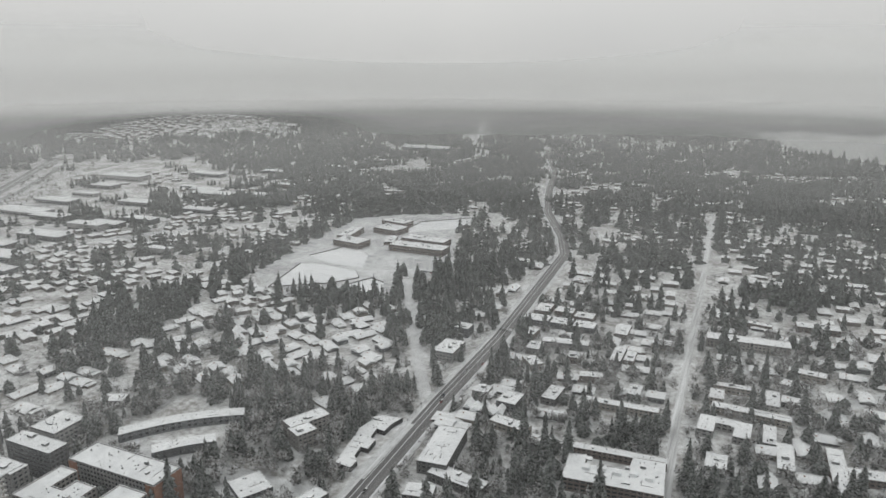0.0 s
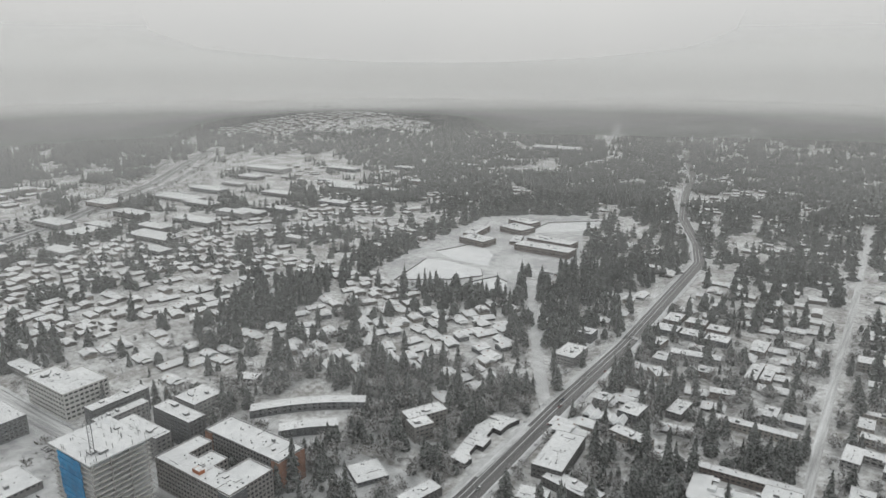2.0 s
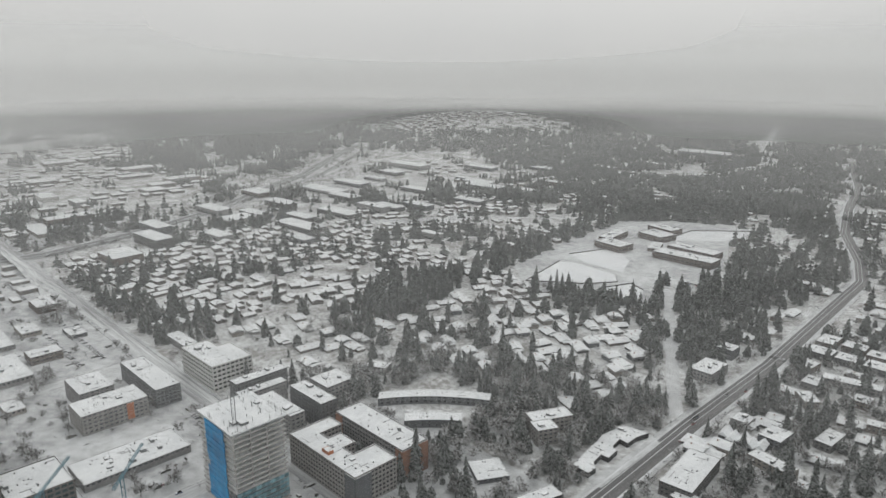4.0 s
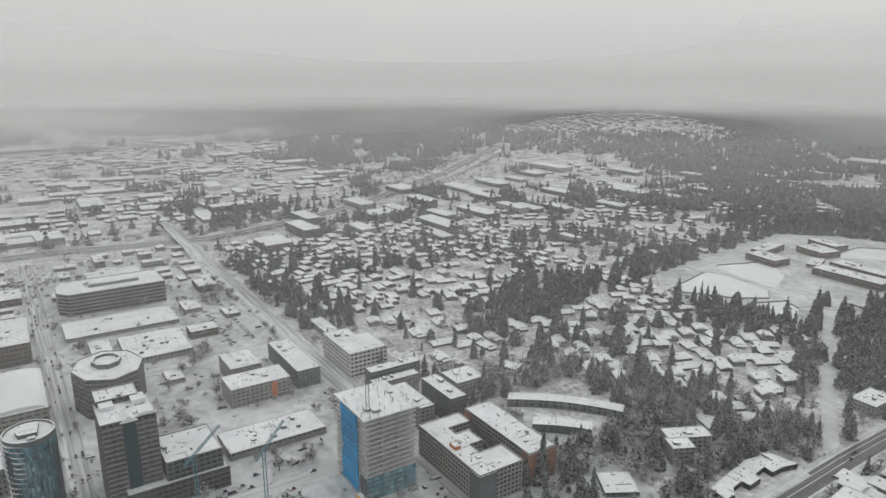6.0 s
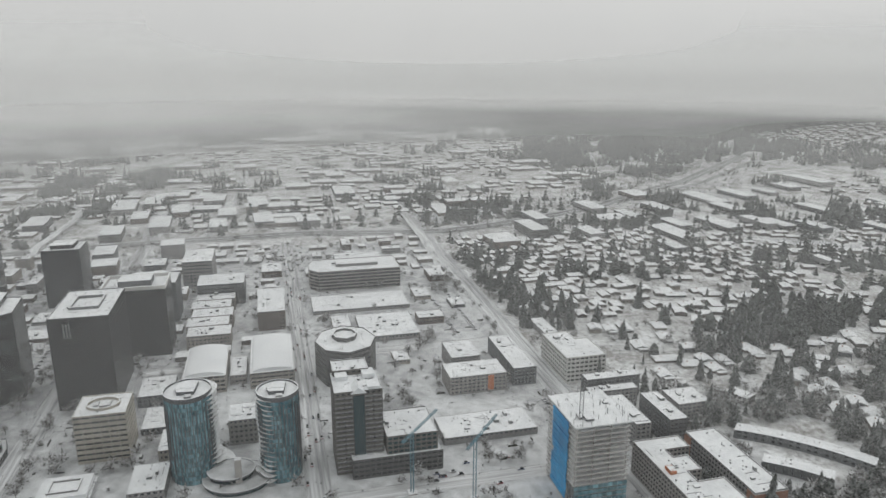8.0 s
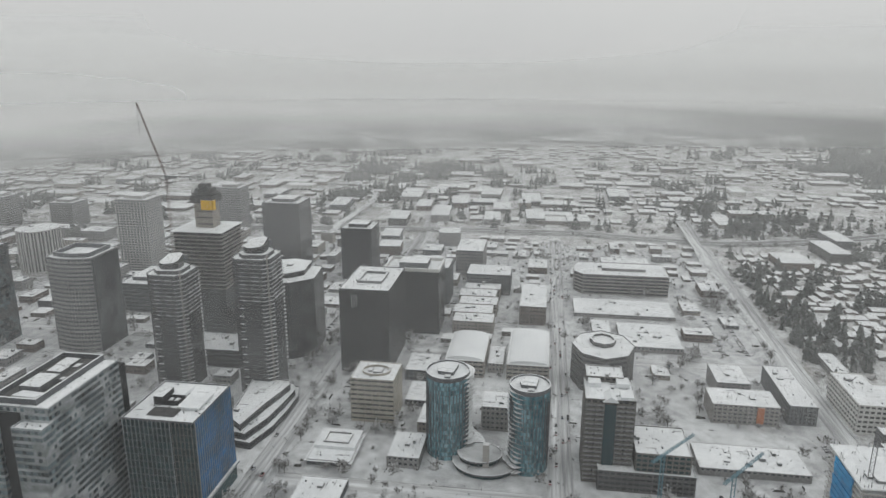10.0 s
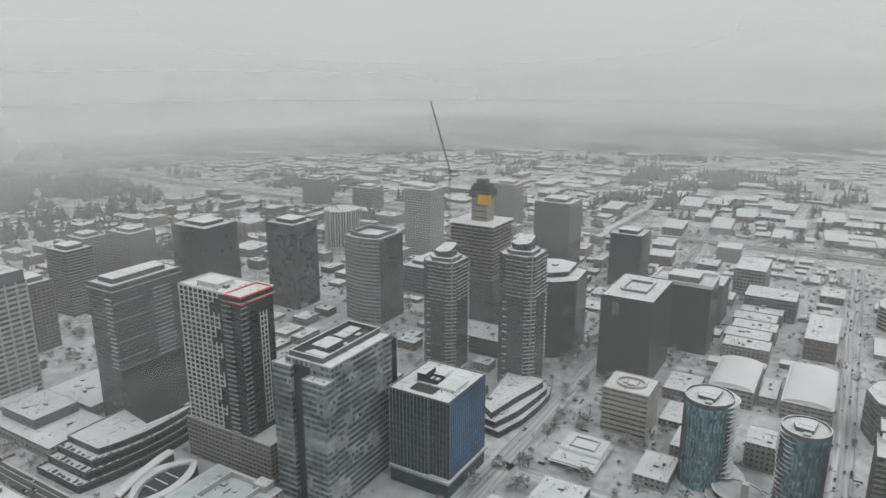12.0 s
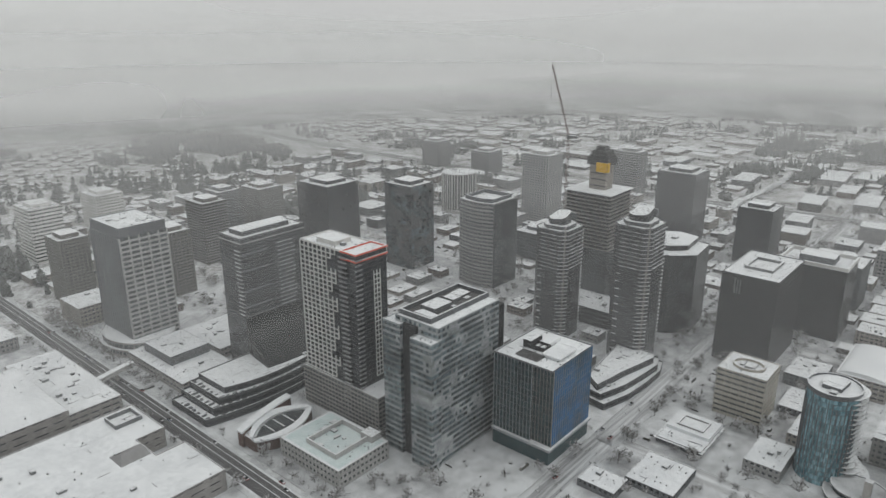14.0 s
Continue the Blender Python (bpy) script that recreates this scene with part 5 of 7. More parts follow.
part("roof", Shell().box(-16.2, -2.5, 9, 16.2, 2.5, 9.5), ROOF, t)
part("pier", Shell().box(-1, -1, 0, 1, 1, 5.5), CONCRETE, t)
for k, (pa, pb) in enumerate(((31, 40), (28, 36))):
    building("podium_block", "curved glass podium at the tower foot", "podium", 265, 556, oval(pa, pb, 22), 1, 6 + 5 * k, "stone", "grey", wf=0.6, bay=4, pier=0.4, clutter=0)
keep_clear(265, 556, 62, 80)
low("arcaded brick podium with snowy terrace", 262, 482, 46, 84, 2, "stone", 0, "podium_block", "shop", 4.5, 14, wf=0.4, bay=5, pier=1.4)
low("flat upper hall with smooth snowy roof", 266, 494, 34, 42, 4, "slate", 0, "podium_block", "shop", 4.1, 4, wf=0.2)
low("low deck with roof plant under snow", 318, 500, 56, 60, 2, "stone", 0, "podium_block", "shop", 4.5, 20)
for k, (west, south, top) in enumerate(((226, 379.5, 4.0), (234, 382.5, 8.2), (241, 386.0, 12.0), (249, 391.0, 16.0))):
    curve = [(west + (332 - west) * u, south + (8 if u < 0.5 else 5) * (1 - 2 * u) ** 2) for u in (0.0, 0.1, 0.22, 0.36, 0.5, 0.66, 0.83, 1.0)]
    poly = [(x - 290, y - 405) for x, y in curve] + [(62, -4), (62, 28), (west - 290, 28)]
    building("podium_block", "curved dark glass podium step with a snowy rim", "podium", 290, 405, poly, k + 1, top / (k + 1), "smoke", "dark", wf=0.7, bay=5, pier=0.3, clutter=9 if k < 3 else 3, lip=2.1 if k < 3 else 1.2)
    if k < 3:
        row = thing("planter_row", 290, 405, "snow-dusted planters and benches along a podium terrace", "planters")
        drop = random.Random(40 + k)
        for u in [i / 19 for i in range(20)]:
            px, py = west - 290 + 3 + (332 - west) * u, south - 405 + 2.6 + (8 if u < 0.5 else 5) * (1 - 2 * u) ** 2
            w = drop.uniform(0.8, 2.2)
            part("planter", Shell().box(px - w, py - 0.7, top + 0.2, px + w, py + 0.5, top + drop.uniform(0.8, 1.5)), BANDS["smoke"], row)
        for i in range(7):
            py = south - 405 + 10 + i * 5.5
            part("planter", Shell().box(west - 290 + 1.5, py, top + 0.2, west - 290 + drop.uniform(3, 7), py + drop.uniform(0.8, 2.4), top + drop.uniform(0.8, 1.6)), BANDS["slate"], row)
keep_clear(290, 402, 136, 60)
t = thing("hall", 252, 346, "dark brick hall with curving snowy ribbon roofs round a glazed strip", "hall")
span_s = [i / 10 - 1 for i in range(21)]


def ribbon_roof(reach, off_a, bow_a, off_b, bow_b, z0, rise, thick, shift=0.0, slant=0.0):
    """A curved band between two bowed edges, climbing along its length."""
    outer = [(reach * u + shift, off_a + bow_a * (1 - u * u) + slant * u) for u in span_s]
    inner = [(reach * u + shift, off_b + bow_b * (1 - u * u) + slant * u) for u in span_s]
    lo = [(x, y, z0 + rise * u - thick) for (x, y), u in zip(outer + inner, span_s + span_s)]
    hi = [(x, y, z + thick) for x, y, z in lo]
    n = len(span_s)
    faces = []
    for i in range(n - 1):
        faces += [(i, i + 1, n + i + 1, n + i), (2 * n + i, 3 * n + i, 3 * n + i + 1, 2 * n + i + 1), (i, 2 * n + i, 2 * n + i + 1, i + 1), (n + i, n + i + 1, 3 * n + i + 1, 3 * n + i)]
    faces += [(0, n, 3 * n, 2 * n), (n - 1, 3 * n - 1, 4 * n - 1, 2 * n - 1)]
    return Shell().add(lo + hi, faces)


part("ribbon_roof", ribbon_roof(24, 12.5, 2, 6.5, 2, 13, 1.2, 1.3, 0, 5), ROOF, t, "straight snowy ribbon roof")
part("ribbon_roof", ribbon_roof(24, -4, 15, -7.5, 11.5, 11.5, 0.8, 1.2, 2), ROOF, t, "snowy curved ribbon roof")
part("ribbon_roof", ribbon_roof(24, -4.5, -9, -9, -10.5, 10.5, 1.2, 1.2, 2, 1), ROOF, t, "snowy curved ribbon roof")
part("brick_wall", ribbon_roof(23.5, 12, 2, 7, 2, 11.7, 1.0, 11.5, 0, 5), WALLS["maroon"], t)
part("brick_wall", ribbon_roof(23.5, 5, 6, -8.5, -10, 9.2, 0.9, 9.2, 2), WALLS["maroon"], t)
part("rooflight", ribbon_roof(22, -7.5, 11, -5, -8.5, 9.9, 1.0, 0.5, 2), GLASS["mottled"], t, "glazed roof strip between the ribbons")
for k in range(3):
    part("rooflight_bar", Shell().box(-8 + 8 * k, -11, 10.2, -7.4 + 8 * k, 1, 10.7), ROOF, t)
keep_clear(251, 348, 50, 40)
t = low("podium with teal light painted on its snowy roof and crowded plant", 261, 295, 42, 56, 3, "pale", 0, "podium_block", "shop", 4.2, 16)
# thin added sheet carries the painted teal light spill
part("roof_membrane", Shell().prism(rect(38, 52), 12.9, 13.05), TEAL_SPILL, t, "teal light spill painted onto the roof snow")
part("roof_screen", Shell().ring([(-14, -18), (16, -18), (16, 10), (-14, 10)], [(-13, -17), (15, -17), (15, 9), (-13, 9)], 12.6, 16.5), WALLS["pale"], t)
part("stair_head", Shell().box(12, -22, 12.6, 20, -12, 17.5), WALLS["pale"], t)
low("small pale pavilion with columns", 361, 229, 14, 12, 3, "pale", 0, "pavilion", "shop", 4.0, 1, wf=0.7, bay=3, pier=0.8)
low("round-fronted office on the arterial", 262, 640, 40, 40, 5, "tan", 0, "office_block", "office", 3.8)
WEDGES = (
    [(422, 191), (447, 184), (472, 182), (496, 182), (512, 187), (512, 222), (440, 222), (424, 206)],
    [(426, 196), (450, 189), (474, 186), (496, 184.5), (508, 189), (508, 222), (440, 220), (428, 207)],
    [(430, 201), (462, 196), (482, 191.5), (497, 188.5), (504, 192), (504, 222), (440, 214)])
for k, outline in enumerate(WEDGES):
    building("podium_block", "wedge-shaped podium with curved snowy terraces", "podium", 470, 204, [(x - 470, y - 204) for x, y in outline], k + 1, 4.4, "smoke", "dark", wf=0.6, bay=5, pier=0.3, clutter=(16, 14, 4)[k], lip=1.2)
keep_clear(468, 203, 94, 44)
low("low link building between the barrel-roofed halls", 592, 31, 40, 13, 2, "stone", 0, "shop_row", "shop", 4.2, 4, wf=0.4)
t = building("podium_block", "dark glazed podium with a snowy edge below the unfinished tower", "podium", 566, 285, rect(38, 70), 4, 4.0, "smoke", "dark", wf=0.7, bay=5, pier=0.2, clutter=8, lip=0.8)
keep_clear(566, 285, 38, 70)
low("low podium under snow with planters", 452, 250, 60, 40, 2, "grey", 0, "podium_block", "shop", 4.0, 10)
low("narrow office between the ovals", 486, 24, 26, 20, 5, "stone", 0, "office_block", "office", 3.8, 4)

for ob in [o for o in scene.objects if o.parent is None and o.name.split(".")[0] in ("office_tower", "apartment_tower", "office_block", "apartment_block", "podium_block", "tower_under_construction", "shop_row")]:
    ca, sa = math.cos(ob.rotation_euler.z), math.sin(ob.rotation_euler.z)
    corners = [(ob.location.x + c[0] * ca - c[1] * sa + p.location.x, ob.location.y + c[0] * sa + c[1] * ca + p.location.y) for p in ob.children for c in p.bound_box if p.name.split(".")[0] in ("core", "roof", "roof_slab", "parapet")]
    if corners:
        claim((min(c[0] for c in corners), min(c[1] for c in corners), max(c[0] for c in corners), max(c[1] for c in corners)))
# random blocks that fill the city edge and the business parks beyond the motorway
rng = random.Random(11)
for fx0, fy0, fx1, fy1, pitch, hi in ((640, 230, 1000, 640, 42, 4), (400, 190, 606, 640, 31, 2), (228, 600, 620, 1000, 46, 4), (640, 660, 1000, 1100, 52, 4), (640, -200, 1000, 160, 44, 2), (20, 640, 200, 1000, 48, 3)):
    yy = fy0
    while yy < fy1:
        xx = fx0
        while xx < fx1:
            cx, cy = xx + rng.uniform(-8, 8), yy + rng.uniform(-8, 8)
            w, d = rng.uniform(14, 0.9 * pitch), rng.uniform(12, 0.8 * pitch)
            if free(cx, cy, 0.52 * max(w, d) + 2) and min(abs(cx - 614), abs(cy - 174), abs(cx - 392), abs(cx - 216), abs(cy + 23), abs(cy + 226)) > 28 and all(math.hypot(cx - t.location.x, cy - t.location.y) > 36 for t in scene.objects if t.name.startswith(("office_tower", "apartment_tower", "tower_under"))):
                low("low city block with snowy flat roof", cx, cy, w, d, rng.randint(1, hi), rng.choice(("grey", "tan", "slate", "brown")), clutter=1, name="city_block", category="office", sh=3.8)
            xx += pitch
        yy += pitch


# ---- business parks across the motorway: long low sheds ----
def shed(x, y, w, d, h, tone, rz=0.0):
    ob = thing("business_shed", x, y, "long low business shed under snow", "warehouse", "sheds beyond the motorway", rz, height(x, y))
    keep_clear(x, y, w, d, rz)
    part("wall", Shell().box(-w / 2, -d / 2, -2, w / 2, d / 2, h), WALLS[tone], ob)
    part("roof", Shell().box(-w / 2 - 0.4, -d / 2 - 0.4, h, w / 2 + 0.4, d / 2 + 0.4, h + 0.5), ROOF, ob)
    s = Shell()
    for k in range(int(w / 9)):
        s.box(-w / 2 + 3 + k * 9, -d / 2 - 0.15, 1.2, -w / 2 + 9 + k * 9, -d / 2 + 0.1, min(h - 1, 4))
        s.box(-w / 2 + 3 + k * 9, d / 2 - 0.1, 1.2, -w / 2 + 9 + k * 9, d / 2 + 0.15, min(h - 1, 4))
    part("window_band", s, GLASS["dark"], ob)
    return ob


for k in range(45):
    cx, cy = rng.uniform(1150, 1500), rng.uniform(-500, 1000)
    away = cx - 1110 - max(0, -cy - 250) * 0.62
    if away > 60 and free(cx, cy, 26):
        shed(cx, cy, rng.uniform(35, 90), rng.uniform(18, 40), rng.uniform(6, 12), rng.choice(("grey", "tan", "slate", "brown", "white")), rng.choice((0, 0, 0, 90)))
for cx, cy, w, d, h in ((1131, 232, 60, 30, 12), (1185, 170, 80, 30, 10), (1341, 250, 90, 40, 10), (1227, 360, 70, 30, 12), (995, 215, 44, 26, 16), (1002, 130, 30, 30, 20), (945, 250, 40, 30, 14), (960, 345, 50, 30, 12), (940, 205, 34, 30, 14), (1250, 210, 60, 26, 9), (1290, 150, 70, 30, 9), (1150, 420, 60, 40, 12), (1160, 80, 60, 26, 9), (1180, 10, 70, 30, 10), (1250, 70, 60, 30, 8), (1330, 20, 80, 34, 9), (1160, -60, 50, 36, 10), (1010, -395, 70, 26, 14), (1085, -430, 60, 24, 12), (960, -330, 50, 40, 10), (1150, -560, 70, 30, 10), (1060, -560, 40, 60, 8), (980, -480, 50, 24, 8), (1240, -700, 60, 40, 9), (1130, -680, 55, 26, 8), (1000, -640, 60, 22, 8), (880, -560, 50, 20, 7), (1090, -800, 70, 26, 8), (960, -800, 60, 24, 8), (1200, -900, 80, 30, 8), (1050, -950, 70, 26, 8), (900, -950, 60, 24, 7), (1250, -1050, 60, 30, 8), (870, -1100, 60, 24, 8), (1020, -1100, 70, 24, 8), (1150, -1250, 80, 26, 8), (880, -1860, 130, 36, 10), (1181, -814, 108, 39, 7), (1113, -672, 67, 24, 10), (984, -708, 84, 30, 8), (1290, -1141, 109, 39, 11), (976, -1069, 92, 32, 9), (1212, -973, 54, 19, 7), (1066, -593, 63, 22, 10), (946, -604, 90, 32, 8), (971, -774, 64, 22, 11), (930, -845, 58, 21, 9), (1033, -1350, 68, 24, 7), (938, -1453, 59, 21, 10), (909, -1600, 64, 22, 8), (891, -1869, 131, 47, 11), (896, -1209, 51, 18, 9), (880, -1075, 40, 14, 7), (753, -711, 36, 13, 10), (1075, -1109, 36, 13, 8)):
    shed(cx, cy, w, d, h, rng.choice(("grey", "slate", "brown", "dark")), 4)


far_sheds = Shell()
for gx in range(1130, 2900, 40):
    for gy in range(-700, 1900, 34):
        cx, cy = gx + rng.uniform(-9, 9), gy + rng.uniform(-9, 9)
        away = cx - 1110 - max(0, -cy - 250) * 0.62
        if away < 45 or noise.noise(Vector((cx / 150, cy / 150, 5.5))) < -0.2 or rng.random() < 0.15 or cy % 210 < 16 or cx % 260 < 18 or not free(cx, cy, 12):
            continue
        big = rng.random() < 0.12
        w, d, h = rng.uniform(13, 28), rng.uniform(11, 30), rng.uniform(2.8, 5.4)
        if big:
            w, d, h = rng.uniform(30, 46), rng.uniform(40, 80), rng.uniform(5, 9)
        z = height(cx, cy)
        far_sheds.box(cx - w / 2, cy - d / 2, z - 2, cx + w / 2, cy + d / 2, z + h)
        claim((cx - w / 2, cy - d / 2, cx + w / 2, cy + d / 2))
for gx in range(640, 1040, 23):
    for gy in range(-205, 640, 19):
        cx, cy = gx + rng.uniform(-5, 5), gy + rng.uniform(-5, 5)
        w, d, h = rng.uniform(9, 19), rng.uniform(8, 20), rng.uniform(3, 5.5)
        if rng.random() < 0.35 or (cx < 850 and cy < -28) or min(abs(cy + 23), abs(cy - 173)) < 20 or not free(cx, cy, 0.5 * max(w, d) + 1.5) or any(abs(cx - ob.location.x) < 34 and abs(cy - ob.location.y) < 38 for ob in scene.objects if ob.parent is None and "tower" in ob.name):
            continue
        far_sheds.box(cx - w / 2, cy - d / 2, 0, cx + w / 2, cy + d / 2, h)
        claim((cx - w / 2, cy - d / 2, cx + w / 2, cy + d / 2))
FARHOUSE = surface("far_house", (0.16, 0.145, 0.135), 0.85, snow=1.0, second=(0.10, 0.095, 0.09), scale=0.05, island=0.3)
setting("distant_sheds", far_sheds, FARHOUSE, "distant business sheds with snowy roofs", "warehouses", kind="stuff")

# ---- school campus ----
def slab(name, pts, z, label, category, material=SNOW):
    s = Shell().prism(pts, 0, z)
    return setting(name, s, material, label, category)


slab("school_grounds", [(575, -692), (598, -830), (617, -1010), (562, -1086), (430, -1126), (420, -985), (380, -900), (363, -748), (404, -776), (376, -690), (409, -672), (522, -646)], 0.25, "school grounds under trodden snow", "lawn", LOTSNOW)
slab("parking_lot", [(214, -352), (224, -352), (223, -430), (216, -430)], 0.3, "shop forecourt under snow", "parking lot", LOTSNOW)
FIELDS = ([(522, -652), (546, -752), (518, -761), (458, -752), (441, -729), (463, -695)], [(557, -790), (531, -864), (481, -821), (459, -768), (514, -770)], [(440, -699), (426, -735), (403, -724), (388, -690), (409, -674)], [(502, -935), (504, -1040), (430, -1108), (436, -1019), (483, -977)])
for pts in FIELDS:
    slab("sports_field", pts, 0.5, "level sports field under smooth snow", "field", SNOW)
    fence = thing("fence", 0, 0, "dark chain-link fence round a snowy sports field", "fence", "fences of the school fields")
    for k, ((ax, ay), (bx, by)) in enumerate(zip(pts, pts[1:] + pts[:1])):
        if k == 0 or rng.random() < 0.5:
            d = Vector((by - ay, ax - bx)).normalized() * 0.35
            part("fence_run", Shell().prism([(ax + d.x, ay + d.y), (ax - d.x, ay - d.y), (bx - d.x, by - d.y), (bx + d.x, by + d.y)], 0.4, 1.7), TWIGS, fence)
slab("parking_lot", [(470, -824), (396, -846), (368, -835), (367, -760), (414, -792)], 0.4, "school parking lot under snow", "parking lot", LOTSNOW)
for pts in ([(1105, -250), (1195, -245), (1190, -300), (1110, -300)], [(1140, -310), (1260, -270), (1272, -395), (1130, -380)], [(940, -500), (965, -555), (905, -520), (880, -450)], [(838, -850), (900, -735), (870, -720), (790, -800)], [(965, -475), (1040, -505), (1052, -484), (984, -460)]):
    slab("parking_lot", pts, 0.6, "open lot under trodden snow", "lot", LOTSNOW)
for sx, sy, sw, sd, sf, sr in ((427, -873, 84, 27, 2, 0), (435, -913, 70, 26, 2, -3), (532, -862, 46, 30, 2, -8), (560, -905, 20, 60, 2, 8), (516, -955, 44, 34, 2, -12), (528, -1000, 46, 26, 2, -12), (490, -905, 16, 40, 1, 20)):
    low("flat-roofed school wing under snow", sx, sy, sw, sd, sf, "brown", sr, "school_wing", "school", 4.6, 5, wf=0.35, bay=6, pier=1.5)


# ---- houses ----
def house(kind, wall):
    """A suburban house: walls, snowy pitched roof with eaves, windows, door and chimney."""
    ob = thing("house", 0, 0, f"{wall} timber house with a snow-covered {kind} roof", "house", "houses of the suburb")
    w, d, h, r = {"gable": (16, 11, 2.7, 1.5), "hip": (17, 12, 2.8, 1.7), "double": (13, 11, 5.0, 1.7), "long": (22, 11, 2.8, 1.4)}[kind]
    walls = Shell().box(-w / 2, -d / 2, -2.5, w / 2, d / 2, h)
    e, t = 0.9, 0.35
    roof = Shell()
    a = 0 if kind != "hip" else d / 2
    for z in (0, t):
        roof.v += [(-w / 2 - e, -d / 2 - e, h - 0.3 + z), (w / 2 + e, -d / 2 - e, h - 0.3 + z), (w / 2 + e, d / 2 + e, h - 0.3 + z), (-w / 2 - e, d / 2 + e, h - 0.3 + z), (-w / 2 - e + a, 0, h + r + z), (w / 2 + e - a, 0, h + r + z)]
    roof.f += [(6, 7, 11, 10), (8, 9, 10, 11), (7, 8, 11), (9, 6, 10), (0, 4, 5, 1), (2, 5, 4, 3), (1, 5, 2), (3, 4, 0), (0, 1, 7, 6), (1, 2, 8, 7), (2, 3, 9, 8), (3, 0, 6, 9)]
    if kind == "gable":
        roof.box(-w / 2 - 5, -d / 2 + 0.5, 2.4, -w / 2 - 0.2, d / 2 - 1.5, 2.8)
        walls.box(-w / 2 - 4.6, -d / 2 + 0.9, -2.5, -w / 2, d / 2 - 1.9, 2.4)
    part("wall", walls, WALLS[wall], ob)
    top = part("roof", roof, ROOF, ob, "snow-covered roof")
    pane = Shell()
    for k in range(3):
        pane.box(-w / 2 + 2 + k * 4.2, -d / 2 - 0.08, 0.9, -w / 2 + 4 + k * 4.2, -d / 2 + 0.1, 2.3)
        pane.box(-w / 2 + 2 + k * 4.2, d / 2 - 0.1, 0.9, -w / 2 + 4 + k * 4.2, d / 2 + 0.08, 2.3)
    part("window", pane, GLASS["dark"], ob)
    part("chimney", Shell().box(w * 0.2, 0.6, h, w * 0.2 + 0.9, 1.5, h + r + 1.0), WALLS["brick"], top)
    return ob


KINDS = [house(k, c) for k, c in (("gable", "brown"), ("hip", "dark"), ("double", "slate"), ("long", "brown"), ("gable", "grey"), ("hip", "tan"), ("long", "dark"), ("double", "tan"), ("gable", "dark"))]
LOTS = []


def plant_house(x, y, rz, kind=None):
    i = rng.randrange(len(KINDS)) if kind is None else kind
    keep_clear(x, y, 15, 12)
    LOTS.append((x, y))
    copy_thing(KINDS[i], pose(x, y, height(x, y), 0, 0, rz))


SCHOOL_LANE = [(531, -497), (532, -522), (539, -549), (501, -479), (504, -511), (465, -467), (541, -589), (473, -543), (538, -643), (463, -561), (468, -581), (422, -539), (487, -638), (421, -482), (417, -443), (413, -423), (404, -443), (466, -424), (370, -462), (363, -475), (349, -479), (349, -461), (388, -468), (384, -430), (353, -499), (355, -527), (352, -543), (352, -562), (313, -559), (305, -545), (301, -507), (302, -487), (302, -466), (314, -466)]
AVENUE_SIDE = [(529, -459), (525, -432), (537, -431), (547, -376), (519, -374), (504, -375), (531, -343), (504, -324), (606, -380), (578, -370), (703, -524), (681, -492), (744, -493), (690, -450), (650, -438), (518, -392), (516, -359), (611, -328), (610, -344), (612, -312), (565, -335), (758, -335), (720, -324), (801, -331), (768, -398), (758, -419), (685, -386), (757, -459), (716, -464), (705, -448), (745, -363), (696, -486), (667, -522), (675, -550)]
ARTERIAL_SIDE = [(193, -744), (190, -800), (198, -862), (187, -861), (177, -860), (166, -856), (186, -831), (174, -826), (165, -734), (107, -688), (93, -682), (107, -731), (85, -747), (67, -753), (74, -660), (62, -664), (82, -620), (72, -547), (54, -546), (185, -497), (173, -509), (169, -523), (182, -577), (181, -452), (189, -449), (197, -446), (184, -438), (192, -435), (255, -740), (249, -695), (250, -766), (255, -666), (276, -887), (293, -886), (262, -878), (249, -867), (279, -866)]
WEST_STREETS = [(21, -900), (-9, -913), (-17, -1032), (-57, -928), (-90, -907), (-125, -944), (-125, -1004), (-94, -998), (99, -796), (136, -761), (88, -638), (-22, -748), (20, -755), (-31, -747), (-73, -771), (-99, -740), (-106, -677), (-120, -706), (60, -696)]
for lots, turn in ((SCHOOL_LANE, -28), (AVENUE_SIDE, -8), (ARTERIAL_SIDE, 2), (WEST_STREETS, 0)):
    for hx, hy in lots:
        plant_house(hx, hy, turn + rng.choice((0, 0, 90)) + rng.uniform(-6, 6), 0 if lots is ARTERIAL_SIDE and hy < -820 and hx < 200 else None)


def inside(poly, x, y):
    hit = False
    for (ax, ay), (bx, by) in zip(poly, poly[1:] + poly[:1]):
        if (ay > y) != (by > y) and x < (bx - ax) * (y - ay) / (by - ay) + ax:
            hit = not hit
    return hit


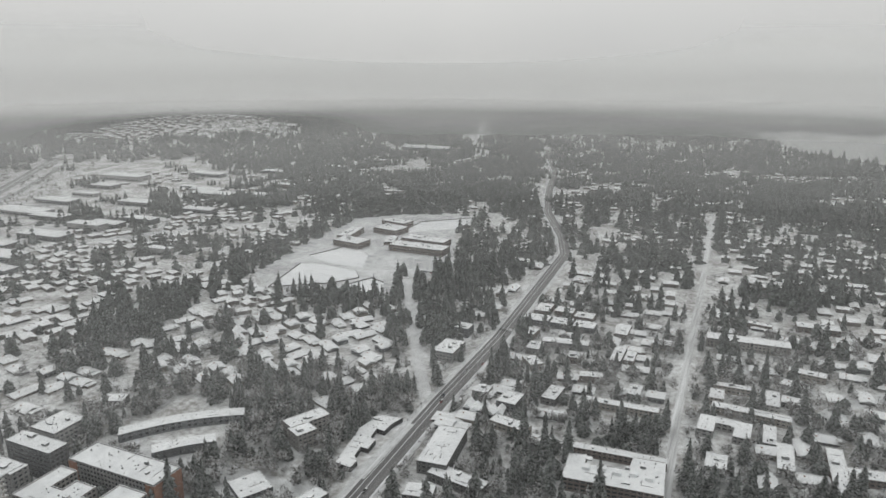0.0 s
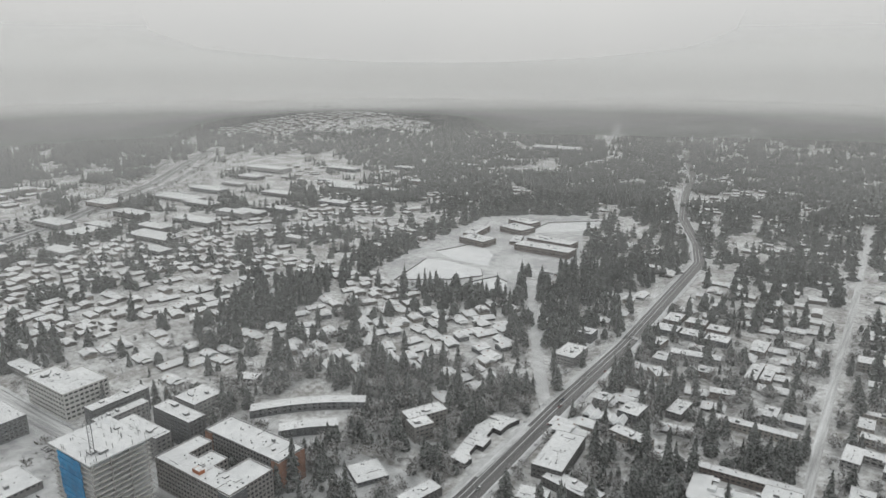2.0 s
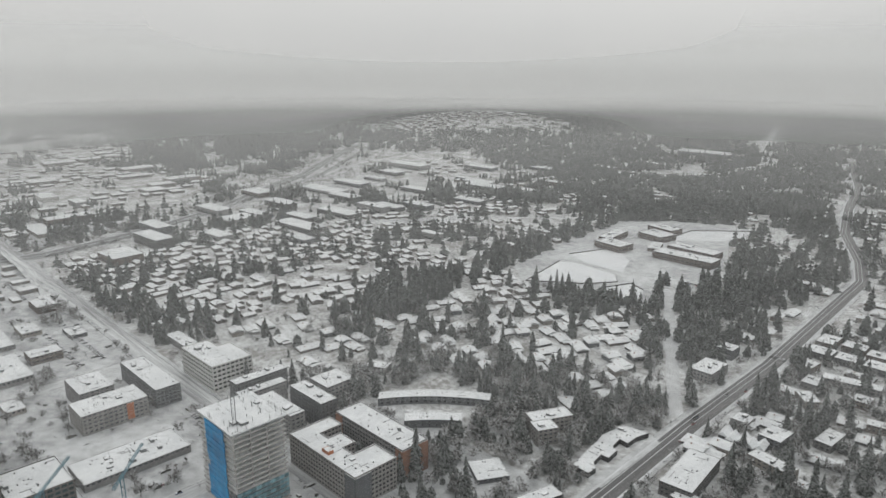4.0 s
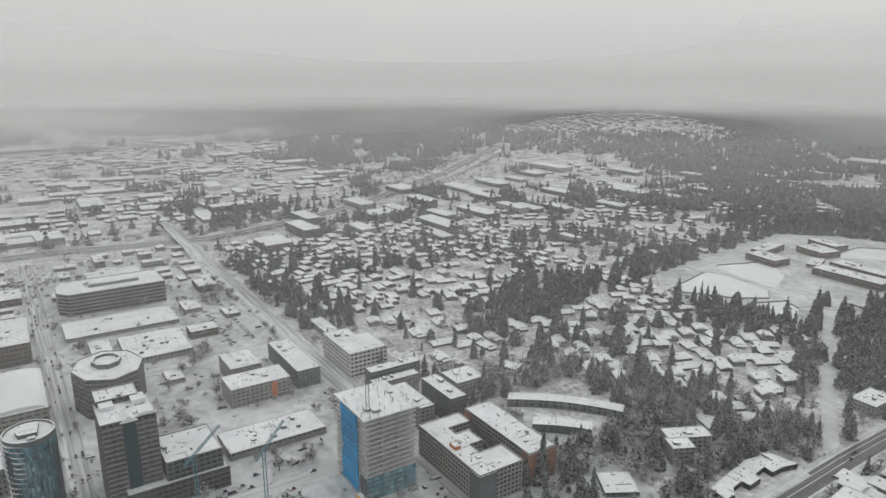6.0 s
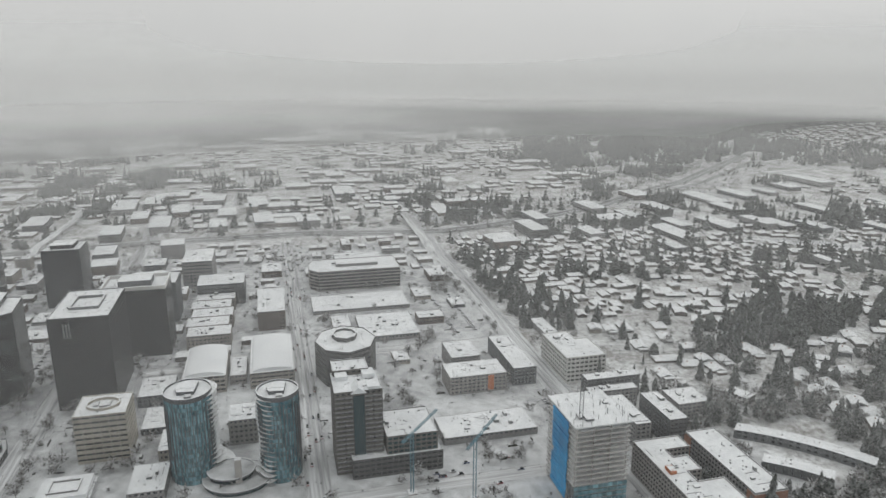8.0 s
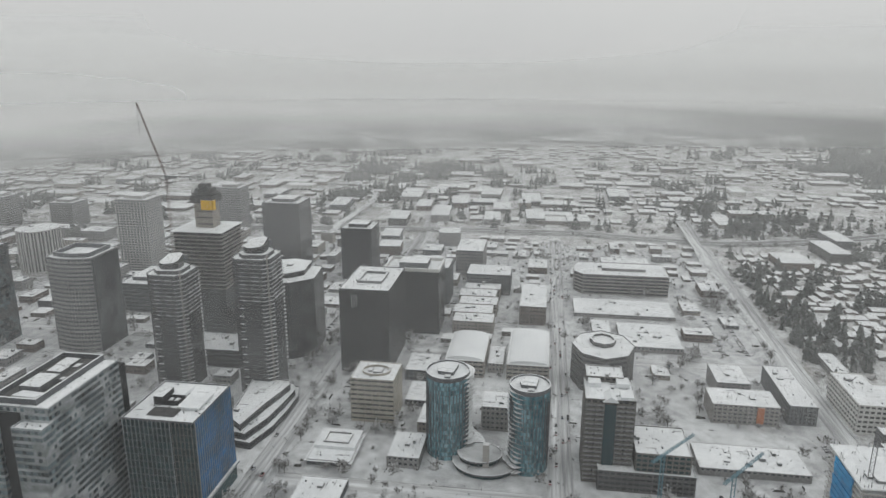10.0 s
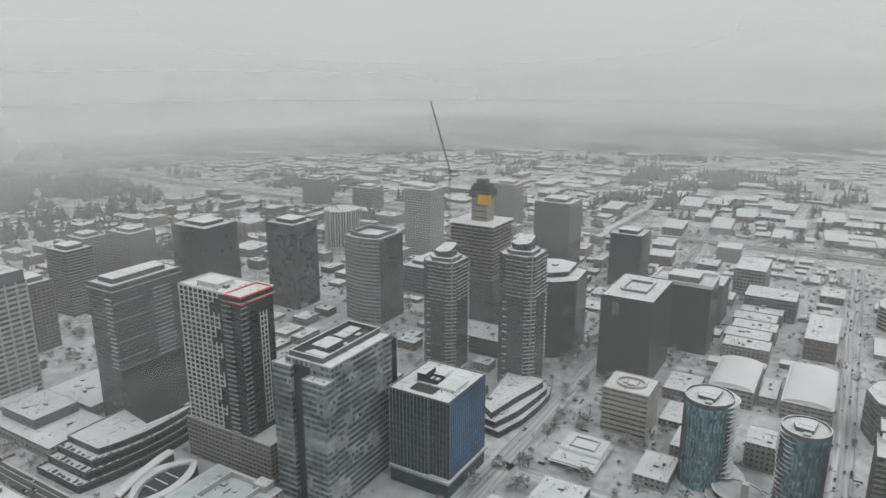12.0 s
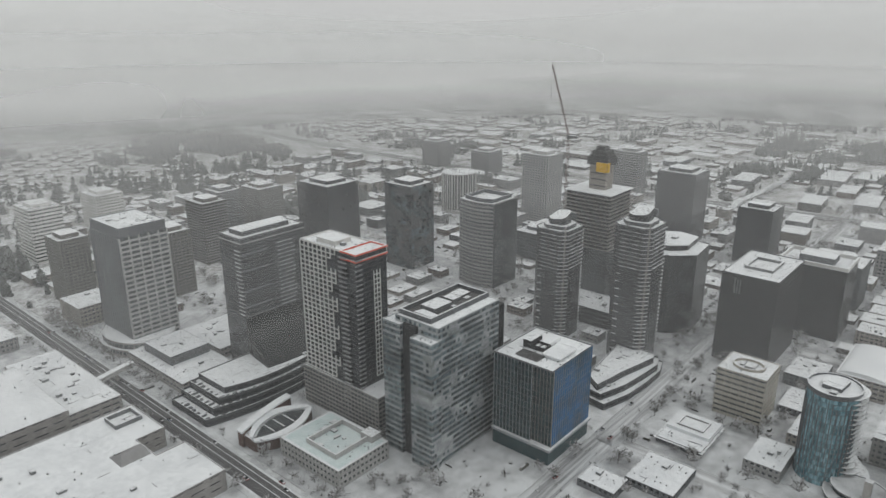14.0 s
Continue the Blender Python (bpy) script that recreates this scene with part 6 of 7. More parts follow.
CAMPUS = [(575, -692), (598, -830), (617, -1010), (562, -1086), (430, -1126), (420, -985), (380, -900), (363, -748), (404, -776), (376, -690), (409, -672), (522, -646)]
WOODS = {
    "strip_behind_school": [(590, -635), (637, -747), (639, -953), (628, -1216), (520, -1390), (458, -1321), (473, -1132), (612, -1029), (598, -831), (575, -681)],
    "wood_by_lane": [(371, -760), (330, -860), (285, -930), (285, -1100), (393, -1159), (270, -1080), (249, -969), (262, -794), (251, -660), (262, -595), (310, -640)],
    "lane_row": [(400, -765), (385, -780), (335, -663), (268, -531), (244, -468), (282, -515), (348, -640)],
    "mid_belt": [(565, -380), (633, -520), (600, -657), (553, -605), (531, -468), (525, -375)],
    "belt_by_bars": [(433, -347), (429, -420), (341, -488), (287, -443), (314, -400), (347, -401), (380, -350)],
    "field_trees": [(480, -672), (445, -690), (372, -669), (386, -596), (432, -599)],
    "shop_back": [(298, -448), (236, -477), (232, -443), (250, -436), (252, -394), (256, -366), (276, -397)],
    "lane_left": [(312, -563), (326, -634), (265, -525), (234, -466), (244, -448), (283, -504)],
    "lane_right": [(311, -643), (278, -663), (253, -601), (252, -535), (268, -547)],
    "dark_clump": [(507, -528), (493, -561), (425, -480), (433, -462)],
    "avenue_grove": [(778, -147), (819, -260), (736, -288), (649, -314), (593, -284), (624, -242), (700, -244), (760, -200)],
    "far_south": [(620, -1700), (330, -1640), (-17, -1850), (-260, -2060), (10, -2780), (-100, -3300), (900, -3200), (960, -2400), (780, -2100)],
    "far_middle": [(1551, -1068), (829, -1512), (834, -2207), (1384, -2425), (1506, -2103), (1585, -1491), (1816, -1275)],
    "west_belt": [(190, -930), (150, -1000), (70, -960), (90, -900)],
    "west_clump": [(0, -850), (-60, -900), (-110, -850), (-50, -810)],
    "far_east": [(2178, 59), (2104, -350), (1980, -917), (2152, -1409), (2662, -1654), (2944, -830), (2870, 72)],
    "north_wood": [(640, 1150), (800, 1330), (930, 1250), (900, 1120), (760, 1080)],
    "roadside": [(150, -405), (115, -437), (93, -406), (101, -381), (137, -364)],
    "street_corner": [(26, -390), (22, -440), (-5, -452), (-36, -452), (-45, -400)],
    "court_wood": [(134, -356), (152, -414), (142, -435), (108, -438), (100, -409), (98, -370)],
    "apartment_row": [(94, -466), (94, -484), (59, -486), (54, -462)],
}
ROADS = {"road_1": [(216, 1500), (216, 700), (213, 300), (209, -100), (208, -330), (213, -470), (214, -620), (233, -946), (300, -1120), (363, -1280), (430, -1600), (560, -2000)], "road_7": [(28, -360), (30, -412), (34, -504), (38, -623), (41, -726), (44, -866), (60, -1300)],
         "road_8": [(229, -477), (257, -524), (289, -581), (329, -652), (358, -701), (383, -750)], "road_4": [(216, -226), (1200, -235)], "road_9": MOTORWAY, "road_15": [(1283, -815), (1340, -925), (1405, -1035), (1432, -1129), (1431, -1274)], "road_16": [(1290, -850), (1213, -867), (1189, -890), (1227, -941), (1290, -985), (1322, -996), (1338, -967), (1300, -900)], "road_20": [(1967, 548), (1443, 512), (1446, 429), (1412, 369), (1324, 317), (1234, 307), (1058, 317), (931, 308)], "road_18": [(905, -700), (838, -800), (780, -890), (660, -1010)], "road_19": [(662, -1773), (801, -2041), (870, -2267), (985, -2654)]}


def off_road(x, y, gap):
    for name, pts in ROADS.items():
        g = gap + (22 if name == "road_9" else 9 if name == "road_1" else 5 if name == "road_8" else 6)
        for (ax, ay), (bx, by) in zip(pts, pts[1:]):
            t = max(0, min(1, ((x - ax) * (bx - ax) + (y - ay) * (by - ay)) / ((bx - ax) ** 2 + (by - ay) ** 2)))
            if math.hypot(x - ax - t * (bx - ax), y - ay - t * (by - ay)) < g:
                return False
    return True


def wooded(x, y):
    return any(inside(p, x, y) for p in WOODS.values())


FAR_LOTS = []
# zones of houses: extent, lot width and depth, turn of the streets, how sparse
ZONES = ((260, -660, 640, -420, 19, 26, -28, -0.32), (560, -1010, 1000, -420, 19, 29, -14, -0.14), (260, -1300, 640, -1010, 26, 36, 10, 0.1), (640, -1300, 1000, -1010, 24, 36, 12, 0.12), (-520, -1100, 200, -420, 25, 37, 2, -0.12), (-520, -1900, 200, -1100, 24, 38, -4, 0.16),
         (200, -1900, 420, -1250, 22, 34, 14, 0.0), (420, -1900, 900, -1300, 26, 40, 20, 0.2), (640, -420, 1000, -260, 18, 26, 0, -0.35), (-900, 880, 700, 2300, 32, 40, 0, -0.1), (700, 1100, 2200, 2300, 42, 50, 0, 0.0), (1330, -2150, 1960, -1450, 22, 40, 42, -0.6), (1250, -600, 2200, -150, 46, 50, 0, 0.05), (2000, -150, 2600, 900, 44, 46, 0, 0.0), (1000, -1700, 1500, -1050, 34, 46, 30, 0.1))
for fx0, fy0, fx1, fy1, px, py, turn, sparse in ZONES:
    ca, sa = math.cos(math.radians(turn)), math.sin(math.radians(turn))
    mx, my, reach = (fx0 + fx1) / 2, (fy0 + fy1) / 2, math.hypot(fx1 - fx0, fy1 - fy0) / 2
    for j in range(int(-reach / py), int(reach / py) + 1):
        slip = rng.uniform(0, px)
        for i in range(int(-reach / px), int(reach / px) + 1):
            u, v = i * px + slip + rng.uniform(-6, 6), j * py + (py * 0.22 if i % 2 else -py * 0.2) + rng.uniform(-5, 5)
            x, y = mx + u * ca - v * sa, my + u * sa + v * ca
            patchy = noise.noise(Vector((x / 130, y / 130, 3.1))) + 0.4 * noise.noise(Vector((x / 40, y / 40, 8.1)))
            if fx0 < x < fx1 and fy0 < y < fy1 and patchy > sparse and free(x, y, 6.5) and off_road(x, y, 12) and not inside(CAMPUS, x, y) and not (wooded(x, y) and rng.random() < 0.93):
                FAR_LOTS.append((x, y, turn))
FAR_LOTS.sort(key=lambda p: math.hypot(p[0], p[1]))
for x, y, turn in FAR_LOTS[:130]:
    plant_house(x, y, turn + rng.choice((0, 0, 90)) + rng.uniform(-10, 10))
roofs = Shell()
for x, y, turn in FAR_LOTS[130:]:
    w, d, h, r = rng.uniform(12, 21), rng.uniform(9, 14), rng.uniform(2.6, 4.6), rng.uniform(0.8, 1.7)
    z = height(x, y)
    a = math.radians(turn + rng.choice((0, 0, 90)) + rng.uniform(-8, 8))
    ca, sa, e = math.cos(a), math.sin(a), rng.choice((0.0, 0.0, d * 0.35))
    k = len(roofs.v)
    body = [(-w / 2, -d / 2, -2), (w / 2, -d / 2, -2), (w / 2, d / 2, -2), (-w / 2, d / 2, -2), (-w / 2, -d / 2, h), (w / 2, -d / 2, h), (w / 2, d / 2, h), (-w / 2, d / 2, h), (-w / 2 + e, 0, h + r), (w / 2 - e, 0, h + r)]
    roofs.v += [(x + u * ca - v * sa, y + u * sa + v * ca, z + q) for u, v, q in body]
    faces = [(0, 1, 5, 4), (1, 2, 6, 5), (2, 3, 7, 6), (3, 0, 4, 7), (4, 5, 9, 8), (6, 7, 8, 9), (5, 6, 9), (7, 4, 8)]
    roofs.f += [tuple(i + k for i in f) for f in faces]
    claim((x - w / 2, y - d / 2, x + w / 2, y + d / 2))
setting("distant_houses", roofs, FARHOUSE, "rows of distant snow-roofed houses", "houses", kind="stuff")
for k in KINDS:
    k.location = (470 + 24 * KINDS.index(k), -1180, 0)


# ---- trees ----
def conifer_mesh(seed, whorls, blades, high=24.0, wide=4.9, taper=0.85, full=1.1):
    """Drooping branch blades in whorls round a leader: uneven, with gaps between."""
    r = random.Random(seed)
    s = Shell()
    lean = (r.uniform(-0.03, 0.03), r.uniform(-0.03, 0.03))
    for i in range(whorls):
        f = i / (whorls - 1)
        z = high * (0.08 + 0.89 * f)
        reach = wide * (1 - f) ** taper * r.uniform(0.75, 1.15) + 0.4
        ox, oy = lean[0] * z, lean[1] * z
        for b in range(blades):
            a = 2 * math.pi * (b + r.uniform(-0.3, 0.3)) / blades + i * 0.7
            ln = reach * r.uniform(0.6, 1.2)
            wd = ln * math.pi / blades * full
            c, q = math.cos(a), math.sin(a)
            zt = z - ln * r.uniform(0.25, 0.6)
            zr = z + high * 0.8 / whorls
            s.add([(ox, oy, zr), (ox + c * ln * 0.6 - q * wd, oy + q * ln * 0.6 + c * wd, z - ln * 0.12), (ox + c * ln, oy + q * ln, zt), (ox + c * ln * 0.6 + q * wd, oy + q * ln * 0.6 - c * wd, z - ln * 0.12)], [(0, 3, 2), (0, 2, 1)])
    return s


def bare_mesh(seed, high=11.0, twigs=60, thick=1.2):
    """A round bare crown: limbs and many thin snow-dusted twigs."""
    r = random.Random(seed)
    s = Shell()
    for k in range(twigs):
        a, e = r.uniform(0, 2 * math.pi), r.uniform(0.15, 1.4)
        ln = high * r.uniform(0.35, 0.6)
        base = Vector((0, 0, high * r.uniform(0.25, 0.5)))
        tip = base + Vector((math.cos(a) * math.cos(e), math.sin(a) * math.cos(e), math.sin(e))) * ln
        side = Vector((-math.sin(a), math.cos(a), r.uniform(-0.5, 0.5))) * 0.12 * thick
        s.add([tuple(base - side), tuple(base + side), tuple(tip)], [(0, 1, 2)])
        for j in range(5):
            p = base.lerp(tip, r.uniform(0.35, 1.0))
            d = Vector((r.uniform(-1, 1), r.uniform(-1, 1), r.uniform(-0.2, 0.8))).normalized() * high * r.uniform(0.10, 0.2)
            n = d.cross(Vector((r.uniform(-1, 1), r.uniform(-1, 1), 1))).normalized() * 0.20 * thick
            s.add([tuple(p - n), tuple(p + n), tuple(p + d + n * 0.4)], [(0, 1, 2)])
    return s


def trunk_mesh(high, thick):
    return Shell().prism(oval(thick, thick, 6), -1.0, high, oval(thick * 0.25, thick * 0.25, 6))


def tree(kind, seed):
    if kind == "conifer":
        ob = thing("conifer_tree", 0, 0, "tall dark conifer dusted with snow", "tree", "conifers among the houses")
        high = 22 + 3 * (seed % 4)
        part("trunk", trunk_mesh(high * 0.96, 0.45), BARK, ob)
        part("crown", conifer_mesh(seed, 26, 10, high, 4.3 + 0.5 * (seed % 3), (0.8, 0.55, 0.7)[seed % 3], 0.75), CONIFER, ob)
    else:
        ob = thing("bare_tree", 0, 0, "bare deciduous tree with snow on its twigs", "tree", "bare trees of the streets")
        part("trunk", trunk_mesh(5.5, 0.28), BARK, ob)
        part("crown", bare_mesh(seed), TWIGS, ob)
    return ob


CONIFERS = [tree("conifer", s) for s in range(5)]
BARES = [tree("bare", s) for s in range(3)]
spots, bare_spots = [], []
trng = random.Random(5)


def grove(x, y):
    """How thickly trees stand at a place, from 0 to 1: woods, hedgerows between gardens, bare lots."""
    n = noise.noise(Vector((x / 75, y / 75, 7.7))) + 0.7 * noise.noise(Vector((x / 22, y / 22, 1.7)))
    if inside(CAMPUS, x, y):
        return 0.0
    if -120 < x < 205 and y > -500 and wooded(x, y):
        return 0.45
    if wooded(x + 14 * noise.noise(Vector((x / 30, y / 30, 0.3))), y + 14 * noise.noise(Vector((x / 30, y / 30, 9.3)))):
        return (0.9 if math.hypot(x, y) > 640 else 0.75) if n > -0.5 else 0.2
    rad = math.hypot(x, y)
    if x <= 185 and y > -245:
        return 0.0 if y < 650 else 0.3 if n > 0.15 else 0.08
    if x > 180 and y > -245:
        if x < 1040 and y < 660:
            return 0.28 if n > 0.15 else 0.05
        if y > 660 and x < 1000:
            return 0.3 if n > 0.2 else 0.08
        return 0.6 if n > (0.48 if x > 1120 else 0.5) else 0.03
    if x > 1000 and y > -700:
        return 0.6 if n > 0.2 else 0.06
    if rad > 1050:
        if x > 560:
            return 0.5 if n > 0.18 else 0.12 if n > -0.1 else 0.04
        return 0.75 if n > 0.02 else 0.25 if n > -0.25 else 0.06
    if rad > 640:
        return 0.5 if n > 0.25 else 0.13 if n > -0.1 else 0.04
    if 300 < x < 560 and -640 < y < -420:
        return 0.4 if n > 0.35 else 0.09 if n > 0 else 0.04
    if x > 400:
        return 0.45 if n > 0.25 else 0.13 if n > -0.1 else 0.05
    if 226 < x < 430 and -490 < y < -300:
        return 0.5 if n > -0.05 else 0.2
    if x < 205:
        return (0.6 if n > 0.18 else 0.30 if n > -0.12 else 0.12) if x > 45 else 0.46 if n > 0.22 else 0.16 if n > 0 else 0.06
    return 0.5 if n > 0.15 else 0.22 if n > -0.2 else 0.08


def road_in_view(x, y, tall):
    """False where a tree as tall as that would hide a road from the camera near the origin."""
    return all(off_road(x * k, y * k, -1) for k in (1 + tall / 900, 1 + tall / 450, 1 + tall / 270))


clumps = []
for k in range(62000):
    a = trng.uniform(math.radians(-120), math.radians(105))
    rad = math.sqrt(trng.uniform(285 ** 2, 1350 ** 2))
    x, y = rad * math.cos(a), rad * math.sin(a)
    if trng.random() < grove(x, y) and off_road(x, y, 2) and free(x, y, 1.8) and road_in_view(x, y, 12):
        (bare_spots if trng.random() < (1.0 if 180 < x < 1040 and -245 < y < 660 else 0.62 if 226 < x < 430 and -490 < y < -300 else 0.44 if rad < 750 else 0.2) else spots).append((x, y))
for k in range(3800):
    a = trng.uniform(math.radians(-120), math.radians(-24))
    rad = math.sqrt(trng.uniform(285 ** 2, 660 ** 2))
    x, y = rad * math.cos(a), rad * math.sin(a)
    if trng.random() < grove(x, y) and off_road(x, y, 2) and free(x, y, 1.8) and road_in_view(x, y, 12):
        (bare_spots if trng.random() < (0.62 if 226 < x < 430 and -490 < y < -300 else 0.4) else spots).append((x, y))
for x0, y0, x1, y1, count in ((226, -492, 460, -292, 1300), (-110, -760, 205, -340, 1700)):
    for k in range(count):
        x, y = trng.uniform(x0, x1), trng.uniform(y0, y1)
        if noise.noise(Vector((x / 26, y / 26, 12.3))) > -0.2 and off_road(x, y, 1) and free(x, y, 1.5) and road_in_view(x, y, 8):
            (bare_spots if trng.random() < 0.8 else spots).append((x, y))
for side in (-25, 27, 44):
    for mx, my in fine(shifted(fine(MOTORWAY, 30.0), side), 5.0):
        if my < 900 and noise.noise(Vector((mx / 60, my / 60, side * 0.3))) > -0.1 and trng.random() < 0.6 and free(mx, my, 2) and off_road(mx, my, -2) and abs(my + 222) > 18 and abs(my + 23) > 14:
            bare_spots.append((mx + trng.uniform(-4, 4), my))
for k in range(31000):
    a = trng.uniform(math.radians(-120), math.radians(105))
    rad = 1330 + 3700 * trng.random() ** 1.25
    x, y = rad * math.cos(a), rad * math.sin(a)
    if inside(LAKE, x, y):
        continue
    patchy = noise.noise(Vector((x / 230, y / 230, 7.7))) + 0.5 * noise.noise(Vector((x / 70, y / 70, 1.7)))
    if ((x - 2990) / 190) ** 2 + ((y - 170) / 90) ** 2 < 1 or ((x - 2900) / 190) ** 2 + ((y + 130) / 80) ** 2 < 1 or ((x - 890) / 110) ** 2 + ((y + 1860) / 90) ** 2 < 1:
        continue
    business = 1000 < x < 2300 and -600 < y < 1500 or 1000 < x < 1600 and -1350 < y < -500
    terrace = ((x - 1620) / 330) ** 2 + ((y + 1770) / 330) ** 2 < 1 and x - y > 3060
    want = 0.34 if business else 0.8 if terrace else -0.6 if y < -900 else 0.12 if y > 700 else -0.15
    if (patchy < want and trng.random() < 0.93) or not off_road(x, y, 14) or (rad < 2100 and not road_in_view(x, y, 16)) or (rad < 2500 and not free(x, y, 7)):
        continue
    clumps.append((x, y))
TOWN_BARE = [(597, -119), (568, -101), (555, -114), (560, -123), (523, -130), (569, -137), (505, -101), (496, -102), (526, -80), (512, -97), (424, -139), (409, -137), (408, -160), (468, -136), (441, -109), (522, -191), (659, -214), (633, -213), (624, -135), (616, -139), (630, -148), (692, -134), (532, -137), (540, -132), (536, -200), (520, -186)]
STREET_BARE = [(399, 161), (402, 165), (398, 157), (462, 163), (451, 160), (471, 162), (439, 160), (526, 165), (536, 165), (587, 192), (626, 194), (573, 196), (528, 193), (394, 97), (375, 139), (371, 153), (458, 96)]
for y in range(-300, 660, 11):
    for x in (201, 228, 232):
        if trng.random() < 0.6 and min(abs(y - 174), abs(y + 23), abs(y + 226)) > 14 and free(x, y, 1.0):
            bare_spots.append((x + trng.uniform(-1.5, 1.5), y + trng.uniform(-3, 3)))
spots.sort(key=lambda p: math.hypot(*p))
bare_spots.sort(key=lambda p: math.hypot(*p))
bare_spots = [p for p in TOWN_BARE + STREET_BARE if free(*p, 0.5)] + bare_spots
for i, (x, y) in enumerate(spots[:210]):
    copy_thing(CONIFERS[i % 5], pose(x, y, height(x, y), 0, 0, trng.uniform(0, 360)) @ Matrix.Scale(0.42 + 0.78 * trng.random() ** 1.3, 4))
for i, (x, y) in enumerate(bare_spots[:90]):
    copy_thing(BARES[i % 3], pose(x, y, height(x, y), 0, 0, trng.uniform(0, 360)) @ Matrix.Scale(trng.uniform(0.6, 1.1), 4))
for i, t in enumerate(CONIFERS + BARES):
    t.location = (440 + 9 * i, -640, 0)


def mass(name, shape, places, lo, hi, material, label):
    """Many like trees in one mesh."""
    v = np.array(shape.v, dtype=np.float32)
    tris = []
    for f in shape.f:
        tris += [(f[0], f[j], f[j + 1]) for j in range(1, len(f) - 1)]
    t = np.array(tris, dtype=np.int32)
    out_v, out_t = [], []
    for i, (x, y) in enumerate(places):
        a, s = trng.uniform(0, 6.28), lo + (hi - lo) * trng.random() ** 1.35
        c, q = math.cos(a) * s, math.sin(a) * s
        m = np.array([[c, -q, 0], [q, c, 0], [0, 0, s * trng.uniform(0.85, 1.15)]], dtype=np.float32)
        out_v.append(v @ m.T + np.array([x, y, height(x, y)], dtype=np.float32))
        out_t.append(t + i * len(v))
    av, at = np.concatenate(out_v), np.concatenate(out_t)
    me = bpy.data.meshes.new(name)
    me.vertices.add(len(av))
    me.vertices.foreach_set("co", av.ravel())
    me.loops.add(at.size)
    me.loops.foreach_set("vertex_index", at.ravel())
    me.polygons.add(len(at))
    me.polygons.foreach_set("loop_start", np.arange(0, at.size, 3, dtype=np.int32))
    me.update()
    return setting(name, me, material, label, "trees", kind="stuff")


def clump_mesh(seed, count=10, spread=16, wide=1.0):
    """A patch of a dozen far treetops of uneven height."""
    r = random.Random(seed)
    s = Shell()
    for k in range(count):
        x, y, h, w = r.uniform(-spread, spread), r.uniform(-spread, spread), r.uniform(10, 24), r.uniform(3.4, 5.4) * wide
        a = r.uniform(0, 1.5)
        base = [(x + w * math.cos(a + 1.57 * i), y + w * math.sin(a + 1.57 * i), r.uniform(0, 4)) for i in range(4)]
        s.add(base + [(x, y, h)], [(i, (i + 1) % 4, 4) for i in range(4)])
    return s


near = spots[210:]
cut = [math.hypot(*p) for p in near]
ring = [[p for p, c in zip(near, cut) if lo <= c < hi] for lo, hi in ((0, 620), (620, 900), (900, 1600))]
mass("conifer_wood", conifer_mesh(21, 18, 8, 27, 4.6, 0.6, 0.9), ring[0][::4], 0.32, 1.3, CONIFER, "conifers and garden firs dusted with snow")
mass("conifer_wood", conifer_mesh(26, 15, 9, 25, 5.4, 0.45, 1.0), ring[0][1::4], 0.35, 1.2, CONIFER, "tall dark conifers dusted with snow")
mass("conifer_wood", conifer_mesh(22, 14, 8, 17, 5.6, 0.34, 0.9), ring[0][2::4], 0.35, 1.2, CONIFER, "broad cedars and firs dusted with snow")
mass("conifer_wood", conifer_mesh(27, 9, 9, 11, 5.8, 0.22, 1.0), ring[0][3::4], 0.35, 1.2, CONIFER, "round evergreen crowns dusted with snow")
mass("conifer_wood", conifer_mesh(23, 10, 5, 25, 5.8, 0.55), ring[1][::2], 0.5, 1.3, CONIFER, "conifers and garden firs dusted with snow")
mass("conifer_wood", conifer_mesh(24, 9, 5, 17, 6.6, 0.36), ring[1][1::2], 0.45, 1.25, CONIFER, "broad cedars and firs dusted with snow")
mass("conifer_wood", conifer_mesh(25, 5, 4, 21, 6.6, 0.5), ring[2], 0.5, 1.3, CONIFER, "conifer woods dusted with snow")
mass("distant_wood", clump_mesh(22), [p for p in clumps if math.hypot(*p) < 1900], 0.7, 1.3, FARWOOD, "distant dark woods in mist")
mass("distant_wood", clump_mesh(23, 6, 20, 1.5), [p for p in clumps if math.hypot(*p) >= 1900], 0.7, 1.3, FARWOOD, "distant dark woods in mist")
mass("garden_trees", clump_mesh(24, 6, 24, 0.9), [(trng.uniform(1320, 1970), trng.uniform(-2160, -1440)) for k in range(1000)], 0.2, 0.42, FARWOOD, "low dark garden trees between terraced houses")
mass("bare_thicket", bare_mesh(9, 11, 21, 2.2), bare_spots[90:3100], 0.5, 1.3, TWIGS, "bare thickets with snow on their twigs")
mass("bare_thicket", bare_mesh(10, 10, 8, 4.5), bare_spots[3100:6500], 0.6, 1.3, TWIGS, "far bare thickets with snow on their twigs")

verge = []
for side in (-120, -95, -75, -58, 34, 48, 64, 84, 108):
    for mx, my in fine(shifted(fine(MOTORWAY, 30.0), side), 9.0):
        if my < -240 and noise.noise(Vector((mx / 45, my / 45, side * 0.1))) > -0.12 and free(mx, my, 3) and off_road(mx, my, -2):
            verge.append((mx + trng.uniform(-8, 8), my + trng.uniform(-5, 5)))
mass("bare_thicket", bare_mesh(12, 8, 8, 4.5), verge, 0.5, 1.2, TWIGS, "bare scrub on the motorway embankments")

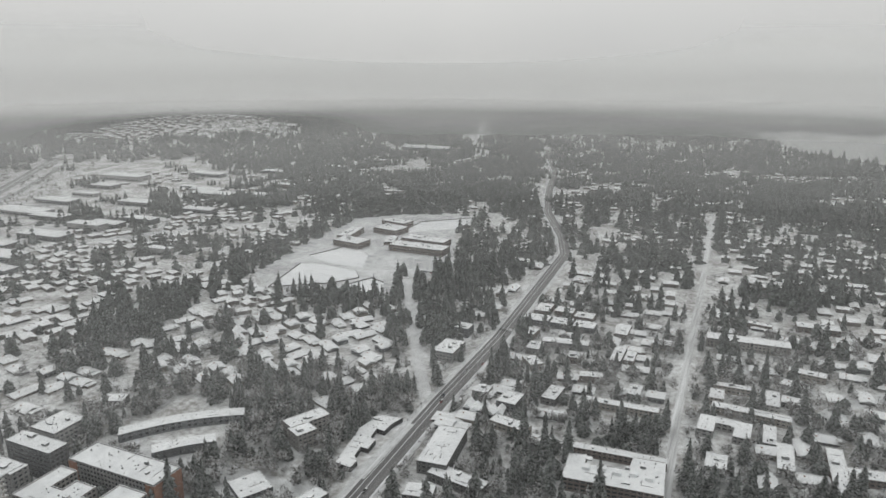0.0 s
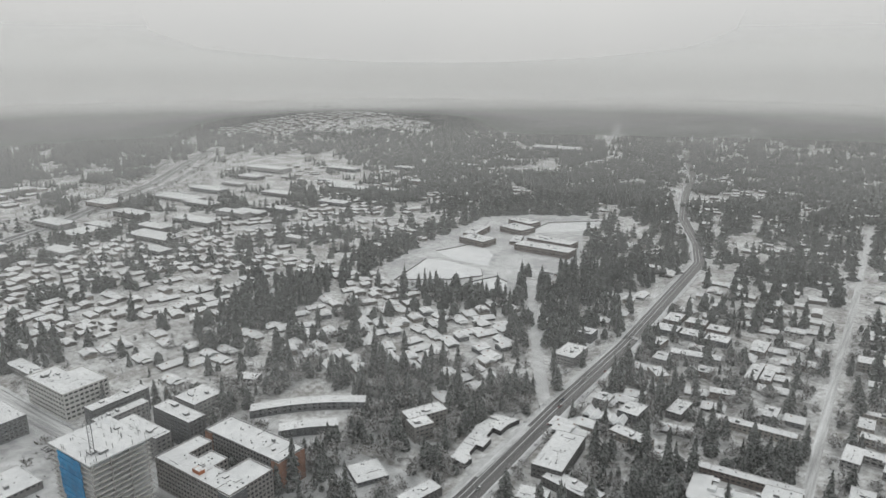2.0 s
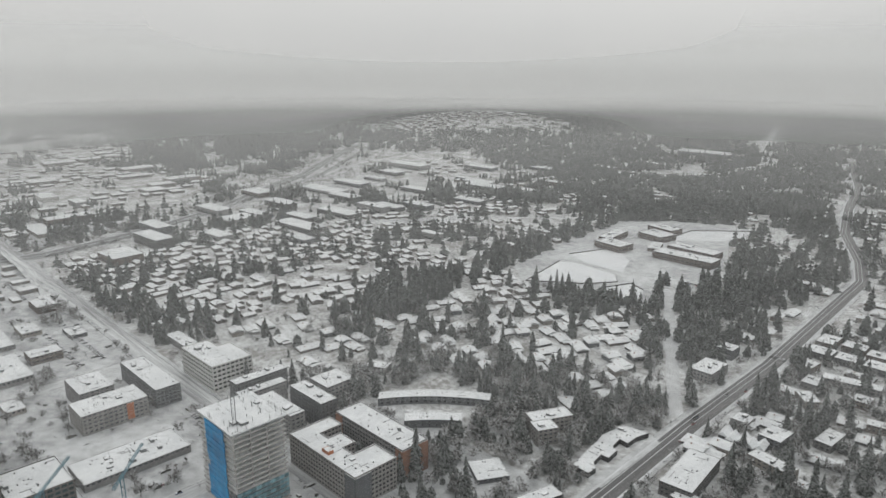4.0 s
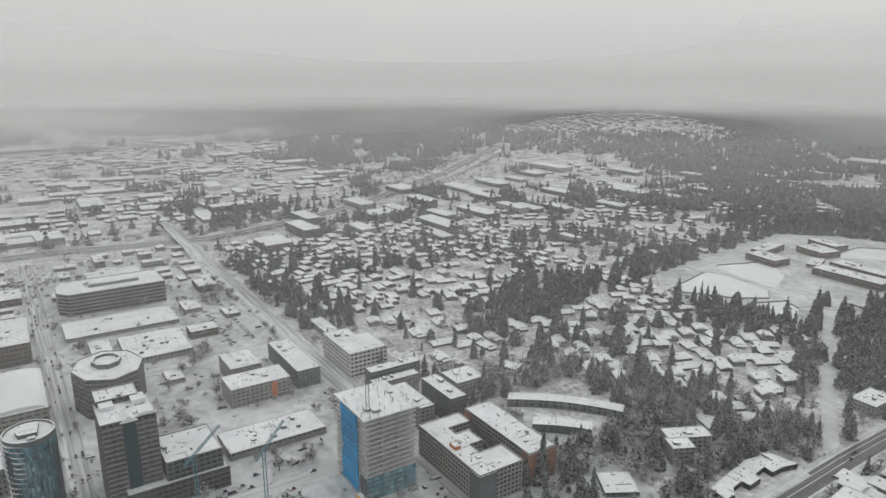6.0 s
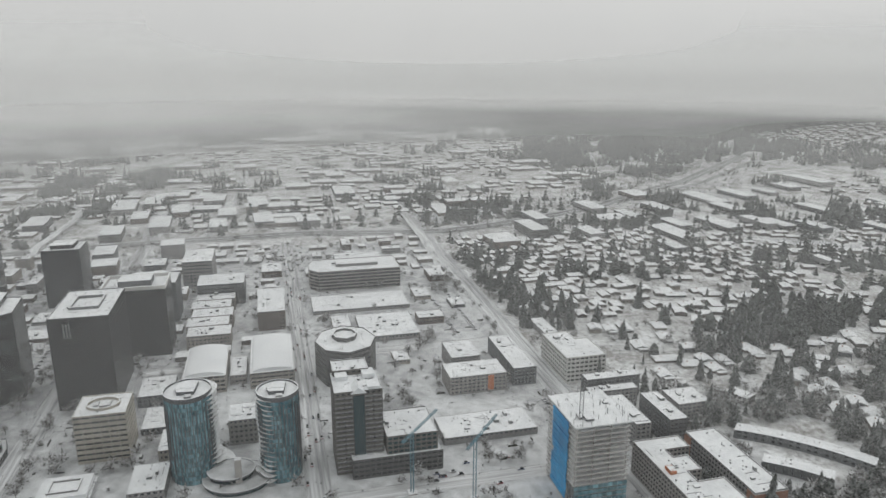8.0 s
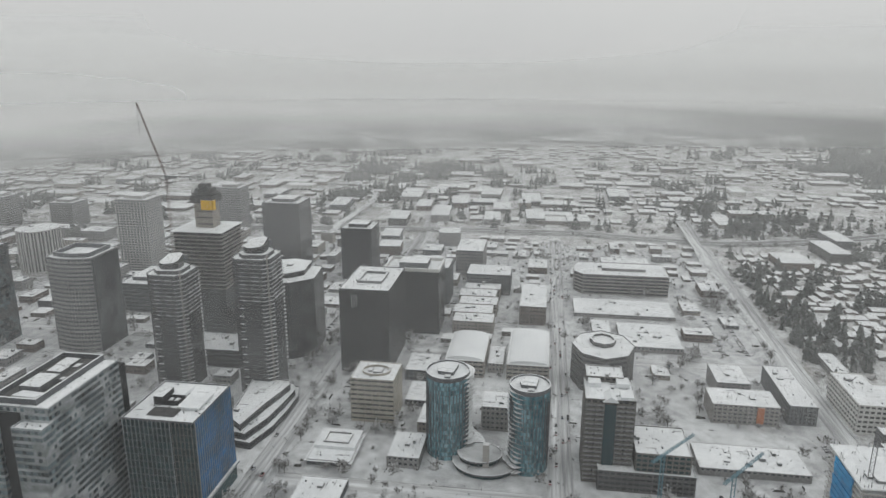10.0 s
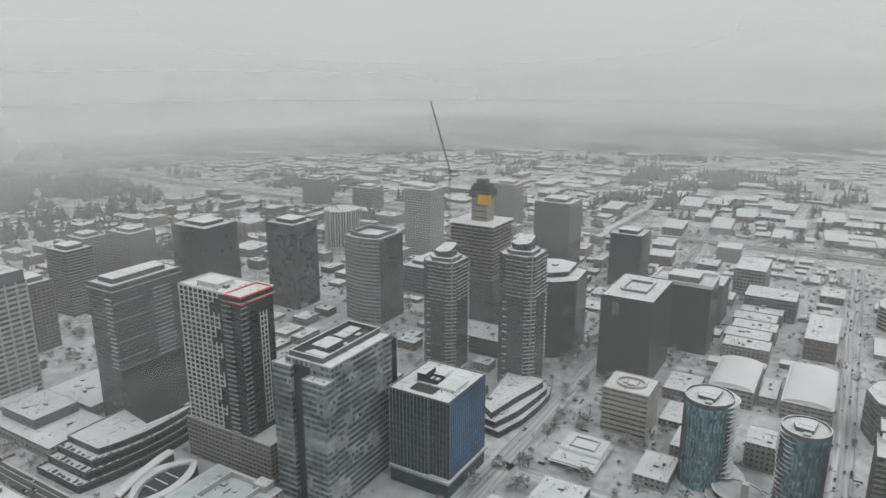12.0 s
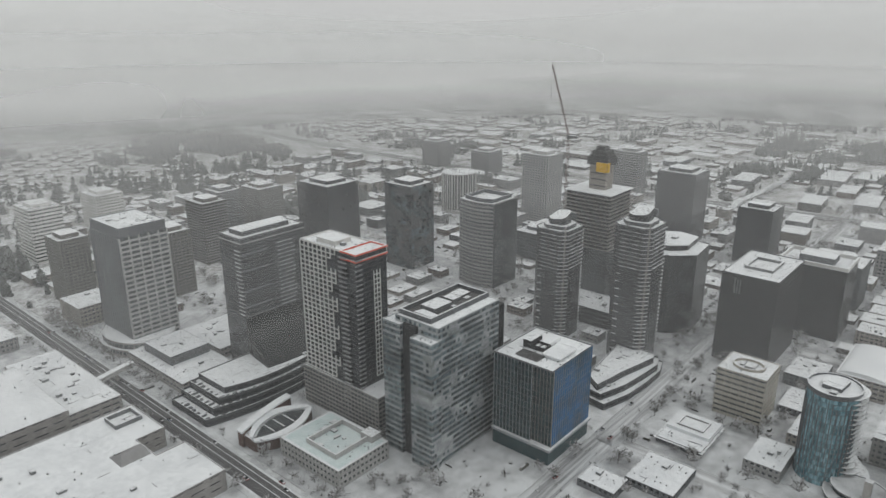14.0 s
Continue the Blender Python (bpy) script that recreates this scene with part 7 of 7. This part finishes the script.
SHRUB = surface("shrub", (0.06, 0.058, 0.05), 0.9, snow=0.7, second=(0.05, 0.05, 0.045), scale=0.5, island=0.5, patch=0.4, cover=0.8)
shrubs = []
for k in range(19000):
    a = trng.uniform(math.radians(-118), math.radians(20))
    rad = math.sqrt(trng.uniform(300 ** 2, 960 ** 2))
    x, y = rad * math.cos(a), rad * math.sin(a)
    if y > -245 and x > 150 or inside(CAMPUS, x, y) or noise.noise(Vector((x / 18, y / 18, 2.2))) < -0.05 or not off_road(x, y, 1) or not free(x, y, 0.8):
        continue
    shrubs.append((x, y))
beds = []
for k in range(14000):
    x, y = trng.uniform(185, 1030), trng.uniform(-240, 655)
    if noise.noise(Vector((x / 24, y / 24, 5.2))) > 0.12 and off_road(x, y, 1.5) and free(x, y, 1.0):
        beds.append((x, y))
mass("garden_shrubs", bare_mesh(30, 3.2, 5, 2.2), beds, 0.4, 1.1, SHRUB, "low hedges and planting beds between office lots")
mass("garden_shrubs", bare_mesh(29, 4.0, 6, 1.9), shrubs, 0.5, 1.3, SHRUB, "garden shrubs and hedges under patchy snow")

# ---- cars ----
def car(paint):
    """A parked car with snow on roof and bonnet."""
    ob = thing("car", 0, 0, "parked car with snow on roof and bonnet", "car", "cars on the streets and lots")
    body = Shell().prism([(-2.25, -0.88), (2.25, -0.88), (2.25, 0.88), (-2.25, 0.88)], 0.3, 0.95, [(-2.15, -0.82), (2.2, -0.82), (2.2, 0.82), (-2.15, 0.82)])
    for wx in (-1.4, 1.4):
        body.box(wx - 0.32, -0.9, 0, wx + 0.32, 0.9, 0.5)
    part("body", body, paint, ob)
    part("cabin", Shell().prism([(-1.7, -0.78), (1.0, -0.78), (1.0, 0.78), (-1.7, 0.78)], 0.95, 1.5, [(-1.3, -0.65), (0.4, -0.65), (0.4, 0.65), (-1.3, 0.65)]), GLASS["black"], ob)
    return ob


PAINTS = [surface("car_" + n, c, 0.35, snow=0.75, scale=1.0, patch=0.6) for n, c in (("black", (0.02, 0.02, 0.022)), ("silver", (0.35, 0.36, 0.37)), ("red", (0.25, 0.03, 0.03)), ("blue", (0.05, 0.07, 0.14)))]
CARS = [car(p) for p in PAINTS]
crng = random.Random(8)
stalls = []
for k in range(62):
    x = crng.uniform(240, 1000)
    stalls.append((x, -23 + crng.choice((-6.6, -2.5, 2.5, 6.6)), 0))
for k in range(16):
    stalls.append((crng.uniform(330, 900), 173 + crng.choice((-6.5, -2.5, 2.5, 6.5)), 0))
for k in range(20):
    stalls.append((216 + crng.choice((-6, -2, 3, 6)), crng.uniform(200, 640), 90))
for k in range(14):
    stalls.append((209 + crng.choice((-6, -2, 3, 6)), crng.uniform(-560, -240), 90))
for k in range(22):
    stalls.append((crng.choice((396, 400, 384, 404, 412)), crng.uniform(-140, -90) if k % 2 else crng.uniform(-210, -40), 90 + crng.uniform(-8, 8)))
for k in range(12):
    stalls.append((352 + 2.9 * k, -785, 90))
for k in range(10):
    stalls.append((-52 - 3 * k, -560 - 0.8 * k, 90))
for i, (x, y, rz) in enumerate(stalls):
    copy_thing(CARS[crng.randrange(4)], pose(x, y, 0.36, 0, 0, rz + crng.choice((0, 180))))
for i, c in enumerate(CARS):
    c.location = (640 + 3.2 * i, -74, 4.4)


# ---- hedges, planters and far parked cars of the town ----
hrng = random.Random(31)
HEDGES, PARKED = Shell(), Shell()
for k in range(6500):
    x, y = hrng.uniform(226, 1040), hrng.uniform(-222, 640)
    if not free(x, y, 2.5) or noise.noise(Vector((x / 30, y / 30, 4.4))) < 0.0 or min(abs(y + 23), abs(y - 174), abs(x - 392), abs(x - 614)) < 10:
        continue
    z = 0.2
    if hrng.random() < 0.22:
        ln, wd, h = hrng.uniform(1.5, 9), hrng.uniform(0.7, 2.6), hrng.uniform(0.4, 2.2)
        if hrng.random() < 0.5:
            ln, wd = wd, ln
        HEDGES.prism([(x - ln / 2, y - wd / 2), (x + ln / 2, y - wd / 2), (x + ln / 2, y + wd / 2), (x - ln / 2, y + wd / 2)], z - 0.1, z + h, [(x - ln * 0.4, y - wd * 0.35), (x + ln * 0.42, y - wd * 0.3), (x + ln * 0.36, y + wd * 0.36), (x - ln * 0.41, y + wd * 0.3)])
for rx, ry, count, gap, along in ((240, -60, 40, 3.0, 0), (420, -208, 22, 3.1, 0), (630, -60, 30, 3.0, 0), (640, -196, 40, 3.0, 0), (640, -175, 36, 3.0, 0), (800, -140, 24, 3.0, 0), (860, -190, 30, 3.0, 0), (640, 30, 26, 3.0, 1), (860, 120, 30, 3.0, 0), (700, 150, 30, 3.0, 0), (640, 205, 40, 3.0, 0), (820, 300, 40, 3.0, 0), (840, 330, 40, 3.0, 0), (700, 420, 40, 3.0, 0), (1120, -270, 26, 3.0, 0), (1150, -330, 34, 3.0, 0), (300, -258, 20, 3.0, 0), (300, -300, 16, 3.0, 0)):
    for k in range(count):
        x, y = (rx + gap * k, ry) if not along else (rx, ry + gap * k)
        x, y = x + hrng.uniform(-0.3, 0.3), y + hrng.uniform(-0.4, 0.4)
        if hrng.random() < 0.4 or not free(x, y, 1.5):
            continue
        wx, wy = (0.9, 2.2) if not along else (2.2, 0.9)
        z = 0.22 + (0.4 if x > 1040 else 0)
        PARKED.prism([(x - wx, y - wy), (x + wx, y - wy), (x + wx, y + wy), (x - wx, y + wy)], z, z + 0.95)
        PARKED.prism([(x - wx * 0.8, y - wy * 0.7), (x + wx * 0.8, y - wy * 0.7), (x + wx * 0.8, y + wy * 0.5), (x - wx * 0.8, y + wy * 0.5)], z + 0.95, z + 1.5, [(x - wx * 0.6, y - wy * 0.5), (x + wx * 0.6, y - wy * 0.5), (x + wx * 0.6, y + wy * 0.3), (x - wx * 0.6, y + wy * 0.3)])
bushes = []
for k in range(2600):
    x, y = hrng.uniform(226, 1040), hrng.uniform(-222, 640)
    if free(x, y, 2.5) and noise.noise(Vector((x / 22, y / 22, 6.4))) > 0.12 and min(abs(y + 23), abs(y - 174), abs(x - 392), abs(x - 614)) > 9:
        bushes.append((x, y))
mass("town_shrubs", bare_mesh(19, 5.5, 18, 1.5), bushes, 0.6, 1.3, TWIGS, "bare shrubs and young trees in the snow of the city blocks")
setting("town_hedges", HEDGES, SHRUB, "clipped hedges and planters under patchy snow", "hedges", kind="stuff")
setting("parked_cars", PARKED, CARPAINT, "rows of parked cars under snow on far lots", "cars", kind="stuff")
